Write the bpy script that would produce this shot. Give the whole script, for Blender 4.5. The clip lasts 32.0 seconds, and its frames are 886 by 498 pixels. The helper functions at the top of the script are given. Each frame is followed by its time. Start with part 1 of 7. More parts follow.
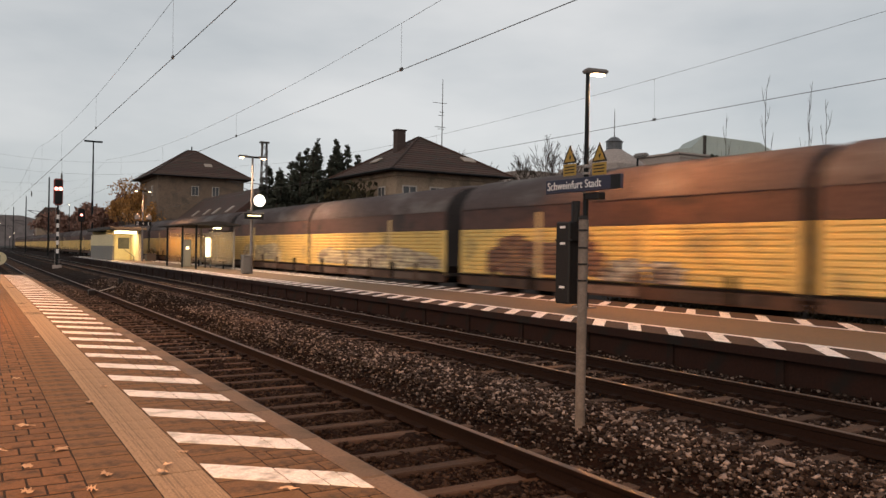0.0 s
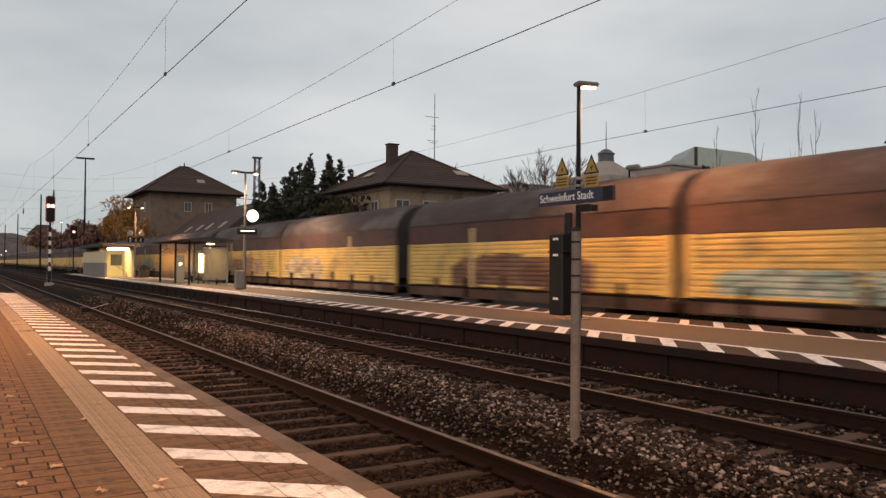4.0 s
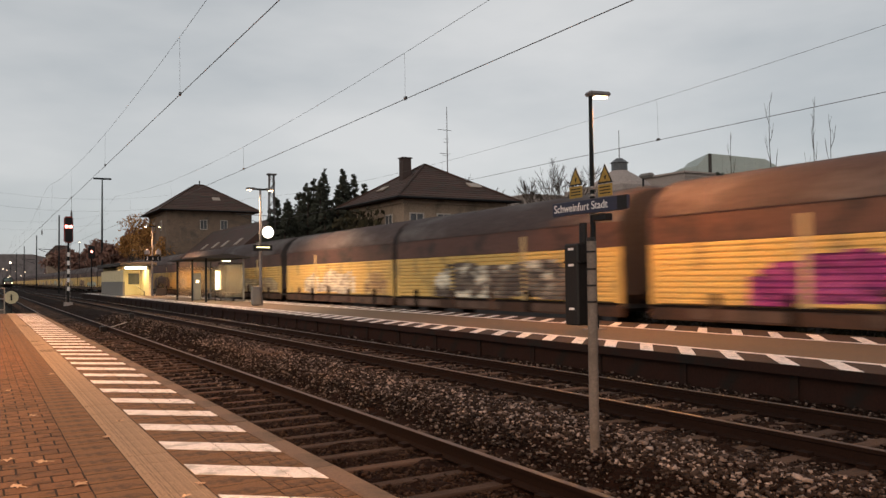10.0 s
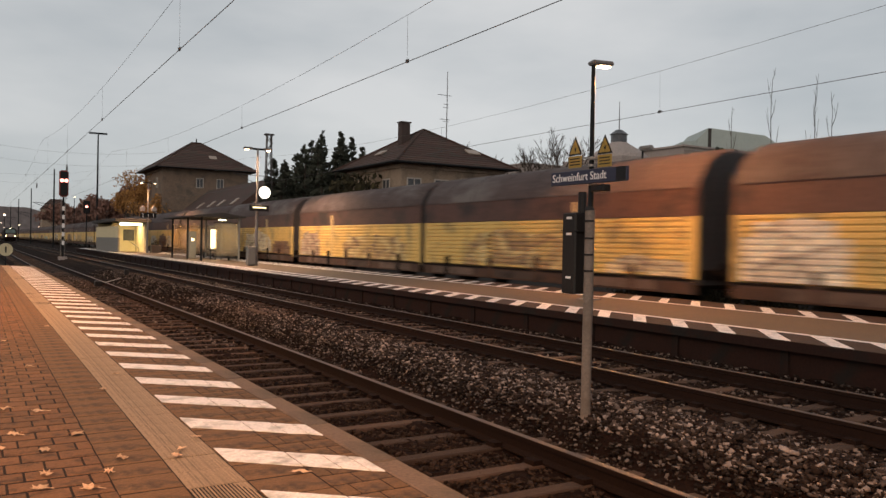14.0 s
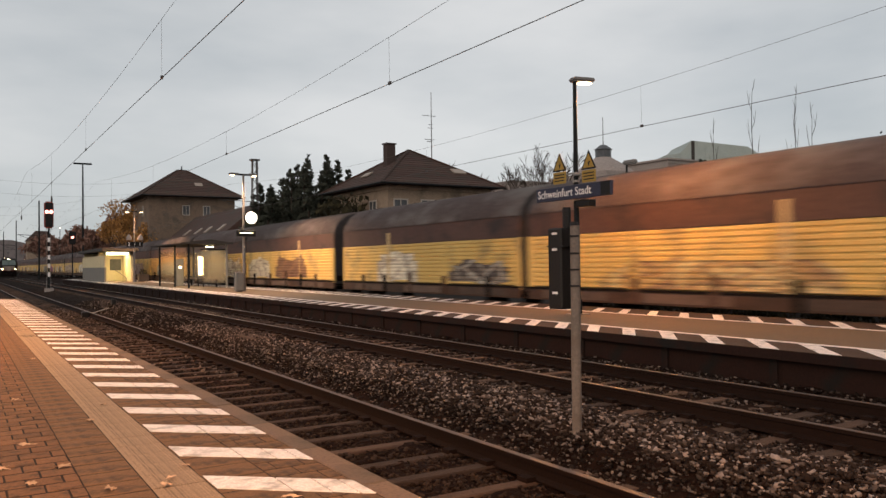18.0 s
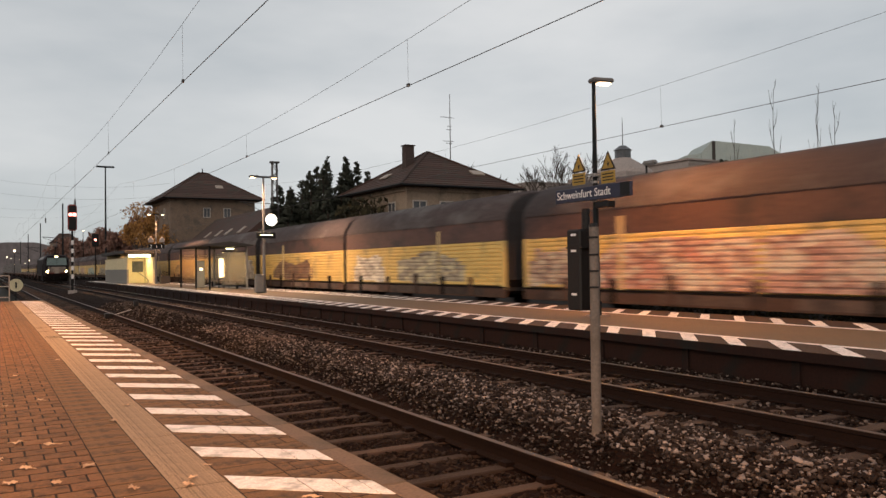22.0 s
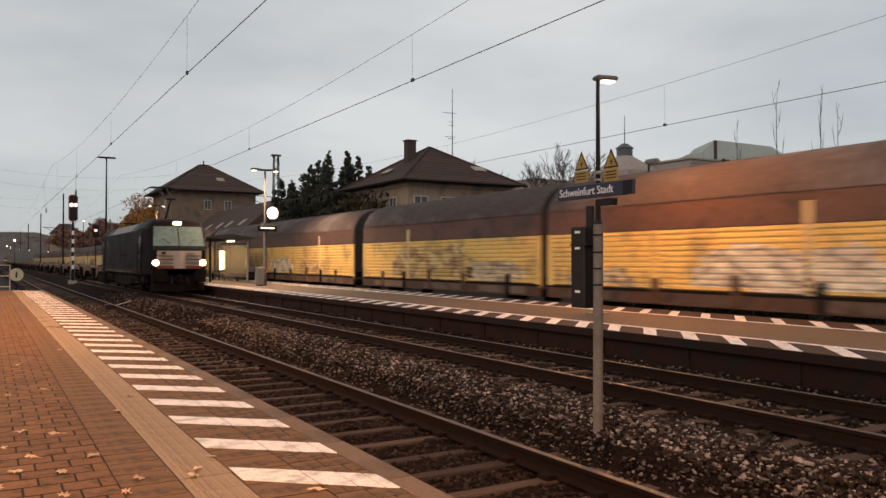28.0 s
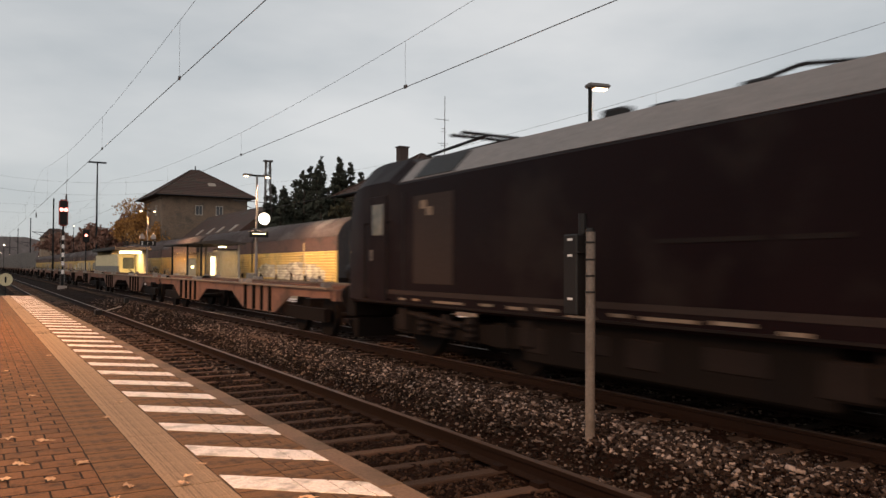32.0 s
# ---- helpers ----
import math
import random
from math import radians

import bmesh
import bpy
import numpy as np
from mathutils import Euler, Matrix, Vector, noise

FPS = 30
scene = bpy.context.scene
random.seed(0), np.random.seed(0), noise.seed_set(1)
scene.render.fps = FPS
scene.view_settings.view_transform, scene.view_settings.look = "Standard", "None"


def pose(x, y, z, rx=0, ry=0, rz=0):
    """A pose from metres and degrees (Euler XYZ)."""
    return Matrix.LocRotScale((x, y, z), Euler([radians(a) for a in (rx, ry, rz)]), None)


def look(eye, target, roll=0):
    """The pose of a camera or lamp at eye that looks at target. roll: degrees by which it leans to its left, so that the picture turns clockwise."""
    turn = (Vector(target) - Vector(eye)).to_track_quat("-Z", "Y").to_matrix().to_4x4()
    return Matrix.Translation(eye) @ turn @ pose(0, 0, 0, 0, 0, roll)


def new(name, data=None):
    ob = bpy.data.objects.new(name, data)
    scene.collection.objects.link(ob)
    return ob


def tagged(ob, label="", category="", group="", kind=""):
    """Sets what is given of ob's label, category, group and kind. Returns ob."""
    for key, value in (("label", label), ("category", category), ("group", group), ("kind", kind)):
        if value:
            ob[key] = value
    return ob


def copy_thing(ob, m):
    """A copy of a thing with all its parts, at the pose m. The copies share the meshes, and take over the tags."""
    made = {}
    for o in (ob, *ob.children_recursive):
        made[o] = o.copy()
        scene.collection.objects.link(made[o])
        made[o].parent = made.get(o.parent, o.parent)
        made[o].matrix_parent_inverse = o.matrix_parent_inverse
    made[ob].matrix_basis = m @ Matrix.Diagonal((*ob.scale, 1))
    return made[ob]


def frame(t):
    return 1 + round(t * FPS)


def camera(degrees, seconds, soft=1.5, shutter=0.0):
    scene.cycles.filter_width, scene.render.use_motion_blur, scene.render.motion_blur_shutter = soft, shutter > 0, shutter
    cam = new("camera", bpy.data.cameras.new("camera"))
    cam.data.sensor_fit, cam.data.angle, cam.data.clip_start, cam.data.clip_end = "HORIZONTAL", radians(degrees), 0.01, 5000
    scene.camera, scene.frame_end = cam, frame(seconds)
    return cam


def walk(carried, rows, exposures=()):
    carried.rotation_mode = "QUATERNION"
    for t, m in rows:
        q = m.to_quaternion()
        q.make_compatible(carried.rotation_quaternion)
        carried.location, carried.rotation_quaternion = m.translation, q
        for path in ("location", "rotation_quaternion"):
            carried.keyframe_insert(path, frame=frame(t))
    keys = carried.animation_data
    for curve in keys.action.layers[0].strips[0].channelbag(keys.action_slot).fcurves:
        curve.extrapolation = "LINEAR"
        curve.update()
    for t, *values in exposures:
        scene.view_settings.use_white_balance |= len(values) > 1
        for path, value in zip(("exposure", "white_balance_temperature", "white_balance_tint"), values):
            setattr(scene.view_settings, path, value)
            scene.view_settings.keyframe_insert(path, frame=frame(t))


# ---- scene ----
# x across the tracks, y along them, z = 0 on the platforms
cam = camera(58.7, 32.0, soft=1.45, shutter=0.65)
walk(cam, [
    (0, pose(0.060, 0.046, 1.267, 90.168, -0.984, -30.977)),
    (0.5, pose(0.052, 0.034, 1.266, 90.392, -0.913, -31.212)),
    (1, pose(0.049, 0.033, 1.271, 90.849, -0.748, -31.592)),
    (1.5, pose(0.057, 0.042, 1.263, 90.893, -0.328, -31.753)),
    (2, pose(0.057, 0.044, 1.265, 90.711, -0.146, -31.485)),
    (2.5, pose(0.057, 0.043, 1.265, 91.072, 0.160, -31.237)),
    (4.5, pose(0.028, 0.012, 1.261, 91.189, -0.573, -31.576)),
    (5, pose(0.010, 0.006, 1.260, 91.316, -0.515, -31.819)),
    (5.5, pose(0.016, 0.023, 1.256, 91.317, -0.440, -31.936)),
    (6, pose(0.020, 0.003, 1.258, 91.329, -0.346, -31.994)),
    (6.5, pose(0.020, 0.020, 1.251, 91.257, -0.795, -31.992)),
    (7, pose(0.020, 0.019, 1.257, 91.290, -0.251, -31.797)),
    (7.5, pose(0.021, 0.028, 1.251, 91.059, 0.263, -32.088)),
    (8, pose(0.013, -0.001, 1.254, 91.328, 0.534, -31.399)),
    (8.5, pose(0.015, 0.006, 1.257, 91.520, 0.394, -30.901)),
    (9, pose(0.023, 0.018, 1.257, 92.119, 0.225, -31.063)),
    (9.5, pose(0.020, 0.002, 1.258, 92.027, 0.459, -30.718)),
    (10, pose(0.023, -0.002, 1.262, 92.063, 0.740, -30.336)),
    (10.5, pose(0.009, 0.012, 1.252, 91.668, 0.465, -30.077)),
    (11, pose(0.009, 0.000, 1.252, 91.211, 0.172, -30.032)),
    (11.5, pose(0.003, -0.005, 1.256, 90.975, -0.024, -29.823)),
    (12, pose(0.003, 0.000, 1.255, 90.491, -0.271, -30.098)),
    (12.5, pose(0.013, 0.010, 1.250, 90.549, -1.362, -30.336)),
    (13, pose(0.000, -0.000, 1.250, 90.257, -1.332, -29.543)),
    (13.5, pose(0.005, 0.007, 1.241, 89.907, -1.606, -29.898)),
    (14, pose(-0.002, 0.009, 1.241, 89.631, -1.104, -30.692)),
    (14.5, pose(-0.007, 0.015, 1.235, 89.216, -0.853, -29.548)),
    (16.5, pose(0.014, 0.001, 1.235, 89.395, 0.316, -30.121)),
    (17, pose(-0.001, -0.009, 1.235, 89.484, 0.223, -30.727)),
    (17.5, pose(0.007, -0.016, 1.237, 90.702, 0.627, -31.595)),
    (18, pose(0.011, -0.019, 1.237, 91.066, 0.676, -31.497)),
    (18.5, pose(0.010, -0.014, 1.240, 91.000, 1.296, -32.141)),
    (19, pose(0.015, -0.001, 1.240, 91.120, 1.306, -32.539)),
    (19.5, pose(0.010, -0.025, 1.244, 91.274, 1.092, -31.801)),
    (20, pose(-0.000, -0.040, 1.245, 91.046, 0.345, -30.859)),
    (20.5, pose(-0.004, -0.033, 1.242, 91.086, 0.552, -30.467)),
    (21, pose(0.000, -0.030, 1.243, 91.332, 0.889, -30.352)),
    (21.5, pose(-0.002, -0.052, 1.247, 91.199, 1.024, -29.752)),
    (22, pose(0.005, -0.033, 1.238, 91.189, 0.778, -30.114)),
    (22.5, pose(-0.014, -0.034, 1.240, 91.145, 0.626, -29.916)),
    (23, pose(-0.014, -0.031, 1.241, 91.077, 0.809, -30.745)),
    (23.5, pose(-0.019, -0.022, 1.239, 91.144, 0.604, -30.182)),
    (24, pose(-0.010, -0.037, 1.250, 91.403, 0.936, -30.918)),
    (24.5, pose(-0.010, -0.036, 1.246, 91.152, 0.213, -31.400)),
    (26.5, pose(-0.024, -0.029, 1.252, 91.249, 0.734, -31.119)),
    (27, pose(-0.036, -0.030, 1.250, 91.659, 0.483, -30.820)),
    (27.5, pose(-0.031, -0.017, 1.240, 91.316, 0.263, -30.528)),
    (28, pose(-0.035, -0.016, 1.236, 90.871, -0.035, -30.132)),
    (28.5, pose(-0.047, -0.015, 1.235, 90.661, -0.254, -29.372)),
    (29, pose(-0.036, -0.025, 1.243, 90.890, -0.445, -29.478)),
    (29.5, pose(-0.041, -0.010, 1.243, 91.292, -0.404, -29.930)),
    (30, pose(-0.046, 0.006, 1.237, 91.323, -0.463, -30.253)),
    (30.5, pose(-0.046, -0.002, 1.233, 91.272, -0.826, -30.720)),
    (31, pose(-0.046, -0.007, 1.237, 90.903, -0.652, -30.679)),
    (31.5, pose(-0.040, -0.005, 1.238, 91.097, -0.455, -30.448)),
    (32, pose(-0.037, -0.003, 1.239, 91.344, -0.259, -30.734)),
], exposures=[(0, 0.04), (6, -0.02), (11, -0.05), (14, -0.08), (17, 0.0), (18.5, 0.04), (24, 0.03), (28, 0.0), (32, 0.02)])

# ---------------------------------------------------------------- light
world = bpy.data.worlds.new("dusk_sky")
scene.world = world
world.use_nodes = True
wn, wl = world.node_tree.nodes, world.node_tree.links
wn.clear()
w_out = wn.new("ShaderNodeOutputWorld")
w_bg = wn.new("ShaderNodeBackground")
w_sky = wn.new("ShaderNodeTexSky")
w_sky.sky_type, w_sky.sun_disc = "NISHITA", False
w_sky.sun_elevation, w_sky.sun_rotation = radians(30), radians(230)
w_co = wn.new("ShaderNodeTexCoord")
w_map = wn.new("ShaderNodeMapping")
w_map.inputs["Scale"].default_value = (1.0, 1.0, 3.2)
w_noise = wn.new("ShaderNodeTexNoise")
w_noise.inputs["Scale"].default_value = 1.7
w_noise.inputs["Detail"].default_value = 6
w_noise.inputs["Roughness"].default_value = 0.5
w_ramp = wn.new("ShaderNodeValToRGB")
w_ramp.color_ramp.elements[0].position, w_ramp.color_ramp.elements[0].color = 0.36, (4.75, 5.03, 5.2, 1)
w_ramp.color_ramp.elements[1].position, w_ramp.color_ramp.elements[1].color = 0.66, (7.3, 7.3, 7.24, 1)
w_mix = wn.new("ShaderNodeMix")
w_mix.data_type = "RGBA"
w_mix.inputs[0].default_value = 0.9
wl.new(w_co.outputs["Generated"], w_map.inputs["Vector"])
wl.new(w_map.outputs["Vector"], w_noise.inputs["Vector"])
w_sep = wn.new("ShaderNodeSeparateXYZ")
w_side = wn.new("ShaderNodeMath")
w_side.operation = "MULTIPLY_ADD"
w_side.inputs[1].default_value = 0.22
w_add = wn.new("ShaderNodeMath")
w_add.inputs[1].default_value = -0.105
wl.new(w_co.outputs["Generated"], w_sep.inputs[0])
wl.new(w_sep.outputs["X"], w_side.inputs[0])
wl.new(w_noise.outputs["Fac"], w_side.inputs[2])
wl.new(w_side.outputs[0], w_add.inputs[0])
wl.new(w_add.outputs[0], w_ramp.inputs["Fac"])
wl.new(w_sky.outputs["Color"], w_mix.inputs[6])
wl.new(w_ramp.outputs["Color"], w_mix.inputs[7])
wl.new(w_mix.outputs[2], w_bg.inputs["Color"])
w_bg.inputs["Strength"].default_value = 0.1
wl.new(w_bg.outputs["Background"], w_out.inputs["Surface"])

sun = new("sun", bpy.data.lights.new("sun", "SUN"))
sun.data.energy, sun.data.angle, sun.data.color = 1.1, radians(40), (1.0, 0.86, 0.72)
sun.matrix_world = look((0, 0, 16), (42, 26, 0))


def lamp_light(x, y, z, watts, colour=(1.0, 0.47, 0.17), size=0.35, blend=0.15, cone=141, tilt=0):
    """A wide downward lamp under a lamp head."""
    ob = new("lamp_light", bpy.data.lights.new("lamp_light", "SPOT"))
    ob.data.spot_size, ob.data.spot_blend = radians(cone), blend
    ob.data.shadow_soft_size, ob.data.energy, ob.data.color = size / 2, watts, colour
    ob.matrix_world = pose(x, y, z, tilt)
    return ob


# ---------------------------------------------------------------- materials
def nodes_of(name):
    m = bpy.data.materials.new(name)
    m.use_nodes = True
    nt = m.node_tree
    return m, nt.nodes, nt.links, nt.nodes["Principled BSDF"]


def noise_node(n, l, vec, scale, detail=4, rough=0.6):
    t = n.new("ShaderNodeTexNoise")
    t.inputs["Scale"].default_value, t.inputs["Detail"].default_value, t.inputs["Roughness"].default_value = scale, detail, rough
    l.new(vec, t.inputs["Vector"])
    return t.outputs["Fac"]


def ramp_node(n, l, fac, stops):
    r = n.new("ShaderNodeValToRGB")
    els = r.color_ramp.elements
    while len(els) < len(stops):
        els.new(0.5)
    for e, (p, c) in zip(els, stops):
        e.position, e.color = p, (*c, 1)
    l.new(fac, r.inputs["Fac"])
    return r.outputs["Color"]


def mix_node(n, l, fac, a, b, blend="MIX"):
    x = n.new("ShaderNodeMix")
    x.data_type, x.blend_type = "RGBA", blend
    for sock, v in ((x.inputs[0], fac), (x.inputs[6], a), (x.inputs[7], b)):
        if isinstance(v, (int, float)):
            sock.default_value = v
        elif isinstance(v, tuple):
            sock.default_value = (*v, 1)
        else:
            l.new(v, sock)
    return x.outputs[2]


def surf(name, dark, light, coarse=1.5, fine=30.0, rough=0.8, bump=0.3, metal=0.0, piece=0.0, stain=None, stain_scale=0.8, stretch=(1, 1, 1), spec=0.22, island=False, sparkle=False):
    """A worn surface: two scales of colour, grain relief, optional stains and a shade per piece."""
    m, n, l, b = nodes_of(name)
    dark, light = [tuple(c * k for c, k in zip(v, (1.06, 0.965, 0.94))) for v in (dark, light)]
    co = n.new("ShaderNodeTexCoord")
    mp = n.new("ShaderNodeMapping")
    mp.inputs["Scale"].default_value = stretch
    l.new(co.outputs["Object"], mp.inputs["Vector"])
    vec = mp.outputs["Vector"]
    if piece or island:
        info = n.new("ShaderNodeNewGeometry") if island else n.new("ShaderNodeObjectInfo")
        rnd = info.outputs["Random Per Island"] if island else info.outputs["Random"]
        add = n.new("ShaderNodeVectorMath")
        add.operation = "MULTIPLY_ADD"
        cmb = n.new("ShaderNodeCombineXYZ")
        for s in ("X", "Y", "Z"):
            l.new(rnd, cmb.inputs[s])
        add.inputs[1].default_value = (17, 23, 31)
        l.new(cmb.outputs[0], add.inputs[0])
        l.new(vec, add.inputs[2])
        vec = add.outputs[0]
    f1, f2 = noise_node(n, l, vec, coarse, 5), noise_node(n, l, vec, fine, 3)
    col = mix_node(n, l, f1, dark, light)
    grain = ramp_node(n, l, f2, [(0.25, (0.62, 0.62, 0.62)), (0.75, (1.25, 1.25, 1.25))])
    col = mix_node(n, l, 0.75, col, grain, "MULTIPLY")
    if stain:
        f3 = noise_node(n, l, vec, stain_scale, 6, 0.65)
        mask = ramp_node(n, l, f3, [(0.5, (0, 0, 0)), (0.66, (1, 1, 1))])
        col = mix_node(n, l, mask, col, stain)
    if piece or island:
        lo, hi = 1 - piece, 1 + piece
        stops = [(0.0, (lo, lo, lo)), (1.0, (hi, hi * 0.98, hi * 0.96))]
        if sparkle:
            stops = [(0.0, (0.3, 0.25, 0.23)), (0.62, (0.85, 0.83, 0.82)), (0.8, (2.4, 2.5, 2.6)), (1.0, (6.8, 7.4, 7.8))]
        shade = ramp_node(n, l, rnd, stops)
        col = mix_node(n, l, 1.0, col, shade, "MULTIPLY")
    l.new(col, b.inputs["Base Color"])
    rr = n.new("ShaderNodeMapRange")
    rr.inputs["To Min"].default_value, rr.inputs["To Max"].default_value = max(0.05, rough - 0.12), min(1, rough + 0.12)
    l.new(f1, rr.inputs["Value"])
    l.new(rr.outputs[0], b.inputs["Roughness"])
    b.inputs["Metallic"].default_value = metal
    b.inputs["Specular IOR Level"].default_value = spec
    if bump:
        bp = n.new("ShaderNodeBump")
        bp.inputs["Strength"].default_value, bp.inputs["Distance"].default_value = bump, 0.02
        l.new(f2, bp.inputs["Height"])
        l.new(bp.outputs["Normal"], b.inputs["Normal"])
    return m


def glow(name, colour, strength):
    m, n, l, b = nodes_of(name)
    b.inputs["Base Color"].default_value = (*[min(1, c) for c in colour], 1)
    b.inputs["Emission Color"].default_value = (*colour, 1)
    b.inputs["Emission Strength"].default_value = strength
    return m


def glass(name, colour=(0.8, 0.9, 0.9), rough=0.02, trans=1.0):
    m, n, l, b = nodes_of(name)
    b.inputs["Base Color"].default_value = (*colour, 1)
    b.inputs["Roughness"].default_value = rough
    b.inputs["Transmission Weight"].default_value = trans
    b.inputs["IOR"].default_value = 1.45
    return m


M = {}
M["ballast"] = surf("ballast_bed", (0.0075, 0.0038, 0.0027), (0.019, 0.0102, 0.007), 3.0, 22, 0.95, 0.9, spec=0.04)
M["stone"] = surf("ballast_stone", (0.018, 0.01363, 0.01126), (0.047, 0.03713, 0.03124), 3, 40, 0.9, 0.4, piece=0.9, island=True, spec=0.05, sparkle=True)
M["brick"] = surf("paver_red_brown", (0.1329, 0.069, 0.03365), (0.2177, 0.1168, 0.05856), 6, 60, 0.85, 0.45, piece=0.16, stain=(0.075, 0.04, 0.024), stain_scale=9)
M["stone_pale"] = surf("pale_ballast_stone", (0.031, 0.0235, 0.01954), (0.08, 0.06298, 0.05368), 3, 40, 0.9, 0.4, piece=0.9, island=True, spec=0.05, sparkle=True)
# stones without the very bright random pieces
M["stone_dark"] = surf("dull_ballast_stone", (0.021, 0.01457, 0.01118), (0.054, 0.03854, 0.0308), 3, 40, 0.9, 0.4, piece=0.55, island=True, spec=0.05)
M["p2_edge"] = surf("island_edge_slab", (0.0416, 0.02584, 0.01776), (0.072, 0.0456, 0.03256), 3, 50, 0.85, 0.3, stretch=(1, 0.4, 1))
M["brick_far"] = surf("paver_red_brown_far", (0.1329, 0.069, 0.03365), (0.2177, 0.1168, 0.05856), 6, 60, 0.85, 0.45, piece=0.16, island=True, stain=(0.075, 0.04, 0.024), stain_scale=9)
M["slab_dark"] = surf("slab_dark", (0.1189, 0.06771, 0.03387), (0.1915, 0.1135, 0.05796), 5, 60, 0.85, 0.4, piece=0.15, island=True, stain=(0.07, 0.042, 0.027), stain_scale=7)
M["joint"] = surf("joint_sand", (0.0126, 0.00693, 0.004647), (0.027, 0.0154, 0.01037), 4, 60, 0.95, 0.4)
M["tactile"] = surf("ribbed_guide_slab", (0.2761, 0.2046, 0.1338), (0.3774, 0.2864, 0.1923), 4, 50, 0.85, 0.2, piece=0.08, stain=(0.19, 0.135, 0.092), island=True)
M["coping"] = surf("concrete_coping", (0.136, 0.0943, 0.0656), (0.2082, 0.1476, 0.1064), 3, 40, 0.85, 0.3, stain=(0.1, 0.072, 0.052))
M["white"] = surf("road_white", (0.7392, 0.7168, 0.6832), (0.9184, 0.896, 0.8624), 5, 60, 0.75, 0.2, stain=(0.45, 0.41, 0.37), stain_scale=5)
M["asphalt"] = surf("platform_asphalt", (0.12, 0.084, 0.05242), (0.2001, 0.1428, 0.09046), 1.2, 50, 0.8, 0.3, stretch=(1, 0.2, 1))
# near-black for concrete: the shade on the platform faces is in this colour
M["p2_wall"] = surf("shaded_wall_concrete", (0.009504, 0.003638, 0.002284), (0.02534, 0.01007, 0.006447), 1.2, 25, 0.9, 0.4, stain=(0.01, 0.008, 0.007), stain_scale=1.5)
M["rail"] = surf("rail_rust", (0.00806, 0.0042, 0.00297), (0.0186, 0.01008, 0.00702), 3, 40, 0.8, 0.2, 0.0, spec=0.1)
M["railhead"] = surf("rail_head_steel", (0.091, 0.068, 0.0561), (0.168, 0.1326, 0.1089), 2, 30, 0.55, 0.05, 0.7, stretch=(1, 0.1, 1))
M["sleeper"] = surf("sleeper_weathered", (0.036, 0.02294, 0.0161), (0.096, 0.06364, 0.0462), 4, 30, 0.9, 0.6, piece=0.35, stretch=(0.4, 2, 1))
M["ground"] = surf("rough_ground", (0.014, 0.014, 0.009), (0.035, 0.03, 0.022), 0.3, 5, 0.95, 0.6)
M["yellow"] = surf("yellow_paint", (0.5505, 0.3864, 0.1225), (0.7119, 0.5217, 0.1806), 0.5, 12, 0.5, 0.05, piece=0.12, stain=(0.32, 0.23, 0.1), stain_scale=0.9)
M["roofbrown"] = surf("brown_roof_paint", (0.0484, 0.0387, 0.03784), (0.0924, 0.07568, 0.07392), 0.45, 9, 0.8, 0.08, piece=0.18, stain=(0.125, 0.108, 0.102), stain_scale=0.55, stretch=(1, 0.55, 1.3), spec=0.12)
M["band"] = surf("brown_band_paint", (0.066, 0.039, 0.0336), (0.1275, 0.0754, 0.0624), 0.5, 10, 0.6, 0.08, piece=0.2, stain=(0.04, 0.03, 0.028), stain_scale=0.9, stretch=(1, 0.7, 1.0))
# distance haze is mixed into this colour, so the woods come out pale grey
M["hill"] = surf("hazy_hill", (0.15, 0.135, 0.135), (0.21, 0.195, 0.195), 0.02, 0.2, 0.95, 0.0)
M["sill"] = surf("grimy_sill_paint", (0.04752, 0.02543, 0.01613), (0.108, 0.06358, 0.0429), 1.3, 14, 0.75, 0.2, piece=0.2, stain=(0.04, 0.026, 0.02))
M["sillpale"] = surf("faded_sill_panel", (0.075, 0.0525, 0.0408), (0.15, 0.1085, 0.085), 1.1, 14, 0.8, 0.2, piece=0.5, stain=(0.05, 0.034, 0.027), stain_scale=1.6)
M["under"] = surf("underframe_black", (0.004, 0.0027, 0.00225), (0.012, 0.00825, 0.00675), 2, 20, 0.8, 0.2, spec=0.1)
M["endgrey"] = surf("end_wall_grey", (0.028, 0.026, 0.027), (0.05, 0.046, 0.046), 1, 12, 0.6, 0.1)
M["loco"] = surf("loco_black_paint", (0.006197, 0.00265, 0.003003), (0.01181, 0.005078, 0.005505), 0.6, 20, 0.5, 0.03, stain=(0.018, 0.011, 0.0095), stain_scale=0.8, spec=0.07)
M["locoroof"] = surf("loco_roof_grey", (0.15, 0.14, 0.133), (0.25, 0.235, 0.225), 1.2, 14, 0.55, 0.1)
M["locowhite"] = surf("loco_front_silver", (0.2788, 0.2346, 0.1923), (0.3624, 0.3094, 0.2553), 1.5, 30, 0.45, 0.03)
M["black"] = surf("black_plastic", (0.0084, 0.00748, 0.00748), (0.0196, 0.01768, 0.017), 3, 40, 0.55, 0.08)
M["steel"] = surf("galvanised_steel", (0.2, 0.19, 0.18), (0.34, 0.33, 0.31), 3, 30, 0.5, 0.08, 0.6)
M["pole"] = surf("pole_dark_paint", (0.012, 0.014, 0.015), (0.022, 0.025, 0.027), 3, 30, 0.7, 0.06, 0.0, spec=0.06)
M["post"] = surf("post_grey_paint", (0.132, 0.112, 0.0961), (0.2112, 0.1824, 0.155), 2.5, 35, 0.7, 0.12, stain=(0.13, 0.1, 0.08), stain_scale=2.5)
M["signblue"] = surf("sign_dark_blue", (0.026, 0.028, 0.05), (0.042, 0.044, 0.07), 2, 40, 0.4, 0.03)
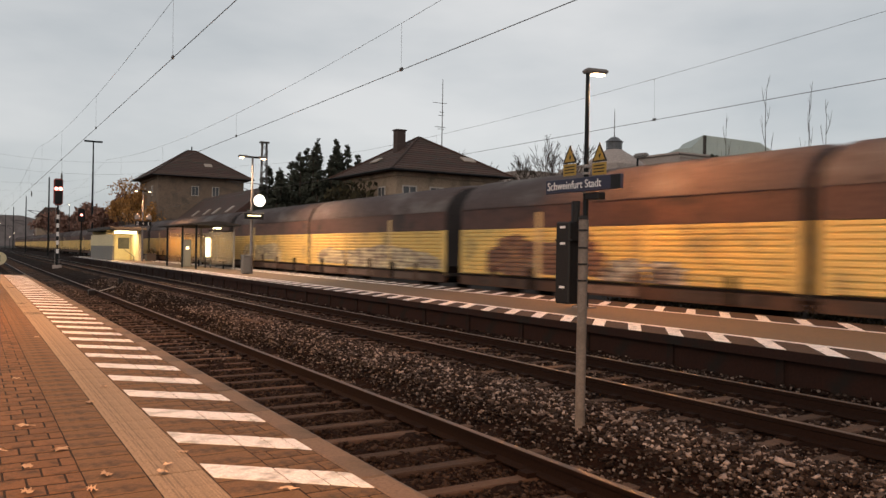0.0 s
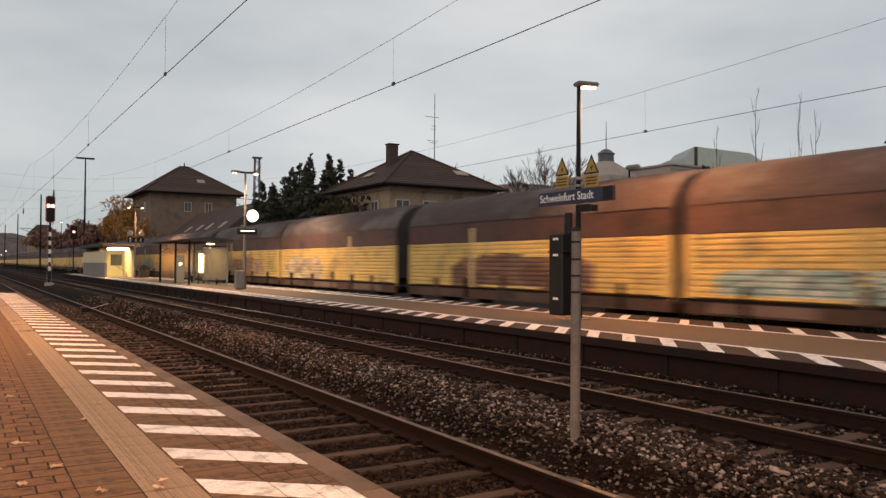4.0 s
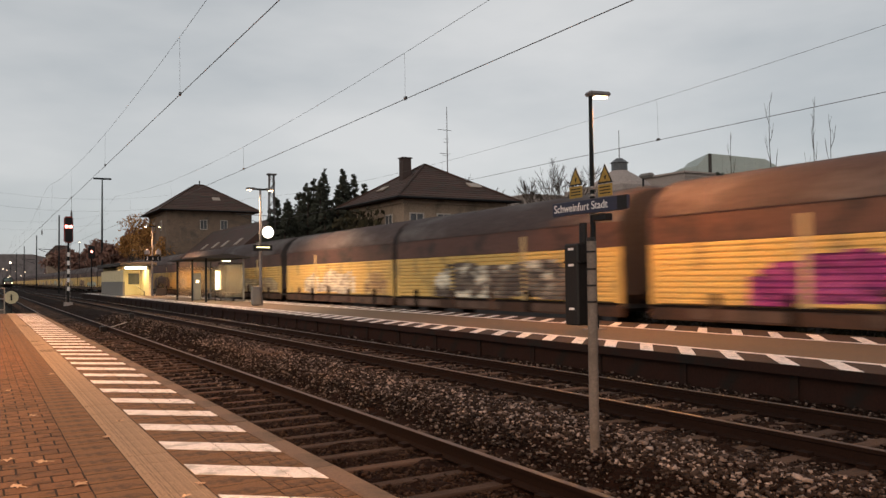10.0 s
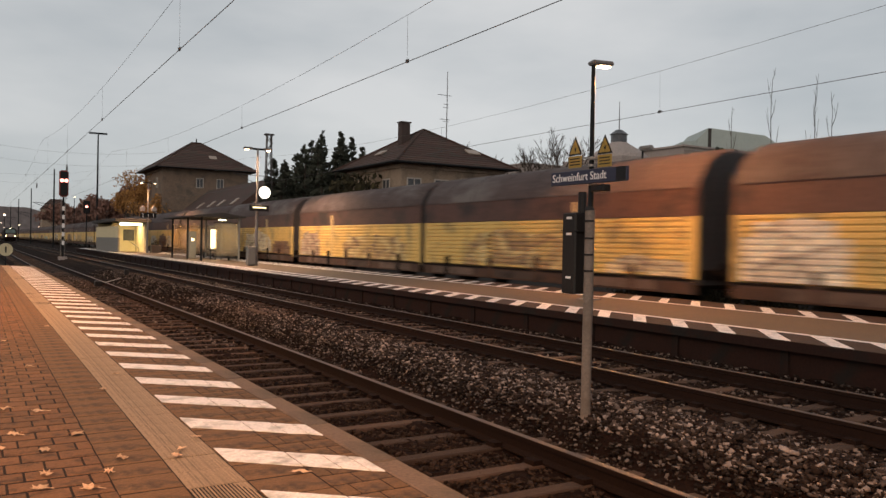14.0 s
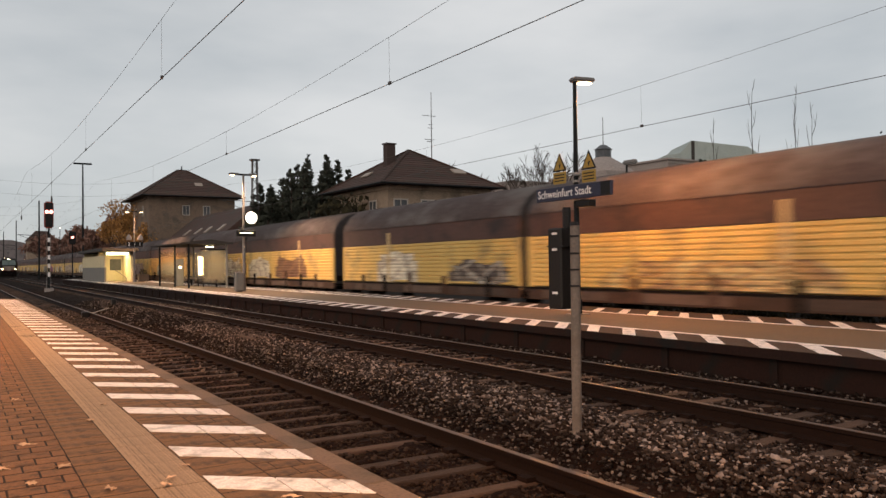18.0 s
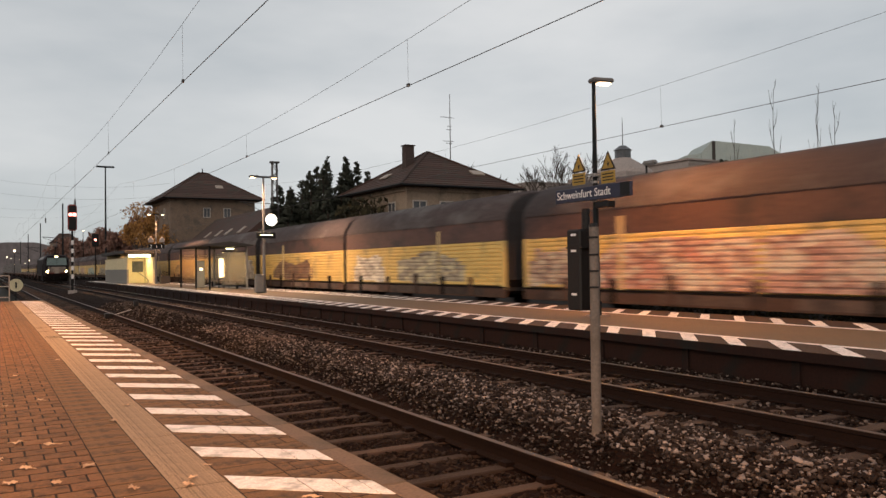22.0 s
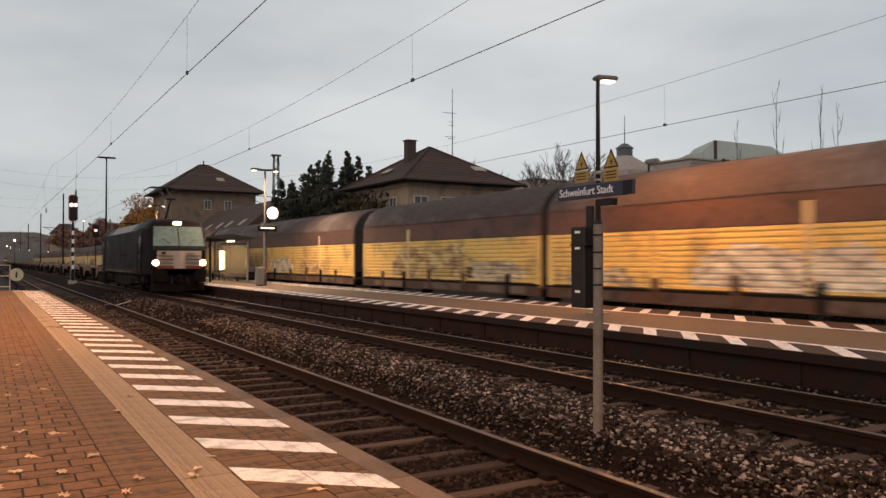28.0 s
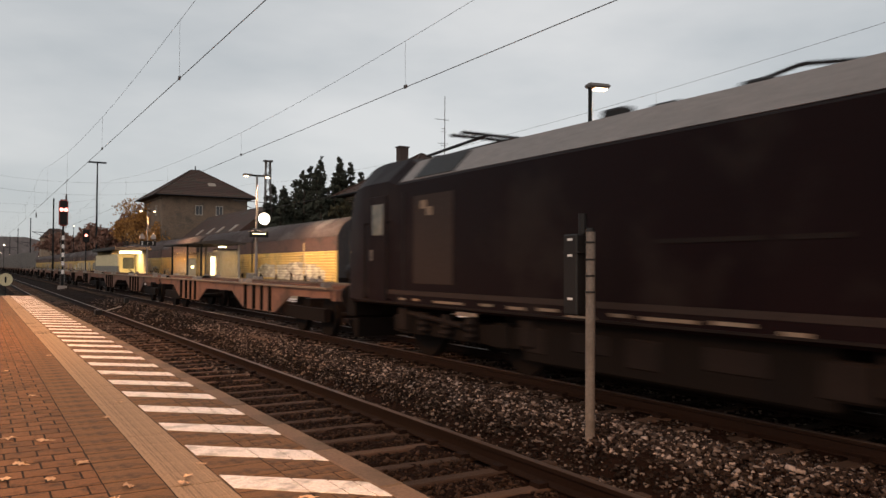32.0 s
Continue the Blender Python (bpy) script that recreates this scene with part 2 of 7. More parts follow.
M["signyellow"] = surf("warning_yellow", (0.2976, 0.192, 0.0372), (0.3596, 0.246, 0.062), 4, 40, 0.5, 0.03)
M["kiosk"] = surf("kiosk_cream_wall", (0.5, 0.45, 0.28), (0.62, 0.57, 0.38), 1.5, 30, 0.8, 0.1)
M["kioskgrey"] = surf("kiosk_grey_panel", (0.14, 0.14, 0.13), (0.22, 0.22, 0.2), 1.5, 30, 0.7, 0.1)
M["darkroof"] = surf("flat_roof_felt", (0.03, 0.028, 0.026), (0.065, 0.06, 0.056), 1.5, 20, 0.85, 0.2)
M["plaster"] = surf("ochre_render_wall", (0.2214, 0.1722, 0.1271), (0.328, 0.2624, 0.1968), 0.5, 10, 0.9, 0.3, stain=(0.13, 0.1, 0.075), stain_scale=0.5)
M["sandstone"] = surf("sandstone_wall", (0.1373, 0.1024, 0.07632), (0.2023, 0.1551, 0.1166), 0.9, 9, 0.9, 0.4, stain=(0.1, 0.08, 0.064), stain_scale=0.7)
M["tile"] = surf("roof_tile_brown", (0.04368, 0.02584, 0.02128), (0.0858, 0.05168, 0.04104), 1.0, 14, 0.8, 0.3, piece=0.2, stain=(0.045, 0.04, 0.03), island=True)
M["chimney"] = surf("chimney_brick", (0.045, 0.0341, 0.03102), (0.078, 0.0589, 0.0528), 2, 20, 0.9, 0.3)
M["window"] = surf("window_pane_dark", (0.05, 0.055, 0.06), (0.11, 0.12, 0.13), 0.6, 4, 0.12, 0.0)
M["frame"] = surf("window_frame_pale", (0.3, 0.28, 0.25), (0.42, 0.4, 0.36), 3, 30, 0.6, 0.05)
M["copper"] = surf("green_sheet_roof", (0.27, 0.33, 0.31), (0.38, 0.44, 0.42), 0.5, 8, 0.6, 0.1)
M["concrete"] = surf("pale_concrete", (0.25, 0.22, 0.2), (0.36, 0.325, 0.3), 0.4, 6, 0.9, 0.2)
M["loco_grey"] = surf("loco_underside_grey", (0.0091, 0.0063, 0.0056), (0.0224, 0.0161, 0.014), 2, 20, 0.8, 0.1, spec=0.1)
M["needle"] = surf("conifer_needles", (0.0375, 0.0464, 0.0375), (0.09, 0.1015, 0.078), 1.5, 10, 0.9, 0.0, piece=0.4, island=True)
M["leaf_y"] = surf("autumn_leaves", (0.24, 0.12, 0.0375), (0.416, 0.232, 0.075), 1.5, 10, 0.9, 0.0, piece=0.4, island=True)
M["leaf_g"] = surf("dull_green_leaves", (0.0204, 0.02125, 0.0108), (0.05525, 0.04675, 0.0243), 1.5, 10, 0.9, 0.0, piece=0.5, island=True)
M["bark"] = surf("bark", (0.035, 0.028, 0.023), (0.075, 0.062, 0.05), 3, 25, 0.95, 0.4)
M["dryleaf"] = surf("fallen_leaf", (0.45, 0.3, 0.18), (0.6875, 0.5, 0.336), 6, 40, 0.85, 0.1, piece=0.3)
M["wire"] = surf("wire_dark", (0.08, 0.077, 0.075), (0.13, 0.127, 0.125), 2, 10, 0.6, 0.0, 0.5)
M["vanwhite"] = surf("white_van_paint", (0.55, 0.54, 0.53), (0.68, 0.67, 0.66), 1, 20, 0.35, 0.02)
M["flat"] = surf("flat_wagon_rust_brown", (0.14, 0.075, 0.055), (0.24, 0.135, 0.1), 1.2, 14, 0.7, 0.2, stain=(0.075, 0.045, 0.035))
M["deck"] = surf("deck_planks", (0.16, 0.12, 0.085), (0.28, 0.215, 0.16), 1.5, 14, 0.8, 0.2)
M["container"] = surf("grey_container", (0.13, 0.125, 0.12), (0.2, 0.195, 0.185), 0.8, 10, 0.6, 0.1)
M["redbrown"] = surf("signal_red_oxide", (0.16, 0.03, 0.02), (0.24, 0.05, 0.035), 2, 20, 0.6, 0.05)
M["glass"] = glass("shelter_glass", (0.88, 0.8, 0.66), 0.12, 0.93)
M["windscreen"] = surf("windscreen_grey", (0.068, 0.1, 0.0888), (0.1156, 0.16, 0.1406), 0.8, 6, 0.1, 0.0, spec=0.8)
M["locopanel"] = surf("loco_brownish_panel", (0.024, 0.0168, 0.0144), (0.044, 0.032, 0.0272), 1.5, 20, 0.6, 0.05, spec=0.1)
# the beige mottling is a reflection painted onto the pane
M["sidepane"] = surf("side_window_reflection", (0.05, 0.05, 0.04), (0.2, 0.19, 0.14), 3.0, 9, 0.2, 0.0, spec=0.4)
M["lampglow"] = glow("lamp_glow", (1.0, 0.7, 0.42), 7)
M["lantern"] = surf("lantern_grey_paint", (0.13, 0.128, 0.125), (0.21, 0.205, 0.2), 3, 30, 0.6, 0.06, spec=0.15)
M["clockface"] = glow("clock_face_lit", (1.0, 0.93, 0.78), 3.2)
M["tube"] = glow("fluorescent_tube", (1.0, 0.88, 0.5), 9)
M["poster"] = glow("lit_poster", (1.0, 0.82, 0.5), 3.0)
M["headlight"] = glow("headlight_glow", (1.0, 0.68, 0.32), 14)
M["toplight"] = glow("top_light_glow", (1.0, 0.78, 0.46), 9)
M["signalred"] = glow("signal_red_light", (1.0, 0.3, 0.24), 5)
M["citylight"] = glow("city_light", (1.0, 0.75, 0.5), 8)
M["whitepaint"] = surf("white_paint", (0.7, 0.69, 0.67), (0.82, 0.81, 0.79), 3, 30, 0.5, 0.03)
M["locored"] = surf("loco_dull_red", (0.1, 0.03, 0.022), (0.15, 0.045, 0.033), 2, 30, 0.5, 0.03)
M["postpale"] = surf("pale_post_paint", (0.48, 0.37, 0.18), (0.6, 0.47, 0.24), 1.5, 20, 0.6, 0.05)
# brown leaves of the far trees, lightened to carry the haze in their colour
M["leaf_far"] = surf("hazy_brown_leaves", (0.1275, 0.0725, 0.056), (0.238, 0.1377, 0.105), 0.3, 3, 0.95, 0.0, piece=0.3, island=True)
M["street"] = surf("street_asphalt", (0.03, 0.026, 0.023), (0.055, 0.048, 0.043), 0.6, 30, 0.9, 0.2)
M["redpaint"] = surf("red_paint", (0.4, 0.06, 0.04), (0.5, 0.09, 0.06), 3, 30, 0.5, 0.03)


# ---------------------------------------------------------------- mesh helpers
def mesh_of(name, bm, material, smooth=False):
    me = bpy.data.meshes.new(name)
    bmesh.ops.recalc_face_normals(bm, faces=bm.faces)
    bm.to_mesh(me)
    bm.free()
    me.materials.append(material)
    if smooth:
        me.shade_smooth()
        me.set_sharp_from_angle(angle=radians(38))
    return me


def part(name, bm, material, parent, label="", smooth=False, at=None):
    """One bmesh (or ready mesh) as one mesh object under a thing or a part."""
    me = bm if isinstance(bm, bpy.types.Mesh) else mesh_of(name, bm, material, smooth)
    ob = new(name, me)
    ob.parent = parent
    if at is not None:
        ob.matrix_basis = at
    if label:
        ob["label"] = label
    return ob


def thing(name, label, category, m=None, group="", kind=""):
    ob = tagged(new(name), label, category, group, kind)
    if m is not None:
        ob.matrix_basis = m
    return ob


def box(bm, x0, x1, y0, y1, z0, z1):
    v = [bm.verts.new(p) for p in ((x0, y0, z0), (x1, y0, z0), (x1, y1, z0), (x0, y1, z0), (x0, y0, z1), (x1, y0, z1), (x1, y1, z1), (x0, y1, z1))]
    for f in ((0, 3, 2, 1), (4, 5, 6, 7), (0, 1, 5, 4), (1, 2, 6, 5), (2, 3, 7, 6), (3, 0, 4, 7)):
        bm.faces.new([v[i] for i in f])
    return bm


def boxes(*rows):
    bm = bmesh.new()
    for r in rows:
        box(bm, *r)
    return bm


def bevelled(bm, w=0.01, seg=1):
    bmesh.ops.bevel(bm, geom=bm.edges[:], offset=w, segments=seg, affect="EDGES", clamp_overlap=True)
    return bm


def tube(bm, a, b, r, r2=None, seg=8):
    a, b = Vector(a), Vector(b)
    r2 = r if r2 is None else r2
    q = (b - a).to_track_quat("Z", "Y")
    rings = []
    for p, rad in ((a, r), (b, r2)):
        rings.append([bm.verts.new(p + q @ Vector((rad * math.cos(2 * math.pi * i / seg), rad * math.sin(2 * math.pi * i / seg), 0))) for i in range(seg)])
    for i in range(seg):
        j = (i + 1) % seg
        bm.faces.new((rings[0][i], rings[0][j], rings[1][j], rings[1][i]))
    bm.faces.new(rings[0][::-1])
    bm.faces.new(rings[1])
    return bm


def tubes(rows, seg=8):
    bm = bmesh.new()
    for r in rows:
        tube(bm, *r, seg=seg)
    return bm


def prism(bm, outline, axis, a, b):
    """Extrudes an outline of (u, v) along an axis from a to b."""
    def place(u, v, w):
        return {"x": (w, u, v), "y": (u, w, v), "z": (u, v, w)}[axis]
    r0 = [bm.verts.new(place(u, v, a)) for u, v in outline]
    r1 = [bm.verts.new(place(u, v, b)) for u, v in outline]
    n = len(outline)
    for i in range(n):
        j = (i + 1) % n
        bm.faces.new((r0[i], r0[j], r1[j], r1[i]))
    bm.faces.new(r0[::-1])
    bm.faces.new(r1)
    return bm


def prism_of(outline, axis, a, b):
    return prism(bmesh.new(), outline, axis, a, b)


def quad(bm, *pts):
    return bm.faces.new([bm.verts.new(p) for p in pts])


def lathe(bm, profile, seg=16, axis="z", at=(0, 0, 0)):
    """Turns (radius, height) pairs round an axis."""
    rings = []
    for r, h in profile:
        ring = []
        for i in range(seg):
            c, s = r * math.cos(2 * math.pi * i / seg), r * math.sin(2 * math.pi * i / seg)
            p = {"z": (c, s, h), "x": (h, c, s), "y": (c, h, s)}[axis]
            ring.append(bm.verts.new((p[0] + at[0], p[1] + at[1], p[2] + at[2])))
        rings.append(ring)
    for a, b in zip(rings, rings[1:]):
        for i in range(seg):
            j = (i + 1) % seg
            bm.faces.new((a[i], a[j], b[j], b[i]))
    bm.faces.new(rings[0][::-1])
    bm.faces.new(rings[-1])
    return bm


def raw_mesh(name, verts, faces, material):
    me = bpy.data.meshes.new(name)
    me.from_pydata(verts, [], faces)
    me.materials.append(material)
    me.update()
    return me


def letters(name, text, size, material, parent, at, label=""):
    """Raised lettering as a mesh part."""
    cu = bpy.data.curves.new(name, "FONT")
    cu.body, cu.size, cu.extrude, cu.align_x, cu.align_y = text, size, 0.004, "LEFT", "CENTER"
    tmp = bpy.data.objects.new(name, cu)
    scene.collection.objects.link(tmp)
    me = bpy.data.meshes.new_from_object(tmp.evaluated_get(bpy.context.evaluated_depsgraph_get()))
    bpy.data.objects.remove(tmp)
    bpy.data.curves.remove(cu)
    me.materials.clear()
    me.materials.append(material)
    return part(name, me, material, parent, label, at=at)

# ---------------------------------------------------------------- ground, tracks, platforms
EDGE_1, C1, RAIL_1 = 2.09, 3.71, -0.55
C2, RAIL_2, EDGE_2A, EDGE_2B = 7.97, -0.386, 9.61, 14.95
C3, RAIL_3 = 16.8, -0.386
NEAR, FAR = -60.0, 420.0

ground = tagged(new("ground", mesh_of("ground", boxes((-2500, 2500, -2500, 2500, -1.6, -1.05)), M["ground"])), "dark rough ground around the railway", "ground", kind="structure")


def bed_height(x):
    """Height of the ballast across the tracks."""
    xs = (1.9, 2.4, 5.0, 5.5, 6.0, 6.55, 9.4, 9.7, 14.9, 15.3, 18.3, 19.4, 22.0)
    zs = (-0.74, -0.752, -0.752, -0.56, -0.5, -0.578, -0.578, -0.5, -0.5, -0.6, -0.6, -0.95, -1.1)
    return float(np.interp(x, xs, zs))


def build_bed():
    xs = np.concatenate((np.arange(1.95, 9.85, 0.13), np.arange(10.5, 22.1, 0.6)))
    ys = np.concatenate((np.arange(NEAR, -2, 4), np.arange(-2, 30, 0.16), np.arange(30, 80, 0.8), np.arange(80, FAR + 1, 10)))
    verts, faces = [], []
    for y in ys:
        for x in xs:
            bumpy = 0.05 * noise.noise((x * 2.3, y * 2.3, 0)) + 0.045 * noise.noise((x * 7, y * 7, 3)) if -2 <= y < 80 else 0
            verts.append((x, y, bed_height(x) + bumpy))
    nx = len(xs)
    for j in range(len(ys) - 1):
        for i in range(nx - 1):
            a = j * nx + i
            faces.append((a, a + 1, a + nx + 1, a + nx))
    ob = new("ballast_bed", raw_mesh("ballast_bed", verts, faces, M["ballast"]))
    return tagged(ob, "brown stony ballast bed under the tracks", "ballast", kind="structure")


build_bed()


def scatter_stones(name, x0, x1, y0, y1, count, lo, hi, seed, mat="stone"):
    rng = np.random.default_rng(seed)
    cube = np.array([(-1, -1, -1), (1, -1, -1), (1, 1, -1), (-1, 1, -1), (-1, -1, 1), (1, -1, 1), (1, 1, 1), (-1, 1, 1)], float)
    fc = np.array([(0, 3, 2, 1), (4, 5, 6, 7), (0, 1, 5, 4), (1, 2, 6, 5), (2, 3, 7, 6), (3, 0, 4, 7)])
    x, y = rng.uniform(x0, x1, count), rng.uniform(y0, y1, count)
    keep = np.ones(count, bool)
    for c in (C1, C2):
        for s in (-0.75, 0.75):
            keep &= np.abs(x - c - s) > 0.1
        near = np.abs(x - c) < 1.3
        phase = ((y - 5.0) / np.where(x < 6, 0.66, 0.62) + 0.14) % 1.0
        keep &= ~(near & (phase < 0.28) & (rng.random(count) < 0.985))
    x, y = x[keep], y[keep]
    k = len(x)
    low = (np.abs(x - C1) < 1.4) | (np.abs(x - C2) < 1.4)
    z = np.array([bed_height(a) for a in x]) + rng.uniform(0.0, 0.045, k) - np.where(low, np.where(x < 5, 0.016, 0.024), 0.0)
    size = rng.uniform(lo, hi, k) * (0.75 + 0.5 * rng.random(k))
    v = cube[None] * rng.uniform(0.45, 1.0, (k, 8, 3)) * size[:, None, None] * rng.uniform((0.7, 0.45, 0.35), (1.7, 1.0, 0.8), (k, 3))[:, None, :]
    a = rng.uniform(0, 6.283, (k, 2))
    c, s = np.cos(a[:, 0])[:, None], np.sin(a[:, 0])[:, None]
    v[..., 0], v[..., 1] = v[..., 0] * c - v[..., 1] * s, v[..., 0] * s + v[..., 1] * c
    c, s = np.cos(a[:, 1] * 0.25 - 0.8)[:, None], np.sin(a[:, 1] * 0.25 - 0.8)[:, None]
    v[..., 0], v[..., 2] = v[..., 0] * c - v[..., 2] * s, v[..., 0] * s + v[..., 2] * c
    v += np.stack((x, y, z), 1)[:, None, :]
    f = (fc[None] + (np.arange(k) * 8)[:, None, None]).reshape(-1, 4)
    me = bpy.data.meshes.new(name)
    me.vertices.add(k * 8)
    me.vertices.foreach_set("co", v.ravel())
    me.loops.add(k * 24)
    me.loops.foreach_set("vertex_index", f.ravel())
    me.polygons.add(k * 6)
    me.polygons.foreach_set("loop_start", np.arange(k * 6) * 4)
    me.update(calc_edges=True)
    me.materials.append(M[mat])
    return tagged(new(name, me), "loose grey-brown crushed ballast stones", "ballast", kind="stuff")


scatter_stones("ballast_stones", 2.15, 5.0, -2.0, 14.0, 23000, 0.0125, 0.027, 4, "stone_dark")
scatter_stones("ballast_stones", 4.95, 5.5, -2.0, 20.0, 9000, 0.012, 0.025, 5)
scatter_stones("ballast_stones", 5.4, 6.75, -2.0, 24.0, 30000, 0.013, 0.031, 2, "stone_pale")
scatter_stones("ballast_stones", 6.6, 9.68, -2.0, 14.0, 20000, 0.0125, 0.029, 1)
scatter_stones("ballast_stones", 2.15, 9.68, 14.0, 45.0, 26000, 0.018, 0.038, 3)


def build_track(index, c, rail_z, sleeper_z, pitch, y_first, y_last, half=0.095):
    track = thing("railway_track_%d" % index, "railway track with worn steel rails on sleepers", "railway track", kind="structure")
    body = [(-0.07, -0.17), (0.07, -0.17), (0.07, -0.155), (0.012, -0.13), (0.012, -0.05), (0.036, -0.04), (0.036, -0.006), (-0.036, -0.006), (-0.036, -0.04), (-0.012, -0.05), (-0.012, -0.13), (-0.07, -0.155)]
    for s in (-0.7535, 0.7535):
        rail = part("rail", prism_of([(c + s + u, rail_z + v) for u, v in body], "y", NEAR, FAR), M["rail"], track, "rusty steel rail")
        part("rail_head", boxes((c + s - 0.033, c + s + 0.033, NEAR, FAR, rail_z - 0.0055, rail_z)), M["railhead"], rail, "polished running surface")
    me = mesh_of("sleeper", bevelled(boxes((-1.3, 1.3, -half, half, -0.2, 0)), 0.012), M["sleeper"])
    clip = mesh_of("rail_clip", boxes(*[(s * 0.7535 + d - 0.05, s * 0.7535 + d + 0.05, -0.07, 0.07, 0.001, 0.045) for s in (-1, 1) for d in (-0.12, 0.12)]), M["rail"])
    rest = bmesh.new()
    y, k = y_first - math.floor((y_first + 40) / pitch) * pitch, 0
    while y < y_last:
        z = sleeper_z + random.uniform(-0.012, 0.008)
        if -2 < y < 75:
            at = pose(c + random.uniform(-0.03, 0.03), y, z, 0, 0, random.uniform(-0.6, 0.6))
            s = part("sleeper", me, None, track, at=at)
            if y < 30:
                part("rail_clip", clip, None, s)
        else:
            box(rest, c - 1.3, c + 1.3, y - half, y + half, z - 0.2, z)
        y += pitch
    ob = part("sleepers", rest, M["sleeper"], track, "weathered sleepers further along")
    ob["kind"] = "stuff"


build_track(1, C1, RAIL_1, RAIL_1 - 0.172, 0.66, 5.0, 160, 0.08)
build_track(2, C2, RAIL_2, RAIL_2 - 0.172, 0.62, 5.0, 160)
build_track(3, C3, RAIL_3, RAIL_3 - 0.172, 0.62, 5.0, 40)

# platform beside the camera
P1_END, P1_START = 37.2, -14.0
platform_1 = thing("platform_1", "brick-paved station platform with a white hatched edge", "platform", kind="structure")
part("platform_body", boxes((-14, 2.05, P1_START, P1_END, -1.3, -0.0018)), M["joint"], platform_1, "dark sand-filled platform bed")


def pieces(name, me, mat, spots, z=0.0, tilt=0.25, label=""):
    for x, y in spots:
        part(name, me, None, platform_1, label, at=pose(x, y, z + random.uniform(0.0, 0.0022), random.uniform(-tilt, tilt), random.uniform(-tilt, tilt), random.uniform(-0.4, 0.4)))


def slab_mesh(name, lx, ly, mat, h=0.05, gap=0.008):
    bm = boxes((-lx / 2 + gap / 2, lx / 2 - gap / 2, -ly / 2 + gap, ly / 2 - gap, -h, 0))
    bmesh.ops.bevel(bm, geom=[e for e in bm.edges if all(v.co.z > -0.001 for v in e.verts)], offset=0.003, segments=1, affect="EDGES")
    return mesh_of(name, bm, mat)


def joined(name, rows, mat, parent, label, h=0.05, gap=0.012):
    v, f = [], []
    for x, y, lx, ly in rows:
        z = random.uniform(0.0, 0.002)
        a, b = lx / 2 - gap / 2, ly / 2 - gap * 0.8
        i = len(v)
        v += [(x - a, y - b, z - h), (x + a, y - b, z - h), (x + a, y + b, z - h), (x - a, y + b, z - h), (x - a, y - b, z), (x + a, y - b, z), (x + a, y + b, z), (x - a, y + b, z)]
        f += [(i + 4, i + 5, i + 6, i + 7), (i, i + 1, i + 5, i + 4), (i + 1, i + 2, i + 6, i + 5), (i + 2, i + 3, i + 7, i + 6), (i + 3, i, i + 4, i + 7)]
    ob = part(name, raw_mesh(name, v, f, mat), None, parent, label)
    ob["kind"] = "stuff"


BRICK_X, BRICK_Y = 0.19, 0.183
brick_me = slab_mesh("brick", BRICK_X, BRICK_Y, M["brick"], gap=0.0115)
near_b, far_b = [], []
for r in range(-70, 177):
    y = 4.76 + r * BRICK_Y
    x = 0.61 - BRICK_X / 2
    if r % 2 == 0:
        far_b.append((0.57, y, 0.085, BRICK_Y))
        x = 0.527 - BRICK_X / 2
    while x > -3.2:
        if -0.45 < x and 2.9 < y < 10.6:
            near_b.append((x, y))
        else:
            far_b.append((x, y, BRICK_X, BRICK_Y))
        x -= BRICK_X
pieces("brick", brick_me, None, near_b)
joined("paving_bricks", far_b, M["brick_far"], platform_1, "red-brown paving bricks in running bond")
part("rear_paving", boxes((-14, -3.32, P1_START, P1_END, -0.03, 0.0), (-3.32, 0.61, P1_START, -8.0, -0.03, 0)), M["brick_far"], platform_1, "red-brown paving behind")

dark_me = slab_mesh("slab", 0.31, 0.27, M["slab_dark"])
tact = boxes((-0.147, 0.147, -0.147, 0.147, -0.05, -0.004))
for i in range(16):
    box(tact, -0.143 + i * 0.0181, -0.133 + i * 0.0181, -0.147, 0.147, -0.0045, -0.0032)
tact_me = mesh_of("guide_slab", tact, M["tactile"])
edge_me = slab_mesh("edge_slab", 0.35, 0.3, M["slab_dark"])
small_me = slab_mesh("edge_brick", 0.18, 0.183, M["slab_dark"])
y = P1_START + 0.1
rest = []
while y < P1_END:
    if 2.5 < y < 22:
        pieces("slab", dark_me, None, [(0.765, y)])
    else:
        rest.append((0.765, y, 0.31, 0.27))
    y += 0.27
joined("dark_slabs", rest, M["slab_dark"], platform_1, "dark paving slabs")
y = P1_START + 0.15
rest, guides = [], []
while y < P1_END:
    if 2.0 < y < 30:
        pieces("guide_slab", tact_me, None, [(1.07, y)], 0.002, 0.1, "pale ribbed guide slab")
    else:
        guides.append((1.07, y, 0.3, 0.3))
    if 2.0 < y < 24:
        pieces("edge_slab", edge_me, None, [(1.395, y)], 0, 0.15)
    else:
        rest.append((1.395, y, 0.35, 0.3))
    y += 0.3
joined("guide_slabs", guides, M["tactile"], platform_1, "pale guide slabs")
joined("edge_strips", rest, M["slab_dark"], platform_1, "edge paving slabs")
rest = []
for r in range(int((P1_END - P1_START) / BRICK_Y)):
    y = P1_START + 0.06 + r * BRICK_Y
    for x in ((1.66, 1.84) if r % 2 else (1.615, 1.75, 1.885)):
        w = 0.18 if r % 2 else (0.09 if x != 1.75 else 0.18)
        if 3.0 < y < 12.5 and w == 0.18:
            pieces("edge_brick", small_me, None, [(x, y)], 0, 0.2)
        elif y > -8:
            rest.append((x, y, w, BRICK_Y))
joined("edge_bricks", rest, M["slab_dark"], platform_1, "dark edge paving bricks")
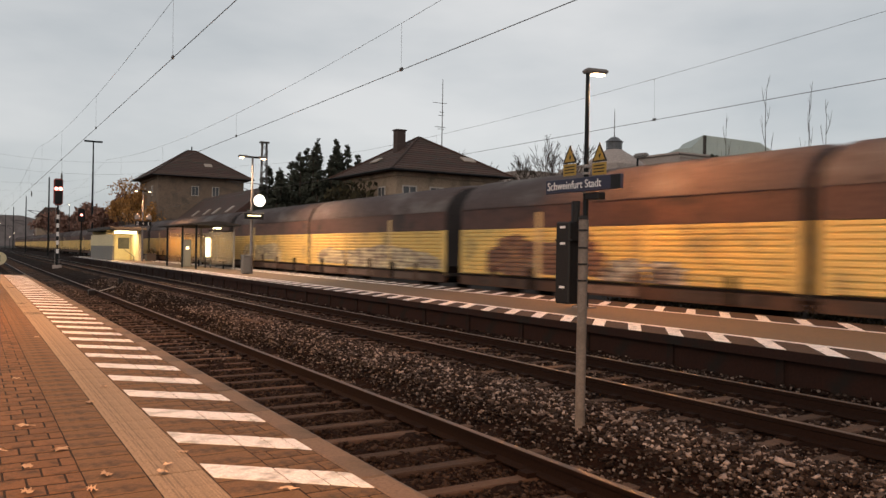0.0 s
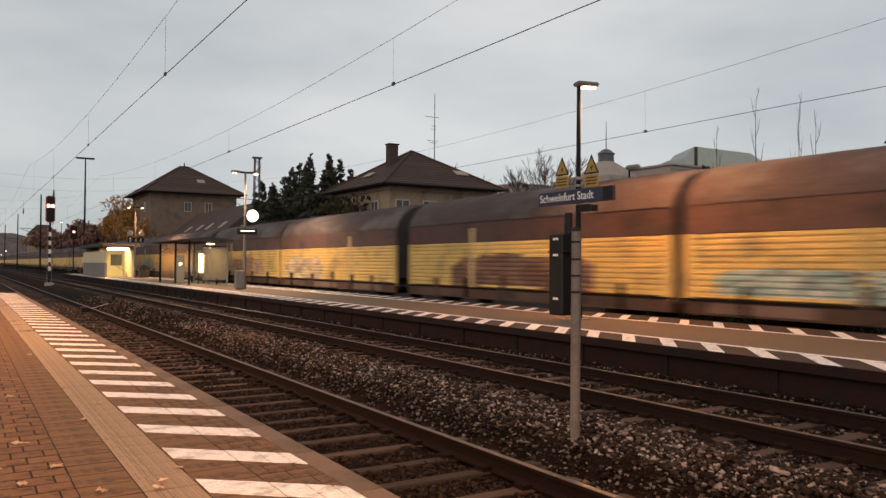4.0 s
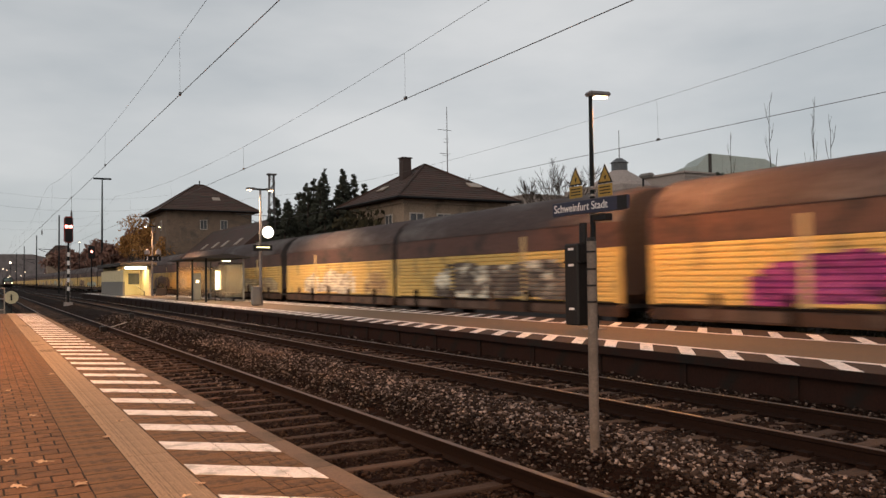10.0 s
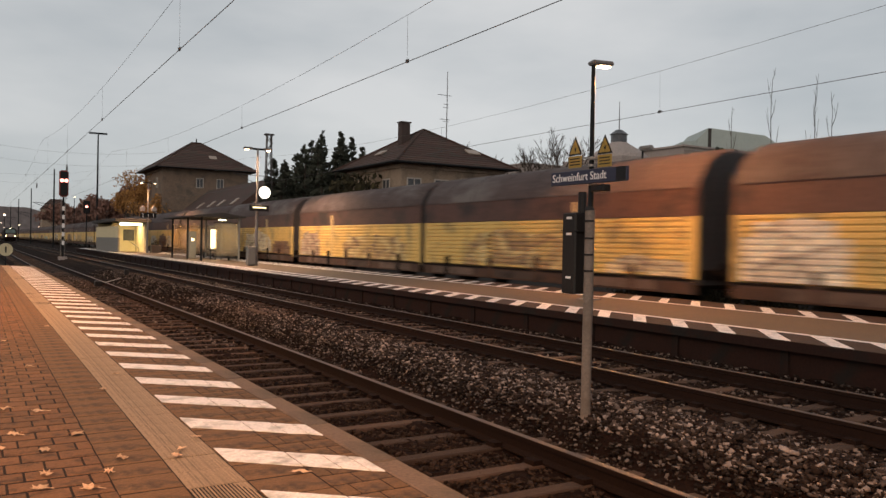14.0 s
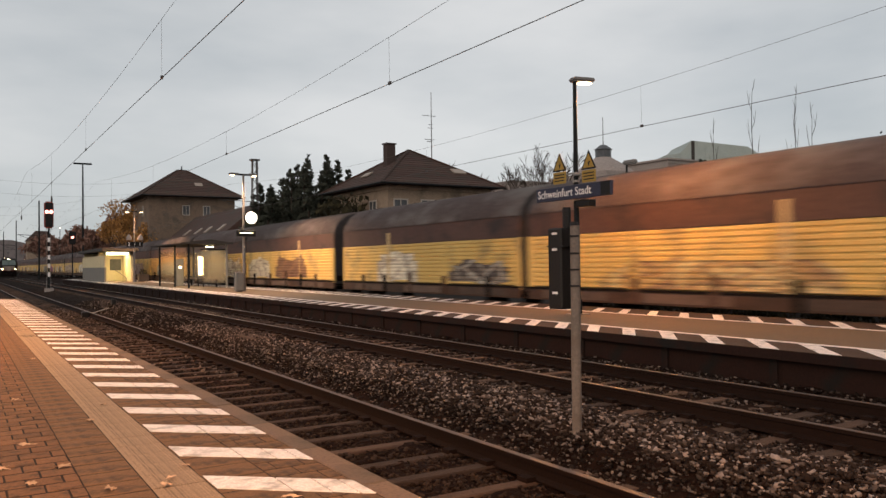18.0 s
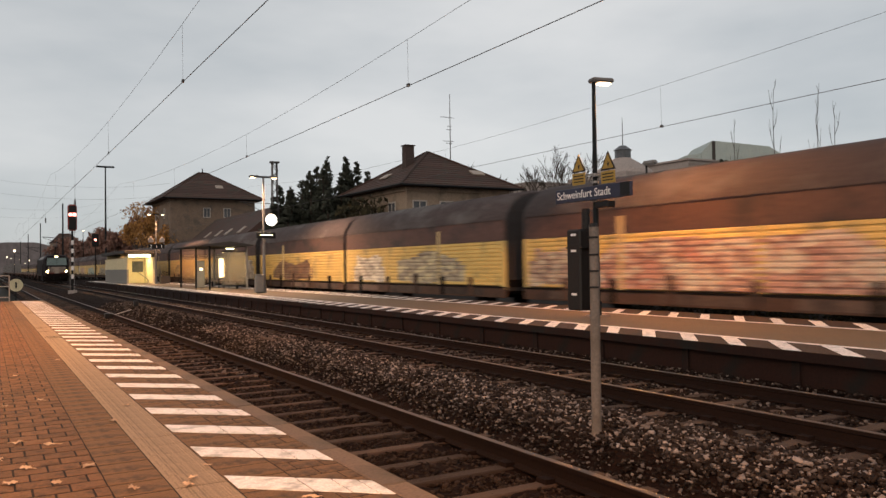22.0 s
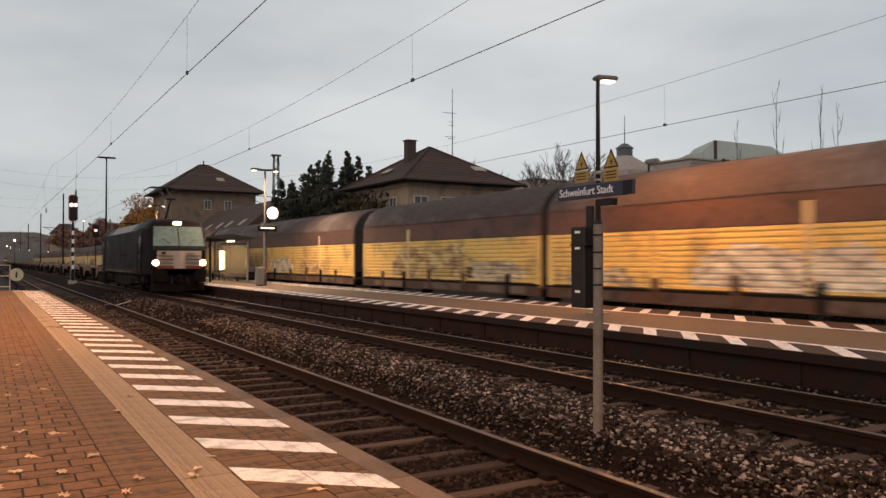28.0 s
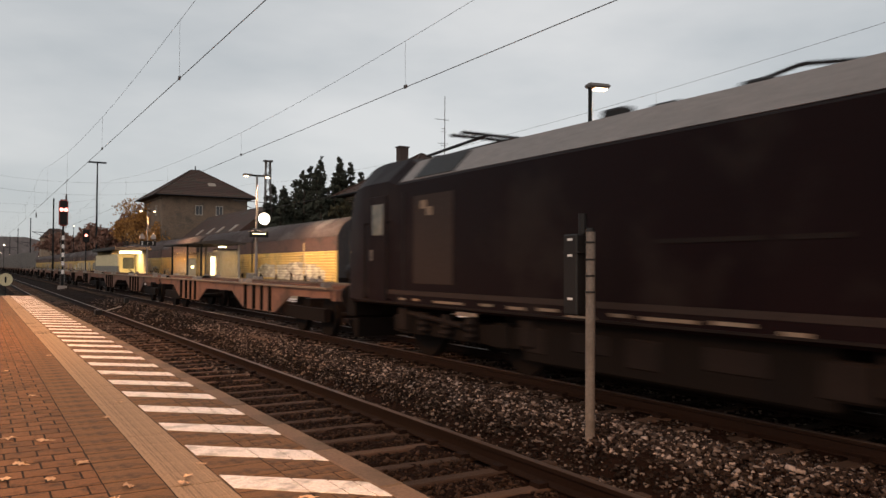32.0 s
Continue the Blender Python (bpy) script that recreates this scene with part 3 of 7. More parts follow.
cop_me = mesh_of("coping_slab", bevelled(boxes((-0.08, 0.08, -0.496, 0.496, -0.16, 0.0)), 0.008), M["coping"])
y = P1_START + 0.5
while y < P1_END:
    part("coping_slab", cop_me, None, platform_1, "worn concrete coping slab", at=pose(2.012, y, 0.006 + random.uniform(-0.003, 0.003)))
    y += 1.0
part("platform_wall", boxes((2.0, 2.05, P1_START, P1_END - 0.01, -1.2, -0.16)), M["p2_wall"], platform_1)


def hatch(parent, x_in, x_out, y_in, slope, width, pitch, y0, y1, cuts=(0.0, 1.0)):
    """Slanted white bars from the inner to the outer side of a platform edge."""
    k0, k1 = math.ceil((y0 - y_in) / pitch), math.floor((y1 - y_in) / pitch)
    for k in range(k0, k1 + 1):
        y = y_in + k * pitch
        bm = bmesh.new()
        for a, b in zip(cuts, cuts[1:]):
            xa, xb = x_in + (x_out - x_in) * a + 0.005, x_in + (x_out - x_in) * b - 0.005
            ya, yb = y + slope * (xa - x_in), y + slope * (xb - x_in)
            w = random.uniform(-0.01, 0.01)
            lo = [(xa, ya - width + w, 0.001), (xb, yb - width - w, 0.001), (xb, yb + w, 0.001), (xa, ya, 0.001)]
            v = [bm.verts.new(p) for p in lo] + [bm.verts.new((p[0], p[1], 0.0065)) for p in lo]
            for f in ((4, 5, 6, 7), (0, 1, 5, 4), (1, 2, 6, 5), (2, 3, 7, 6), (3, 0, 4, 7)):
                bm.faces.new([v[i] for i in f])
        part("white_bar", bm, M["white"], parent, "chipped white painted bar")


hatch(platform_1, 1.225, 1.93, 4.71, -0.83, 0.31, 0.9, -2, 36.7, (0.0, 0.49, 0.73, 0.9, 1.0))

# island platform between the second and the third track
P2_START, P2_END = -70.0, 98.0
platform_2 = thing("platform_2", "asphalt island platform with white hatched edges", "platform", kind="structure")
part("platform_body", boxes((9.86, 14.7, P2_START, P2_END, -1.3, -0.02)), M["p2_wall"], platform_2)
part("asphalt", boxes((10.5, 13.4, P2_START, P2_END, -0.02, 0.0)), M["asphalt"], platform_2, "worn brownish asphalt")
part("edge_strip", boxes((9.61, 10.5, P2_START, P2_END, -0.14, 0.0)), M["p2_edge"], platform_2, "dark edge slabs")
part("edge_strip", boxes((13.4, 14.95, P2_START, P2_END, -0.14, 0.0)), M["p2_edge"], platform_2, "dark edge slabs")
# thin dark strip over the lamplit slab face; its shade is painted
part("edge_shade", boxes((9.598, 9.609, P2_START, P2_END, -0.14, -0.006)), M["p2_wall"], platform_2, "thin dark strip painting the edge face in shade")
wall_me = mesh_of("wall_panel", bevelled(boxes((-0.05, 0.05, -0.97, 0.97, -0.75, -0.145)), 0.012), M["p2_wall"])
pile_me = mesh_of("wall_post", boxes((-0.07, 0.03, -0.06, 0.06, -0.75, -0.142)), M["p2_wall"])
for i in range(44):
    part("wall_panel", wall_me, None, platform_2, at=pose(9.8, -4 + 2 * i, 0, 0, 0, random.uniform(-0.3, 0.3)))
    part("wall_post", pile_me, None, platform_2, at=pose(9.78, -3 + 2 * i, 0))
for x in (10.49, 13.36):
    part("white_line", boxes((x, x + 0.1, -8, 96, 0.002, 0.009)), M["white"], platform_2)
hatch(platform_2, 10.48, 9.62, 7.13, 1.03, 0.31, 0.9, -6, 95)
hatch(platform_2, 13.47, 14.62, 8.3, 0.86, 0.27, 0.94, -6, 95)


# ---------------------------------------------------------------- overhead line
def overhead(index, x, z_low, z_top, drop_y, pitch=12.2, sag=0.25):
    line = thing("overhead_line_%d" % index, "dark overhead contact wire hung from a messenger wire", "overhead line", kind="structure")
    part("contact_wire", tubes([((x, -30, z_low), (x, 330, z_low), 0.008)], 6), M["wire"], line)

    def top(y):
        u = (y - 28.0 + 30.0) % 60.0 - 30.0
        return z_top + 0.00133 * u * u
    ys = [drop_y + pitch * i / 4 for i in range(-12, 96)]
    bm = bmesh.new()
    for a, b in zip(ys, ys[1:]):
        tube(bm, (x, a, top(a)), (x, b, top(b)), 0.0045, seg=6)
    part("messenger_wire", bm, M["wire"], line)
    for y in ys[::4]:
        bm = tubes([((x, y, z_low), (x, y + 0.02, top(y)), 0.0028)], 5)
        box(bm, x - 0.02, x + 0.02, y - 0.05, y + 0.05, z_low - 0.02, z_low + 0.05)
        part("dropper", bm, M["wire"], line)


overhead(1, 3.71, 5.3, 6.42, 17.5, 12.0)
overhead(2, 7.97, 5.16, 5.955, 15.1, 12.3)
overhead(3, 16.8, 5.13, 6.13, 16.3, 12.3)


# ---------------------------------------------------------------- platform things
def lamp_head(parent, x, y, z, dx, dy, reach, watts, size=0.55, colour=(1.0, 0.47, 0.17), blend=0.15, cone=141, tilt=0):
    """A flat lantern on a short arm, with its glowing lens."""
    a, b = (x, y, z), (x + dx * reach, y + dy * reach, z + 0.02)
    part("arm", tubes([(a, b, 0.025)]), M["pole"], parent)
    px, py = dx * reach, dy * reach
    m = pose(x + px, y + py, z, 0, 0, math.degrees(math.atan2(dy, dx)))
    head = part("lantern", bevelled(boxes((-0.08, size, -0.15, 0.15, 0.0, 0.1)), 0.03, 2), M["lantern"], parent, "flat grey lantern", at=m)
    part("lens", bevelled(boxes((0.1, size - 0.05, -0.1, 0.1, -0.045, -0.002)), 0.02, 2), M["lampglow"], head, "glowing warm lens")
    c = m @ Vector((size + 0.2, 0, -0.12))
    lamp_light(c.x, c.y, c.z, watts, colour, blend=blend, cone=cone, tilt=tilt)


def name_lamp():
    """The lamp post with the station name."""
    lp = thing("street_lamp", "dark tapered platform lamp post with one lit lantern", "street lamp", group="platform lamps")
    x, y = 12.4, 14.15
    bm = tubes([((x, y, 0), (x, y, 0.35), 0.1), ((x, y, 0.35), (x, y, 3.0), 0.075, 0.06), ((x, y, 3.0), (x, y, 5.5), 0.058, 0.045)], 14)
    part("pole", bm, M["pole"], lp, smooth=True)
    part("base_plate", boxes((x - 0.2, x + 0.2, y - 0.2, y + 0.2, 0.001, 0.03)), M["steel"], lp)
    for z in (2.68, 3.12, 3.3):
        part("bracket", tubes([((x, y, z), (x, y, z + 0.05), 0.085)], 12), M["steel"], lp)
    lamp_head(lp, x, y, 5.5, 0.98, -0.2, 0.0, 1450, 0.48, (1.0, 0.4, 0.11), 0.05, 150, -7)
    sign = thing("station_sign", "dark blue station name board with white lettering on a lamp post", "sign")
    part("board", bevelled(boxes((x - 0.2, x - 0.12, 12.78, 15.4, 2.71, 3.04)), 0.012), M["signblue"], sign)
    part("end_panel", boxes((x - 0.206, x - 0.2, 12.8, 13.1, 2.72, 3.03)), M["black"], sign, "darker end panel")
    letters("lettering", "Schweinfurt Stadt", 0.27, M["whitepaint"], sign, pose(x - 0.207, 15.33, 2.875, 90, 0, -90), "white lettering")
    for dy in (-0.28, 0.28):
        part("bracket", boxes((x - 0.13, x + 0.06, y + dy - 0.02, y + dy + 0.02, 2.75, 2.8)), M["steel"], sign)
    part("speaker_box", bevelled(boxes((x - 0.12, x + 0.12, 13.6, 14.05, 2.52, 2.69)), 0.02), M["black"], sign, "black box under the board")
    for yy, z0 in ((14.63, 3.12), (13.6, 3.07)):
        ws = thing("warning_sign", "yellow electrical warning plate with a black-edged triangle", "sign", group="warning plates")
        part("plate", boxes((x - 0.1, x - 0.085, yy - 0.23, yy + 0.23, z0, z0 + 0.28)), M["signyellow"], ws)
        part("triangle", prism_of([(yy - 0.25, z0 + 0.3), (yy + 0.25, z0 + 0.3), (yy, z0 + 0.74)], "x", x - 0.1, x - 0.085), M["black"], ws, "black triangle edge")
        part("triangle_field", prism_of([(yy - 0.19, z0 + 0.335), (yy + 0.19, z0 + 0.335), (yy, z0 + 0.67)], "x", x - 0.106, x - 0.1), M["signyellow"], ws)
        part("symbol", prism_of([(yy + 0.04, z0 + 0.56), (yy - 0.03, z0 + 0.46), (yy + 0.02, z0 + 0.46), (yy - 0.02, z0 + 0.36), (yy - 0.06, z0 + 0.48), (yy - 0.01, z0 + 0.48)], "x", x - 0.111, x - 0.106), M["black"], ws, "black lightning symbol")
        for i in range(3):
            part("text_bar", boxes((x - 0.105, x - 0.1, yy - 0.18, yy + 0.18, z0 + 0.06 + 0.07 * i, z0 + 0.085 + 0.07 * i)), M["black"], ws)
        part("bracket", boxes((x - 0.085, x + 0.02, min(yy, y), max(yy, y), z0 + 0.2, z0 + 0.23)), M["steel"], ws)


name_lamp()


def double_lamp(x, y, h, watts=1500, colour=(1.0, 0.66, 0.4), blend=0.6, cone=152):
    lp = thing("street_lamp", "pale platform lamp post with two lit lanterns", "street lamp", m=pose(0, 0, 0), group="platform lamps")
    part("pole", tubes([((x, y, 0), (x, y, 0.4), 0.11), ((x, y, 0.4), (x, y, h), 0.08, 0.05)], 12), M["lantern"], lp, smooth=True)
    part("crossbar", tubes([((x - 0.5, y, h), (x + 0.5, y, h), 0.03)]), M["pole"], lp)
    lamp_head(lp, x, y, h - 0.05, -1, 0, 0.34, watts, 0.36, colour, blend, cone)
    lamp_head(lp, x, y, h - 0.05, 1, 0, 0.34, watts, 0.36, colour, blend, cone)
    return lp


double_lamp(11.9, 38.1, 5.75)
double_lamp(12.4, 69.5, 5.9, 1500, (1.0, 0.55, 0.26))
for yy in (-8.0, -30.0):
    double_lamp(12.4, yy, 5.75, 350)


def clock():
    ck = thing("station_clock", "round lit station clock on a lamp post", "clock")
    x, y, z = 12.22, 38.0, 3.6
    part("rim", lathe(bmesh.new(), [(0.3, -0.09), (0.325, -0.07), (0.325, 0.07), (0.3, 0.09)], 32, "y", (x, y, z)), M["black"], ck, smooth=True)
    part("clock_face", lathe(bmesh.new(), [(0.29, -0.1), (0.29, -0.091)], 32, "y", (x, y, z)), M["clockface"], ck, "glowing white dial")
    part("hour_hand", boxes((x - 0.015, x + 0.015, y - 0.108, y - 0.102, z - 0.17, z + 0.04)), M["black"], ck)
    part("minute_hand", boxes((x - 0.01, x + 0.22, y - 0.112, y - 0.109, z - 0.012, z + 0.012)), M["black"], ck)
    part("bracket", boxes((11.9, x - 0.25, y - 0.03, y + 0.03, z - 0.03, z + 0.03)), M["black"], ck)
    ds = thing("destination_display", "dark hanging train display with pale text on a lamp post", "display")
    part("case", bevelled(boxes((11.45, 12.4, 37.75, 37.95, 2.68, 2.98)), 0.02), M["black"], ds)
    part("text_bar", boxes((11.6, 12.25, 37.742, 37.75, 2.82, 2.87)), M["poster"], ds, "lit text line")
    part("bracket", boxes((11.85, 11.95, 37.95, 38.05, 2.75, 2.9)), M["black"], ds)
    part("speaker", lathe(bmesh.new(), [(0.05, 0), (0.1, 0.1), (0.1, 0.12)], 12, "z", (11.75, 37.9, 2.99)), M["steel"], ds)
    lb = thing("litter_bin", "grey metal litter bin at the foot of a lamp post", "bin")
    part("body", bevelled(boxes((11.35, 11.75, 37.6, 37.95, 0.04, 0.86)), 0.03), M["kioskgrey"], lb)
    part("lid", bevelled(boxes((11.33, 11.77, 37.58, 37.97, 0.865, 0.93)), 0.02), M["steel"], lb)
    part("foot", boxes((11.42, 11.68, 37.68, 37.9, 0, 0.04)), M["black"], lb)


clock()


def kiosk():
    k = thing("stair_shelter", "cream walled stair shelter with a flat dark roof and lit inside", "shelter")
    x0, x1, y0, y1, h = 10.45, 12.75, 72.0, 86.0, 2.6
    part("side_wall", boxes((x0, x0 + 0.15, y0, y1, 0, 1.25)), M["kioskgrey"], k, "grey lower side wall")
    part("upper_wall", boxes((x0, x0 + 0.15, y0, y1, 1.25, h - 0.35)), M["kiosk"], k, "pale upper side wall")
    part("side_wall", boxes((x1 - 0.15, x1, y0, y1, 0, h)), M["kiosk"], k)
    part("back_wall", boxes((x0 + 0.15, x1 - 0.15, y1 - 0.15, y1, 0, h)), M["kiosk"], k)
    part("inner_wall", boxes((x0 + 0.15, x1 - 0.15, y0 + 4.5, y0 + 4.6, 0, h)), M["kiosk"], k, "cream inner wall")
    part("window", boxes((x0 + 1.1, x1 - 0.25, y0 + 4.44, y0 + 4.49, 1.0, 2.0)), M["window"], k, "dark window")
    part("roof", bevelled(boxes((x0 - 0.35, x1 + 0.3, y0 - 0.8, y1 + 0.3, h, h + 0.28)), 0.03), M["darkroof"], k, "flat dark roof")
    part("front_beam", boxes((x0, x1, y0, y0 + 0.12, h - 0.3, h - 0.002)), M["kioskgrey"], k)
    part("tube_lamp", bevelled(boxes((x0 + 0.15, x1 - 0.4, y0 - 0.1, y0 - 0.02, h - 0.28, h - 0.08)), 0.02), M["tube"], k, "lit fluorescent tube")
    part("hand_rail", tubes([((x1 - 0.4, y0 + 1.0, 0.35), (x1 - 0.75, y0 + 4.3, 1.0), 0.03), ((x1 - 0.4, y0 + 1.0, 0), (x1 - 0.4, y0 + 1.0, 0.38), 0.03)]), M["kioskgrey"], k)
    ob = new("lamp_light", bpy.data.lights.new("lamp_light", "AREA"))
    ob.data.size, ob.data.energy, ob.data.color = 1.2, 210, (1.0, 0.82, 0.42)
    ob.matrix_world = pose(11.6, 74.0, h - 0.1)
    pl = thing("planter", "dark square planter box with low plants", "planter")
    part("box", bevelled(boxes((12.95, 13.75, 70.5, 71.3, 0, 0.65)), 0.02), M["darkroof"], pl)
    part("plants", leaf_bm([(13.35, 70.9, 0.75)], 0.35, 70, 0.08), M["leaf_g"], pl)


def leaf_bm(centres, radius, count, size, flat=1.0):
    """Small random leaf quads about some centres."""
    bm = bmesh.new()
    for c in centres:
        for _ in range(count):
            while True:
                d = Vector((random.uniform(-1, 1), random.uniform(-1, 1), random.uniform(-1, 1)))
                if d.length < 1:
                    break
            p = Vector(c) + Vector((d.x * radius, d.y * radius, d.z * radius * flat))
            q = Euler((random.uniform(0, 6), random.uniform(0, 6), random.uniform(0, 6))).to_quaternion()
            s = size * random.uniform(0.6, 1.4)
            vs = [bm.verts.new(p + q @ Vector(v)) for v in ((-s, 0, 0), (0, -s * 0.55, s * 0.15), (s, 0, 0), (0, s * 0.55, s * 0.15))]
            bm.faces.new(vs)
    return bm


kiosk()


def waiting_shelter():
    s = thing("waiting_shelter", "glass platform shelter with a flat roof and a lit poster", "shelter")
    x0, x1, y0, y1, h = 11.3, 13.5, 46.6, 54.4, 2.5
    bm = bmesh.new()
    prism(bm, [(x0 - 0.55, h + 0.05), (x0 - 0.55, h + 0.12), ((x0 + x1) / 2, h + 0.32), (x1 + 0.3, h + 0.12), (x1 + 0.3, h + 0.05)], "y", y0 - 0.4, y1 + 0.4)
    part("roof", bm, M["darkroof"], s, "shallow dark roof")
    for x, y in ((x0, y0), (x1, y0), (x0, y1), (x1, y1), (x1, (y0 + y1) / 2), (x0 + 0.1, (y0 + y1) / 2)):
        # rear posts get the paler material: the lamplight on them is in the colour
        part("post", boxes((x - 0.05, x + 0.05, y - 0.05, y + 0.05, 0, h + 0.05)), M["pole" if x < 11.6 else "kioskgrey"], s)
    part("glass_pane", boxes((x0 + 0.75, x1 - 0.06, y0 - 0.012, y0 + 0.012, 0.25, 2.2)), M["glass"], s)
    part("glass_pane", boxes((x1 - 0.012, x1 + 0.012, y0 + 0.06, 50.4, 0.25, 2.2)), M["glass"], s)
    part("glass_pane", boxes((x1 - 0.012, x1 + 0.012, 50.6, y1 - 0.06, 0.25, 2.2)), M["glass"], s)
    part("glass_pane", boxes((x0 + 0.06, x1 - 0.06, y1 - 0.012, y1 + 0.012, 0.25, 2.2)), M["glass"], s)
    for z in (0.2, 2.2):
        part("rail", boxes((x0 + 0.7, x1, y0 - 0.03, y0 + 0.03, z, z + 0.06)), M["pole"], s)
    part("bench", boxes((x1 - 0.6, x1 - 0.1, y0 + 0.5, y1 - 0.5, 0.42, 0.48)), M["deck"], s)
    for y in (y0 + 0.9, y1 - 0.9):
        part("bench_leg", boxes((x1 - 0.4, x1 - 0.3, y - 0.04, y + 0.04, 0, 0.42)), M["pole"], s)
    part("tube_lamp", boxes((x1 - 0.75, x1 - 0.3, 48.3, 48.45, h - 0.09, h - 0.04)), M["tube"], s, "lit tube lamp")
    ob = new("lamp_light", bpy.data.lights.new("lamp_light", "AREA"))
    ob.data.size, ob.data.energy, ob.data.color = 1.2, 170, (1.0, 0.78, 0.46)
    ob.matrix_world = pose(12.5, 49.0, h - 0.16)
    pc = thing("poster_case", "glowing white poster case inside the shelter", "poster")
    part("case", boxes((12.42, 12.8, 49.0, 49.12, 0.6, 1.9)), M["steel"], pc)
    part("poster", boxes((12.46, 12.76, 48.99, 49.0, 0.7, 1.82)), M["poster"], pc)
    for lx in (12.43, 12.74):
        part("leg", boxes((lx, lx + 0.05, 49.03, 49.08, 0, 0.6)), M["pole"], pc)
    vm = thing("ticket_machine", "beige ticket machine with a lit screen under the shelter roof", "ticket machine")
    part("body", bevelled(boxes((11.75, 12.2, 51.6, 52.1, 0, 1.75)), 0.03), M["kioskgrey"], vm)
    part("screen", boxes((11.88, 12.06, 51.59, 51.6, 1.12, 1.28)), M["poster"], vm, "lit screen")
    part("panel", boxes((11.82, 12.12, 51.585, 51.6, 0.25, 0.9)), M["kioskgrey"], vm)


waiting_shelter()


def number_sign():
    s = thing("track_number_sign", "dark hanging track number board reading 2 and 1", "sign")
    x, y = 12.4, 69.3
    part("board", boxes((x - 0.65, x + 0.65, y - 0.06, y - 0.02, 2.95, 3.35)), M["black"], s)
    letters("numeral", "2", 0.42, M["whitepaint"], s, pose(x - 0.55, y - 0.066, 3.14, 90, 0, 0), "white numeral")
    letters("numeral", "1", 0.42, M["whitepaint"], s, pose(x + 0.3, y - 0.066, 3.14, 90, 0, 0), "white numeral")
    part("bar", boxes((x - 0.02, x + 0.02, y - 0.066, y - 0.06, 3.05, 3.25)), M["whitepaint"], s)
    for d in (-0.45, 0.45):
        part("loudspeaker", bevelled(prism_of([(x + d - 0.2, 3.5), (x + d + 0.2, 3.5), (x + d + 0.2, 3.75), (x + d, 4.0), (x + d - 0.2, 3.75)], "y", y - 0.1, y + 0.15), 0.02), M["concrete"], s, "pale loudspeaker housing")
        part("hanger", tubes([((x + d, y, 3.35), (x + d, y, 3.52), 0.02)], 6), M["pole"], s)
    part("bracket", boxes((x - 0.06, x + 0.06, y - 0.02, y + 0.2, 3.1, 3.2)), M["pole"], s)


number_sign()


def signal():
    s = thing("main_signal", "railway signal on a banded mast showing two lights", "railway signal")
    x, y = 5.8, 67.2
    part("mast", tubes([((x, y, -0.6), (x, y, 6.0), 0.07)], 10), M["pole"], s, smooth=True)
    for i in range(5):
        part("mast_board", boxes((x - 0.09, x + 0.09, y - 0.1, y - 0.075, 0.6 + i * 0.66, 0.93 + i * 0.66)), M["whitepaint"], s, "white mast band")
    part("foot", boxes((x - 0.3, x + 0.3, y - 0.3, y + 0.3, -0.7, -0.3)), M["concrete"], s)
    head = part("signal_head", bevelled(boxes((x - 0.33, x + 0.33, y - 0.18, y + 0.1, 4.3, 6.35)), 0.1, 3), M["redbrown"], s, "dark red-edged signal screen")
    part("screen", bevelled(boxes((x - 0.25, x + 0.25, y - 0.2, y - 0.182, 4.4, 6.25)), 0.008), M["black"], head)
    for dx in (-0.15, 0.15):
        part("light", lathe(bmesh.new(), [(0.14, -0.26), (0.13, -0.2)], 14, "y", (x + dx, y, 5.55)), M["signalred"], head, "glowing pinkish-red light")
        part("hood", lathe(bmesh.new(), [(0.17, -0.32), (0.17, -0.2)], 12, "y", (x + dx, y + 0.1, 5.62)), M["black"], head)
    part("ladder", tubes([((x + 0.15, y + 0.15, -0.4), (x + 0.15, y + 0.15, 5.0), 0.015), ((x - 0.15, y + 0.15, -0.4), (x - 0.15, y + 0.15, 5.0), 0.015)], 6), M["steel"], s)
    s2 = thing("main_signal", "distant railway signal showing a red light", "railway signal")
    x, y = 7.0 + 5.4, 112.0
    part("mast", tubes([((x, y, -0.6), (x, y, 5.0), 0.07)]), M["pole"], s2)
    part("signal_head", bevelled(boxes((x - 0.4, x + 0.4, y - 0.15, y + 0.1, 4.3, 6.0)), 0.1, 2), M["black"], s2)
    part("light", lathe(bmesh.new(), [(0.16, -0.22), (0.16, -0.15)], 14, "y", (x, y, 5.2)), M["signalred"], s2)


signal()


def track_post():
    """The short post with the black box between the two nearer tracks."""
    p = thing("track_post", "grey banded post with a long black box between the tracks", "signal post")
    x, y = 5.5, 6.3
    part("post", tubes([((x, y, -0.6), (x + 0.01, y, 1.62), 0.051)], 16), M["post"], p, smooth=True)
    for z in (0.98, 1.15, 1.32, 1.5):
        part("band", tubes([((x, y, z), (x, y, z + 0.018), 0.055)], 16), M["black"], p)
    part("cap", tubes([((x, y, 1.62), (x, y, 1.66), 0.051, 0.04)], 16), M["black"], p)
    bx = part("box", bevelled(boxes((x - 0.1, x + 0.08, y + 0.1, y + 0.32, 0.74, 1.6)), 0.015), M["black"], p, "long black equipment box")
    for z in (1.53, 1.36, 0.9):
        part("label", boxes((x - 0.106, x - 0.1, y + 0.16, y + 0.24, z, z + 0.025)), M["whitepaint"], bx)
    part("strap", boxes((x - 0.105, x + 0.09, y + 0.05, y + 0.325, 1.4, 1.415)), M["black"], p)
    part("conduit", tubes([((x + 0.02, y + 0.14, 1.6), (x + 0.02, y + 0.14, 1.82), 0.045)], 10), M["black"], p)


track_post()


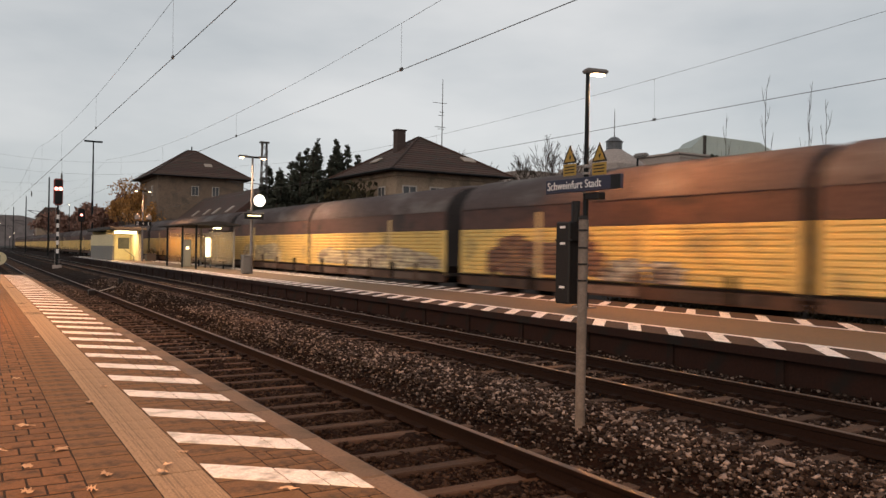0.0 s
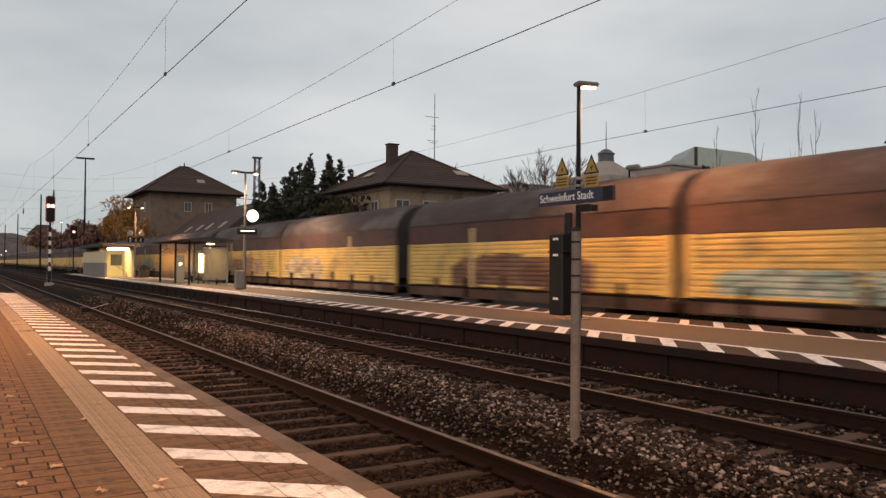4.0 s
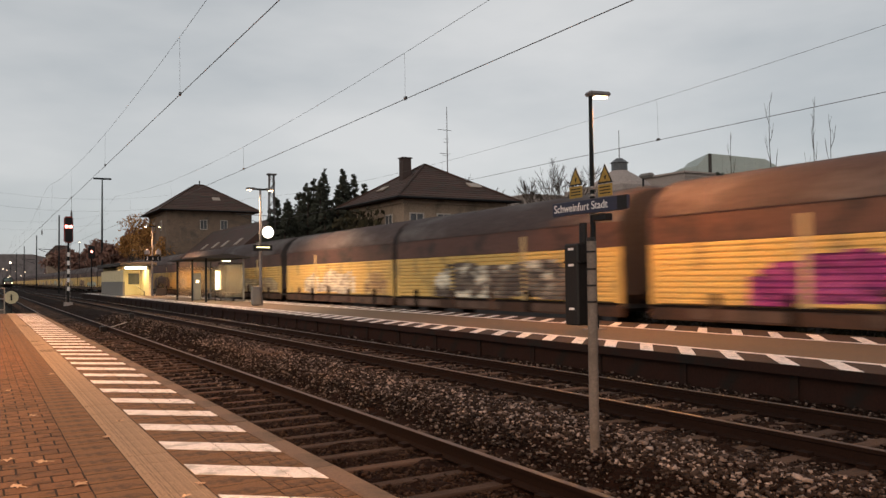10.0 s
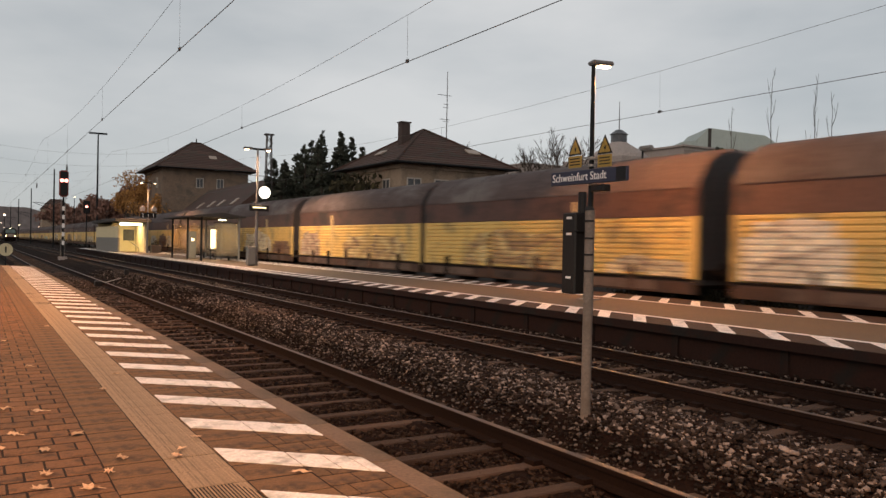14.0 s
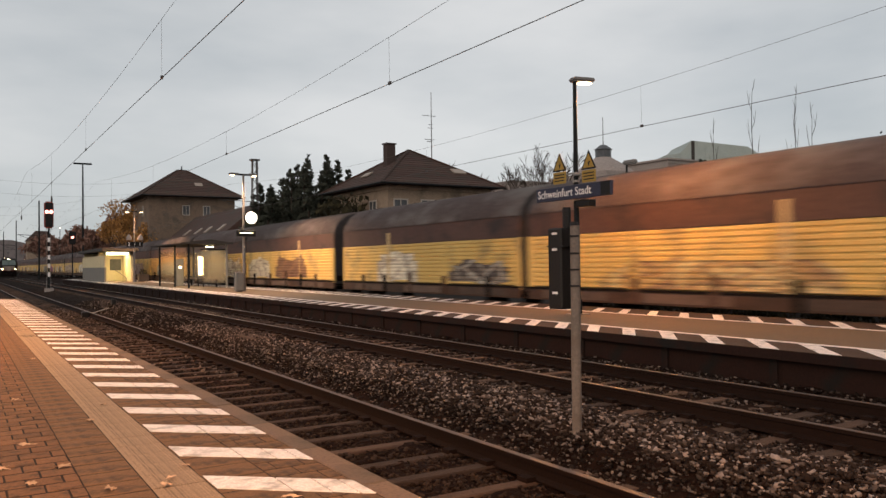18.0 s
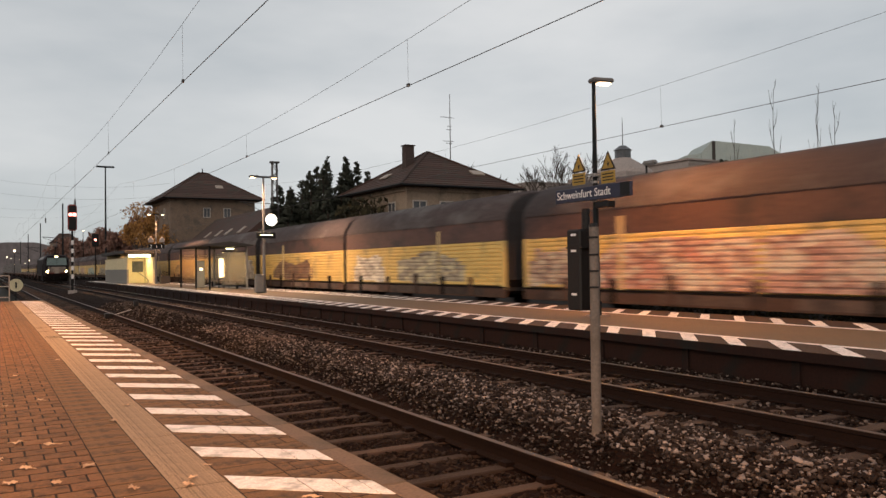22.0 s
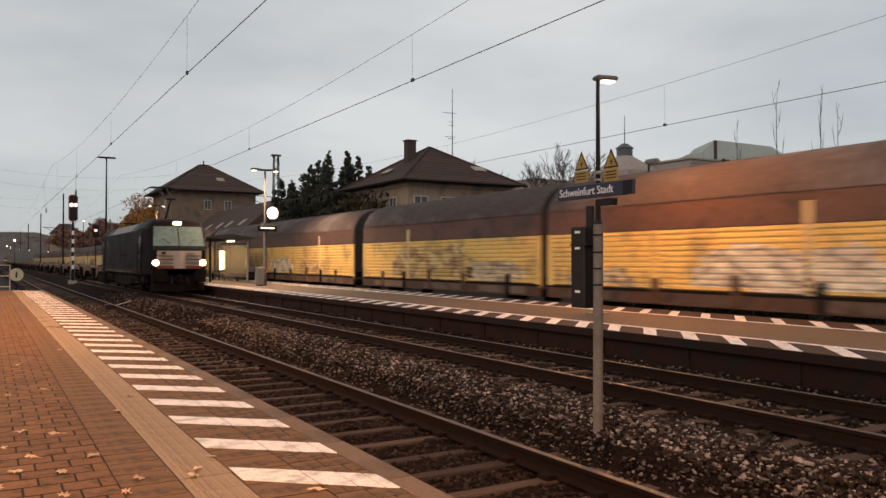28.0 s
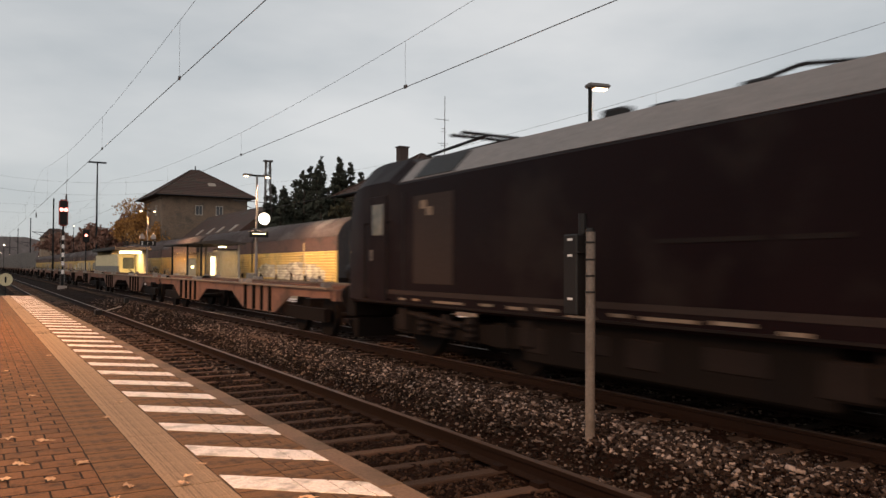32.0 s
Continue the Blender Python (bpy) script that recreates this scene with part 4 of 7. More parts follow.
def lattice_mast(x, y, h, name="overhead_mast"):
    m = thing(name, "dark steel lattice mast for the overhead line", "mast", group="overhead masts")
    for dx in (-0.22, 0.22):
        for dy in (-0.16, 0.16):
            part("leg", tubes([((x + dx * 1.4, y + dy * 1.4, -1.05), (x + dx * 0.8, y + dy * 0.8, h), 0.045)], 5), M["wire"], m)
    n = int(h / 0.6)
    for i in range(n):
        a, b = h * i / n, h * (i + 1) / n
        s = 1 if i % 2 else -1
        for dy in (-0.18, 0.18):
            part("brace", tubes([((x - 0.24 * s, y + dy, a), (x + 0.24 * s, y + dy, b), 0.025)], 5), M["wire"], m)
    part("cap", boxes((x - 0.35, x + 0.35, y - 0.2, y + 0.2, h, h + 0.12)), M["wire"], m)
    part("cantilever", tubes([((x, y, 6.2), (C3, y, 6.3), 0.03), ((x, y, 5.2), (C3 + 0.2, y, 6.25), 0.025)], 6), M["wire"], m)
    return m


lattice_mast(19.5, 59.6, 9.4)


def tall_mast(x, y, h, w):
    m = thing("floodlight_mast", "thin tall floodlight mast with a T-shaped head", "mast", group="far masts")
    part("pole", tubes([((x, y, -1.05), (x, y, h), 0.22, 0.12)]), M["pole"], m)
    part("crossbar", boxes((x - w, x + w, y - 0.2, y + 0.2, h, h + 0.3)), M["pole"], m)


tall_mast(20.0, 164, 21.0, 1.6)


def far_mast(x, y, h):
    m = thing("overhead_mast", "slim grey overhead line mast with a side arm", "mast", group="overhead masts")
    part("pole", tubes([((x, y, -1.05), (x, y, h), 0.14, 0.1)]), M["pole"], m)
    part("arm", tubes([((x, y, 6.4), (x - 3.0, y, 6.6), 0.05), ((x, y, 5.4), (x - 2.8, y, 6.5), 0.04)], 6), M["pole"], m)


for yy in (140, 200, 260, 320):
    far_mast(10.7, yy, 12.0)
for yy in (160, 220, 280):
    far_mast(0.2, yy, 9.5)


def cross_span(y, z0, z1, sag):
    c = thing("cross_span", "thin sagging cross-span wires with hanging insulators", "overhead line", group="cross spans")
    pts = [(-14 + 36 * i / 12, y, z0 + (z1 - z0) * i / 12 - sag * (1 - ((i - 6) / 6) ** 2)) for i in range(13)]
    for k, dz in enumerate((0.0, -1.6)):
        bm = bmesh.new()
        rings = [[bm.verts.new((p[0], p[1] + 0.009 * math.cos(u), p[2] + dz + 0.009 * math.sin(u))) for u in (0, 1.257, 2.513, 3.77, 5.027)] for p in pts]
        for ra, rb in zip(rings, rings[1:]):
            for n in range(5):
                bm.faces.new((ra[n], ra[(n + 1) % 5], rb[(n + 1) % 5], rb[n]))
        part("span_wire", bm, M["wire"], c)
    for i in (4, 5, 8):
        p = pts[i]
        part("insulator", lathe(bmesh.new(), [(0.04, p[2] - 2.6), (0.12, p[2] - 2.3), (0.12, p[2] - 1.9), (0.04, p[2] - 1.5)], 8, "z", (p[0], p[1], 0)), M["wire"], c)
        part("hanger", tubes([((p[0], p[1], p[2] - 1.6), (p[0], p[1], p[2]), 0.015)], 5), M["wire"], c)


cross_span(112.0, 16.0, 13.0, 2.2)
cross_span(170.0, 17.0, 15.0, 3.0)


def end_fence():
    f = thing("platform_fence", "pale tubular railing at the end of the platform", "railing")
    for i in range(8):
        x = -4.4 + i * 0.75
        part("post", tubes([((x, 37.6, -1.05), (x, 37.6, 1.05), 0.025)]), M["steel"], f)
    for z in (0.15, 0.6, 1.05):
        part("rail", tubes([((-4.4, 37.6, z), (0.85, 37.6, z), 0.025)]), M["steel"], f)
    d = thing("track_disc", "round pale disc sign with a dark bar", "sign")
    part("disc", lathe(bmesh.new(), [(0.36, -0.02), (0.36, 0.02)], 24, "y", (1.47, 50.5, 0.45)), M["kiosk"], d)
    part("bar", boxes((1.43, 1.51, 50.46, 50.478, 0.28, 0.62)), M["black"], d)
    part("post", tubes([((1.47, 50.56, -1.05), (1.47, 50.56, 0.5), 0.03)]), M["pole"], d)


end_fence()


def fallen_leaves():
    spots = ((0.08, 5.9), (0.03, 7.2), (0.33, 4.55), (0.72, 4.7), (0.5, 4.2), (1.0, 4.6), (1.06, 4.75), (0.2, 6.4), (0.02, 4.9), (0.45, 8.4), (0.3, 10.5), (1.1, 7.6), (0.55, 5.4), (1.5, 4.0), (3.6, 4.4), (0.85, 12.0), (0.12, 5.2), (-0.1, 6.6), (0.22, 5.55), (0.36, 5.05), (-0.15, 7.9), (0.28, 4.3), (0.4, 6.2), (-0.25, 9.6), (0.15, 8.2), (0.62, 4.45), (1.2, 5.0), (0.9, 6.9))
    for x, y in spots:
        lf = thing("fallen_leaf", "pale curled dry leaf lying on the ground", "leaf", group="fallen leaves", m=pose(x, y, 0.006 if x < 2 else -0.72, 0, 0, random.uniform(0, 360)))
        bm = bmesh.new()
        s = random.uniform(0.035, 0.055)
        pts = []
        for i in range(14):
            a = 2 * math.pi * i / 14
            r = s * (1.0 if i % 2 == 0 else 0.6) * random.uniform(0.8, 1.15)
            pts.append((r * math.cos(a), r * 0.75 * math.sin(a), random.uniform(0.0, 0.022)))
        c0 = bm.verts.new((0, 0, 0.012))
        vs = [bm.verts.new(p) for p in pts]
        for i in range(14):
            bm.faces.new((c0, vs[i], vs[(i + 1) % 14]))
        part("blade", bm, M["dryleaf"], lf)
        part("stalk", tubes([((0, 0, 0.01), (s * 1.4, 0.01, 0.004), 0.002)], 4), M["dryleaf"], lf)


fallen_leaves()


def trackside_bits():
    """A cable cover, a signalling box and its rod between the nearer tracks."""
    c = thing("cable_cover", "flat concrete cable cover lying in the ballast", "cover")
    part("slab", bevelled(boxes((5.8, 6.2, 17.9, 19.3, -0.52, -0.455)), 0.02), M["sleeper"], c)
    b = thing("junction_box", "small dark junction box beside the track", "junction box")
    part("body", bevelled(boxes((5.9, 6.1, 38.5, 38.75, -0.45, -0.2)), 0.03), M["black"], b)
    part("foot", tubes([((6.0, 38.6, -0.6), (6.0, 38.6, -0.44), 0.05)], 8), M["pole"], b)
    r = thing("signal_rod", "pale metal rod across the ballast", "rod")
    part("rod", tubes([((4.5, 34.5, -0.6), (5.4, 36.0, -0.48), 0.018)], 6), M["steel"], r)
    part("motor_box", bevelled(boxes((4.15, 4.42, 34.2, 34.7, -0.74, -0.52)), 0.03), M["black"], r)


trackside_bits()


# ---------------------------------------------------------------- houses, trees, distance
def window_part(parent, x, y, z, w, h, axis, out):
    """A window: pale frame round a dark pane. axis: the wall's normal axis, out: its sign."""
    f, g = bmesh.new(), bmesh.new()
    t = 0.09
    if axis == "y":
        yy = sorted((y, y + out * 0.06))
        for r in ((x - w / 2, x + w / 2, z, z + t), (x - w / 2, x + w / 2, z + h - t, z + h), (x - w / 2, x - w / 2 + t, z + t, z + h - t), (x + w / 2 - t, x + w / 2, z + t, z + h - t), (x - 0.03, x + 0.03, z + t, z + h - t)):
            box(f, r[0], r[1], *yy, r[2], r[3])
        box(g, x - w / 2 + 0.02, x + w / 2 - 0.02, *sorted((y + out * 0.004, y + out * 0.03)), z + 0.02, z + h - 0.02)
    else:
        xx = sorted((x, x + out * 0.06))
        for r in ((y - w / 2, y + w / 2, z, z + t), (y - w / 2, y + w / 2, z + h - t, z + h), (y - w / 2, y - w / 2 + t, z + t, z + h - t), (y + w / 2 - t, y + w / 2, z + t, z + h - t), (y - 0.03, y + 0.03, z + t, z + h - t)):
            box(f, *xx, r[0], r[1], r[2], r[3])
        box(g, *sorted((x + out * 0.004, x + out * 0.03)), y - w / 2 + 0.02, y + w / 2 - 0.02, z + 0.02, z + h - 0.02)
    win = part("window", f, M["frame"], parent, "pale framed window")
    part("pane", g, M["window"], win)
    return win


def hip_roof(x0, x1, y0, y1, z, zr, over, ridge):
    """A hipped roof in courses; ridge: half the ridge's length along x."""
    bm = bmesh.new()
    cx, cy = (x0 + x1) / 2, (y0 + y1) / 2
    n = 16
    rings = []
    for i in range(n + 1):
        u = i / n
        ax0, ax1 = (x0 - over) * (1 - u) + (cx - ridge) * u, (x1 + over) * (1 - u) + (cx + ridge) * u
        ay0, ay1 = (y0 - over) * (1 - u) + cy * u, (y1 + over) * (1 - u) + cy * u
        zz = z + (zr - z) * u
        rings.append((ax0, ax1, ay0, ay1, zz))
    for a, b in zip(rings, rings[1:]):
        e = 0.035
        lo = [(a[0], a[2], a[4] + e), (a[1], a[2], a[4] + e), (a[1], a[3], a[4] + e), (a[0], a[3], a[4] + e)]
        hi = [(b[0], b[2], b[4]), (b[1], b[2], b[4]), (b[1], b[3], b[4]), (b[0], b[3], b[4])]
        for i in range(4):
            j = (i + 1) % 4
            quad(bm, lo[i], lo[j], hi[j], hi[i])
            quad(bm, (*lo[i][:2], lo[i][2] - e), (*lo[j][:2], lo[j][2] - e), lo[j], lo[i])
    a = rings[0]
    quad(bm, (a[0], a[2], z), (a[0], a[3], z), (a[1], a[3], z), (a[1], a[2], z))
    return bm


def ridge_tiles(parent, x0, x1, y0, y1, z, zr, over, ridge):
    cx, cy = (x0 + x1) / 2, (y0 + y1) / 2
    for sx, ex in ((x0 - over, cx - ridge), (x1 + over, cx + ridge)):
        for sy in (y0 - over, y1 + over):
            part("hip_ridge", tubes([((sx, sy, z + 0.04), (ex, cy, zr + 0.04), 0.09)], 6), M["tile"], parent)
    if ridge > 0.1:
        part("roof_ridge", tubes([((cx - ridge, cy, zr + 0.04), (cx + ridge, cy, zr + 0.04), 0.1)], 6), M["tile"], parent)


def house(name, label, x0, x1, y0, y1, eave, top, over, ridge, wall, windows_front, windows_side, rows, win=1.1):
    h = thing(name, label, "house")
    part("wall", boxes((x0, x1, y0, y1, -1.05, eave)), wall, h)
    roof = part("roof", hip_roof(x0, x1, y0, y1, eave, top, over, ridge), M["tile"], h, "brown tiled hipped roof")
    ridge_tiles(roof, x0, x1, y0, y1, eave, top, over, ridge)
    part("cornice", boxes((x0 - 0.15, x1 + 0.15, y0 - 0.15, y0 - 0.002, eave - 0.3, eave - 0.01), (x0 - 0.15, x0 - 0.002, y0, y1, eave - 0.3, eave - 0.01)), wall, h)
    part("gutter", tubes([((x0 - over, y0 - over, eave + 0.02), (x1 + over, y0 - over, eave + 0.02), 0.07), ((x0 - over, y0 - over, eave + 0.02), (x0 - over, y1 + over, eave + 0.02), 0.07)], 6), M["pole"], h)
    for z, hh in rows:
        for u in windows_front:
            window_part(h, x0 + (x1 - x0) * u, y0, z, win, hh, "y", -1)
        for u in windows_side:
            window_part(h, x0, y0 + (y1 - y0) * u, z, win, hh, "x", -1)
    return h, roof


h2, r2 = house("station_house", "two-storey ochre rendered house with a brown pyramid roof", 24.0, 32.0, 46.0, 54.5, 6.5, 9.5, 0.9, 0.05, M["plaster"], (0.12, 0.38, 0.66, 0.9), (0.25, 0.75), ((3.9, 1.7), (0.4, 1.9)))
part("chimney", bevelled(boxes((25.85, 26.55, 49.6, 50.2, 7.4, 9.8)), 0.03), M["chimney"], h2, "dark brick chimney")
part("chimney_cap", boxes((25.79, 26.61, 49.54, 50.26, 9.8, 9.88)), M["chimney"], h2)
part("roof_window", boxes((-0.5, 0.5, -0.35, 0.35, 0, 0.08)), M["locowhite"], r2, "pale roof window", at=pose(30.3, 47.2, 7.76, 29, 0, 0))
part("roof_window", boxes((-0.3, 0.3, -0.5, 0.5, 0, 0.08)), M["locowhite"], r2, "pale roof window", at=pose(24.75, 50.6, 7.6, 0, -31, 0))
an = thing("roof_antenna", "thin roof aerial mast with cross rods", "antenna")
part("mast", tubes([((29.55, 49.6, 8.3), (29.55, 49.6, 13.85), 0.045, 0.025)], 6), M["wire"], an)
for z, w in ((12.1, 0.8), (11.2, 0.3), (10.35, 0.6), (11.45, 0.25), (10.2, 0.35)):
    part("cross_rod", tubes([((29.55 - w, 49.6, z), (29.55 + w * 0.45, 49.6, z), 0.02)], 5), M["wire"], an)

h1, r1 = house("railway_house", "three-storey sandstone house with a brown pyramid roof", 20.4, 31.4, 104.5, 116.5, 10.3, 14.4, 1.1, 0.6, M["sandstone"], (0.42, 0.66), (0.3, 0.7), ((7.9, 1.3), (4.6, 1.7), (1.0, 1.9)), 0.95)
part("finial", tubes([((25.9, 110.5, 14.3), (25.9, 110.5, 15.0), 0.08)], 6), M["pole"], h1)
part("roof_window", boxes((-0.5, 0.5, -0.5, 0.5, 0, 0.08)), M["locowhite"], r1, "pale roof window", at=pose(27.2, 106.6, 12.1, 34, 0, 0))


def annexe():
    a = thing("low_annexe", "low building with a long dark tiled roof and roof windows", "building")
    part("wall", boxes((21.0, 27.5, 76, 100, -1.05, 3.2)), M["sandstone"], a)
    roof = part("roof", prism_of([(20.2, 3.2), (20.3, 3.35), (25.2, 7.4), (28.3, 3.35), (28.2, 3.2)], "y", 75.5, 100.5), M["tile"], a, "dark tiled pitched roof")
    part("gable", prism_of([(21.0, 3.2), (25.2, 6.9), (27.5, 3.3)], "y", 75.75, 75.95), M["plaster"], a)
    for y in (79, 84, 88, 93):
        part("roof_window", boxes((-0.5, 0.5, -0.45, 0.45, 0, 0.09)), M["locowhite"], roof, "pale roof window", at=pose(22.4, y, 5.1, 0, -39, 0))


annexe()


def conifer(x, y, h, r, seed):
    rng = random.Random(seed)
    t = thing("conifer_tree", "dark green conifer tree with an uneven pointed crown", "tree", group="conifers")
    part("trunk", tubes([((x, y, -1.05), (x, y, h), 0.22, 0.03)]), M["bark"], t)
    bm = bmesh.new()
    tiers = max(14, int(h * 3))
    for k in range(tiers):
        u0 = (k + 0.5) / tiers
        count = 4 + int(4 * u0)
        for j in range(count):
            a = 6.283 * j / count + rng.uniform(-0.4, 0.4) + k
            reach = (r * 1.2 * u0 ** 1.15 + 0.12) * rng.uniform(0.6, 1.2)
            z0 = h * (1 - u0) + rng.uniform(-0.25, 0.25)
            dx, dy = math.cos(a), math.sin(a)
            for _ in range(int(16 + 44 * u0)):
                d = reach * rng.uniform(0.1, 1.0) ** 0.7
                w0 = 0.1 + 0.22 * d
                off = rng.uniform(-1, 1) * w0 * 0.9
                p = Vector((x + dx * d - dy * off, y + dy * d + dx * off, z0 - 0.16 * d + 0.1 * (d / reach) ** 2 * reach + rng.uniform(-0.14, 0.1)))
                ln, w = rng.uniform(0.2, 0.42) * (0.55 + 0.45 * u0), rng.uniform(0.05, 0.1) * (0.6 + 0.4 * u0)
                out = Vector((dx + rng.uniform(-0.6, 0.6), dy + rng.uniform(-0.6, 0.6), rng.uniform(-0.2, 0.5))).normalized()
                side = out.cross(Vector((0, 0, 1))).normalized() * w
                quad(bm, p - out * ln * 0.4, p + side, p + out * ln, p - side)
                quad(bm, p - out * ln * 0.3, p + Vector((0, 0, w)), p + out * ln * 0.8, p - Vector((0, 0, w * 1.6)))
    for k in range(30):
        z = h - 0.9 * k / 30
        p, a = Vector((x, y, z)), k * 2.4
        out = Vector((math.cos(a), math.sin(a), 0.9)).normalized() * (0.12 + 0.3 * k / 30)
        side = Vector((-math.sin(a), math.cos(a), 0)) * 0.05
        quad(bm, p - side, p + out * 0.6 - side * 0.5, p + out, p + side)
    part("crown", bm, M["needle"], t)


for i, (x, y, h, r) in enumerate(((20.6, 58.8, 7.2, 2.6), (21.8, 57.8, 8.3, 2.8), (23.4, 58.4, 9.9, 3.2), (24.6, 57.4, 9.3, 3.0), (25.6, 57.6, 9.5, 3.0), (22.4, 55.8, 6.9, 2.6), (24.4, 55.8, 7.2, 2.6), (26.6, 57.8, 8.9, 2.6), (22.6, 57.2, 8.9, 2.6), (24.0, 57.0, 8.4, 2.8), (25.1, 58.6, 10.0, 2.8), (21.3, 58.4, 7.9, 2.4), (26.1, 56.6, 7.9, 2.6), (22.9, 59.4, 9.3, 2.6), (20.0, 58.0, 5.9, 2.2), (19.4, 59.6, 6.6, 2.2), (20.4, 61.0, 7.8, 2.4), (22.6, 60.5, 8.9, 2.8), (21.0, 60.2, 7.6, 3.0), (24.2, 60.6, 9.0, 3.3), (26.4, 60.6, 8.8, 3.2))):
    conifer(x, y, h, r, i)


def branchy(bm, p, d, length, rad, depth, rng, tips, spread=0.55):
    q = p + d * length
    tube(bm, p, q, rad, rad * 0.6, seg=5)
    if depth == 0:
        tips.append(q)
        return
    for _ in range(rng.choice((2, 2, 3))):
        nd = (d + Vector((rng.uniform(-1, 1), rng.uniform(-1, 1), rng.uniform(-0.3, 0.8))) * spread).normalized()
        branchy(bm, p + d * length * rng.uniform(0.6, 1.0), nd, length * rng.uniform(0.6, 0.85), max(rad * 0.6, 0.014), depth - 1, rng, tips, spread)


def tree(name, label, x, y, h, seed, leaf=None, depth=4, leaves=14, size=0.22, stem=0.12, z0=-1.05, spread=0.55, group="trees"):
    rng = random.Random(seed)
    t = thing(name, label, "tree", group=group)
    bm, tips = bmesh.new(), []
    branchy(bm, Vector((x, y, z0)), Vector((0, 0, 1)), h * 0.32, stem, depth, rng, tips, spread)
    part("trunk", bm, M["bark"], t)
    if leaf:
        random.seed(seed)
        part("crown", leaf_bm(tips, h * 0.09 + 0.2, leaves, size), M[leaf], t)
    return t


# yellowed trees beside the sandstone house and the dark hedge of trees behind the tracks
for i, (x, y, h) in enumerate(((19.6, 113, 12.0), (19.8, 121, 11.0), (20.6, 130, 10.0), (19.6, 108, 8.0))):
    tree("autumn_tree", "tree with thin yellowed autumn leaves", x, y, h, 20 + i, "leaf_y", 5, 34, 0.15, 0.16, group="autumn trees")
for i in range(16):
    tree("dark_tree", "dark half-bare tree behind the tracks", 18.5 + (i % 3) * 4.0 + i * 0.5, 140 + i * 14, 10 + (i * 7 % 5), 50 + i, "leaf_far", 4, 22, 0.42, 0.2, group="far trees")
for i, (x, y, h) in enumerate(((33.6, 56, 12.5), (35.2, 55.5, 12), (36.6, 54.5, 10.5), (39.5, 50, 9.0), (37.0, 47.5, 11.0), (38.0, 47.0, 12.0), (39.2, 46.6, 11.5))):
    tree("bare_tree", "almost bare winter tree with fine brown twigs", x, y, h, 80 + i, None, 7, 0, 0, 0.14, group="bare trees")
def sapling(x, y, h, seed):
    """A straight thin stem with upswept forked twigs."""
    rng = random.Random(seed)
    t = thing("bare_sapling", "tall thin bare sapling", "tree", group="bare saplings")
    stem, n = bmesh.new(), 12
    lean = Vector((rng.uniform(-0.03, 0.03), rng.uniform(-0.03, 0.03), 1))
    pts = [Vector((x, y, -1.05)) + lean * ((h + 1.05) * k / n) + Vector((rng.uniform(-0.025, 0.025), rng.uniform(-0.025, 0.025), 0)) for k in range(n + 1)]
    for k, (p, q) in enumerate(zip(pts, pts[1:])):
        tube(stem, p, q, 0.03 * (1 - k / n) + 0.008, 0.03 * (1 - (k + 1) / n) + 0.007, seg=5)
        if k > 4:
            a = rng.uniform(0, 6.28)
            r = rng.uniform(0.9, 1.5) * (1.2 - k / n)
            mid = q + Vector((math.cos(a) * r * 0.22, math.sin(a) * r * 0.22, r * 0.6))
            tip = mid + Vector((math.cos(a) * r * 0.12, math.sin(a) * r * 0.12, r * 0.9))
            fork = mid + Vector((math.cos(a + 1.8) * r * 0.2, math.sin(a + 1.8) * r * 0.2, r * 0.7))
            part("branch", tubes([(q, mid, 0.012, 0.009), (mid, tip, 0.009, 0.004), (mid, fork, 0.007, 0.004)], 4), M["bark"], t)
    part("trunk", stem, M["bark"], t)


for i, (x, y, h) in enumerate(((24.0, 17.9, 7.2), (24.2, 16.6, 6.7), (23.6, 19.2, 5.9), (24.4, 16.1, 6.0))):
    sapling(x, y, h, 100 + i)
for i in range(26):
    x, y = 20.3 + (i % 3) * 1.1 + random.uniform(0, 0.6), 0.5 + i * 0.8
    if 11.6 < y < 16.4 and i % 5 != 1:
        low = thing("undergrowth", "low dark tangled undergrowth", "shrub", group="undergrowth")
        part("leaves", leaf_bm([(x - 0.4, y, -0.3), (x, y + 0.4, 0.4)], 0.95, 420, 0.06), M["leaf_g"], low)
        part("stem", tubes([((x, y, -1.05), (x, y, 0.4), 0.03)], 5), M["bark"], low)
        continue
    tree("shrub", "dense dark shrub beside the far track", x, y, 4.6 + random.uniform(-1.2, 1.0), 120 + i, "leaf_g", 5, 26, 0.055, 0.05, spread=0.9, group="shrubs")
    random.seed(300 + i)
    low = thing("undergrowth", "low dark tangled undergrowth", "shrub", group="undergrowth")
    part("leaves", leaf_bm([(x - 0.4, y, -0.3), (x, y + 0.4, 0.5), (x + 0.3, y, 1.3)], 0.95, 420, 0.06), M["leaf_g"], low)
    part("stem", tubes([((x, y, -1.05), (x, y, 0.6), 0.03)], 5), M["bark"], low)
for i in range(24):
    random.seed(500 + i)
    x, y = 19.7 + (i % 2) * 0.6, -2.0 + i
    low = thing("undergrowth", "low dark tangled undergrowth", "shrub", group="undergrowth")
    part("leaves", leaf_bm([(x, y, -0.75), (x + 0.1, y + 0.5, -0.6)], 0.6, 260, 0.055), M["leaf_g"], low)
    part("stem", tubes([((x, y, -1.05), (x, y, -0.4), 0.02)], 5), M["bark"], low)
tree("garden_tree", "dark leafy tree with a loose crown", 44.6, 24.6, 8.4, 160, "leaf_g", 5, 30, 0.16, 0.16)
for i, (x, y, h) in enumerate(((32.3, 27.2, 6.3), (33.1, 26.8, 6.2))):
    conifer(x, y, h, 0.9, 40 + i)
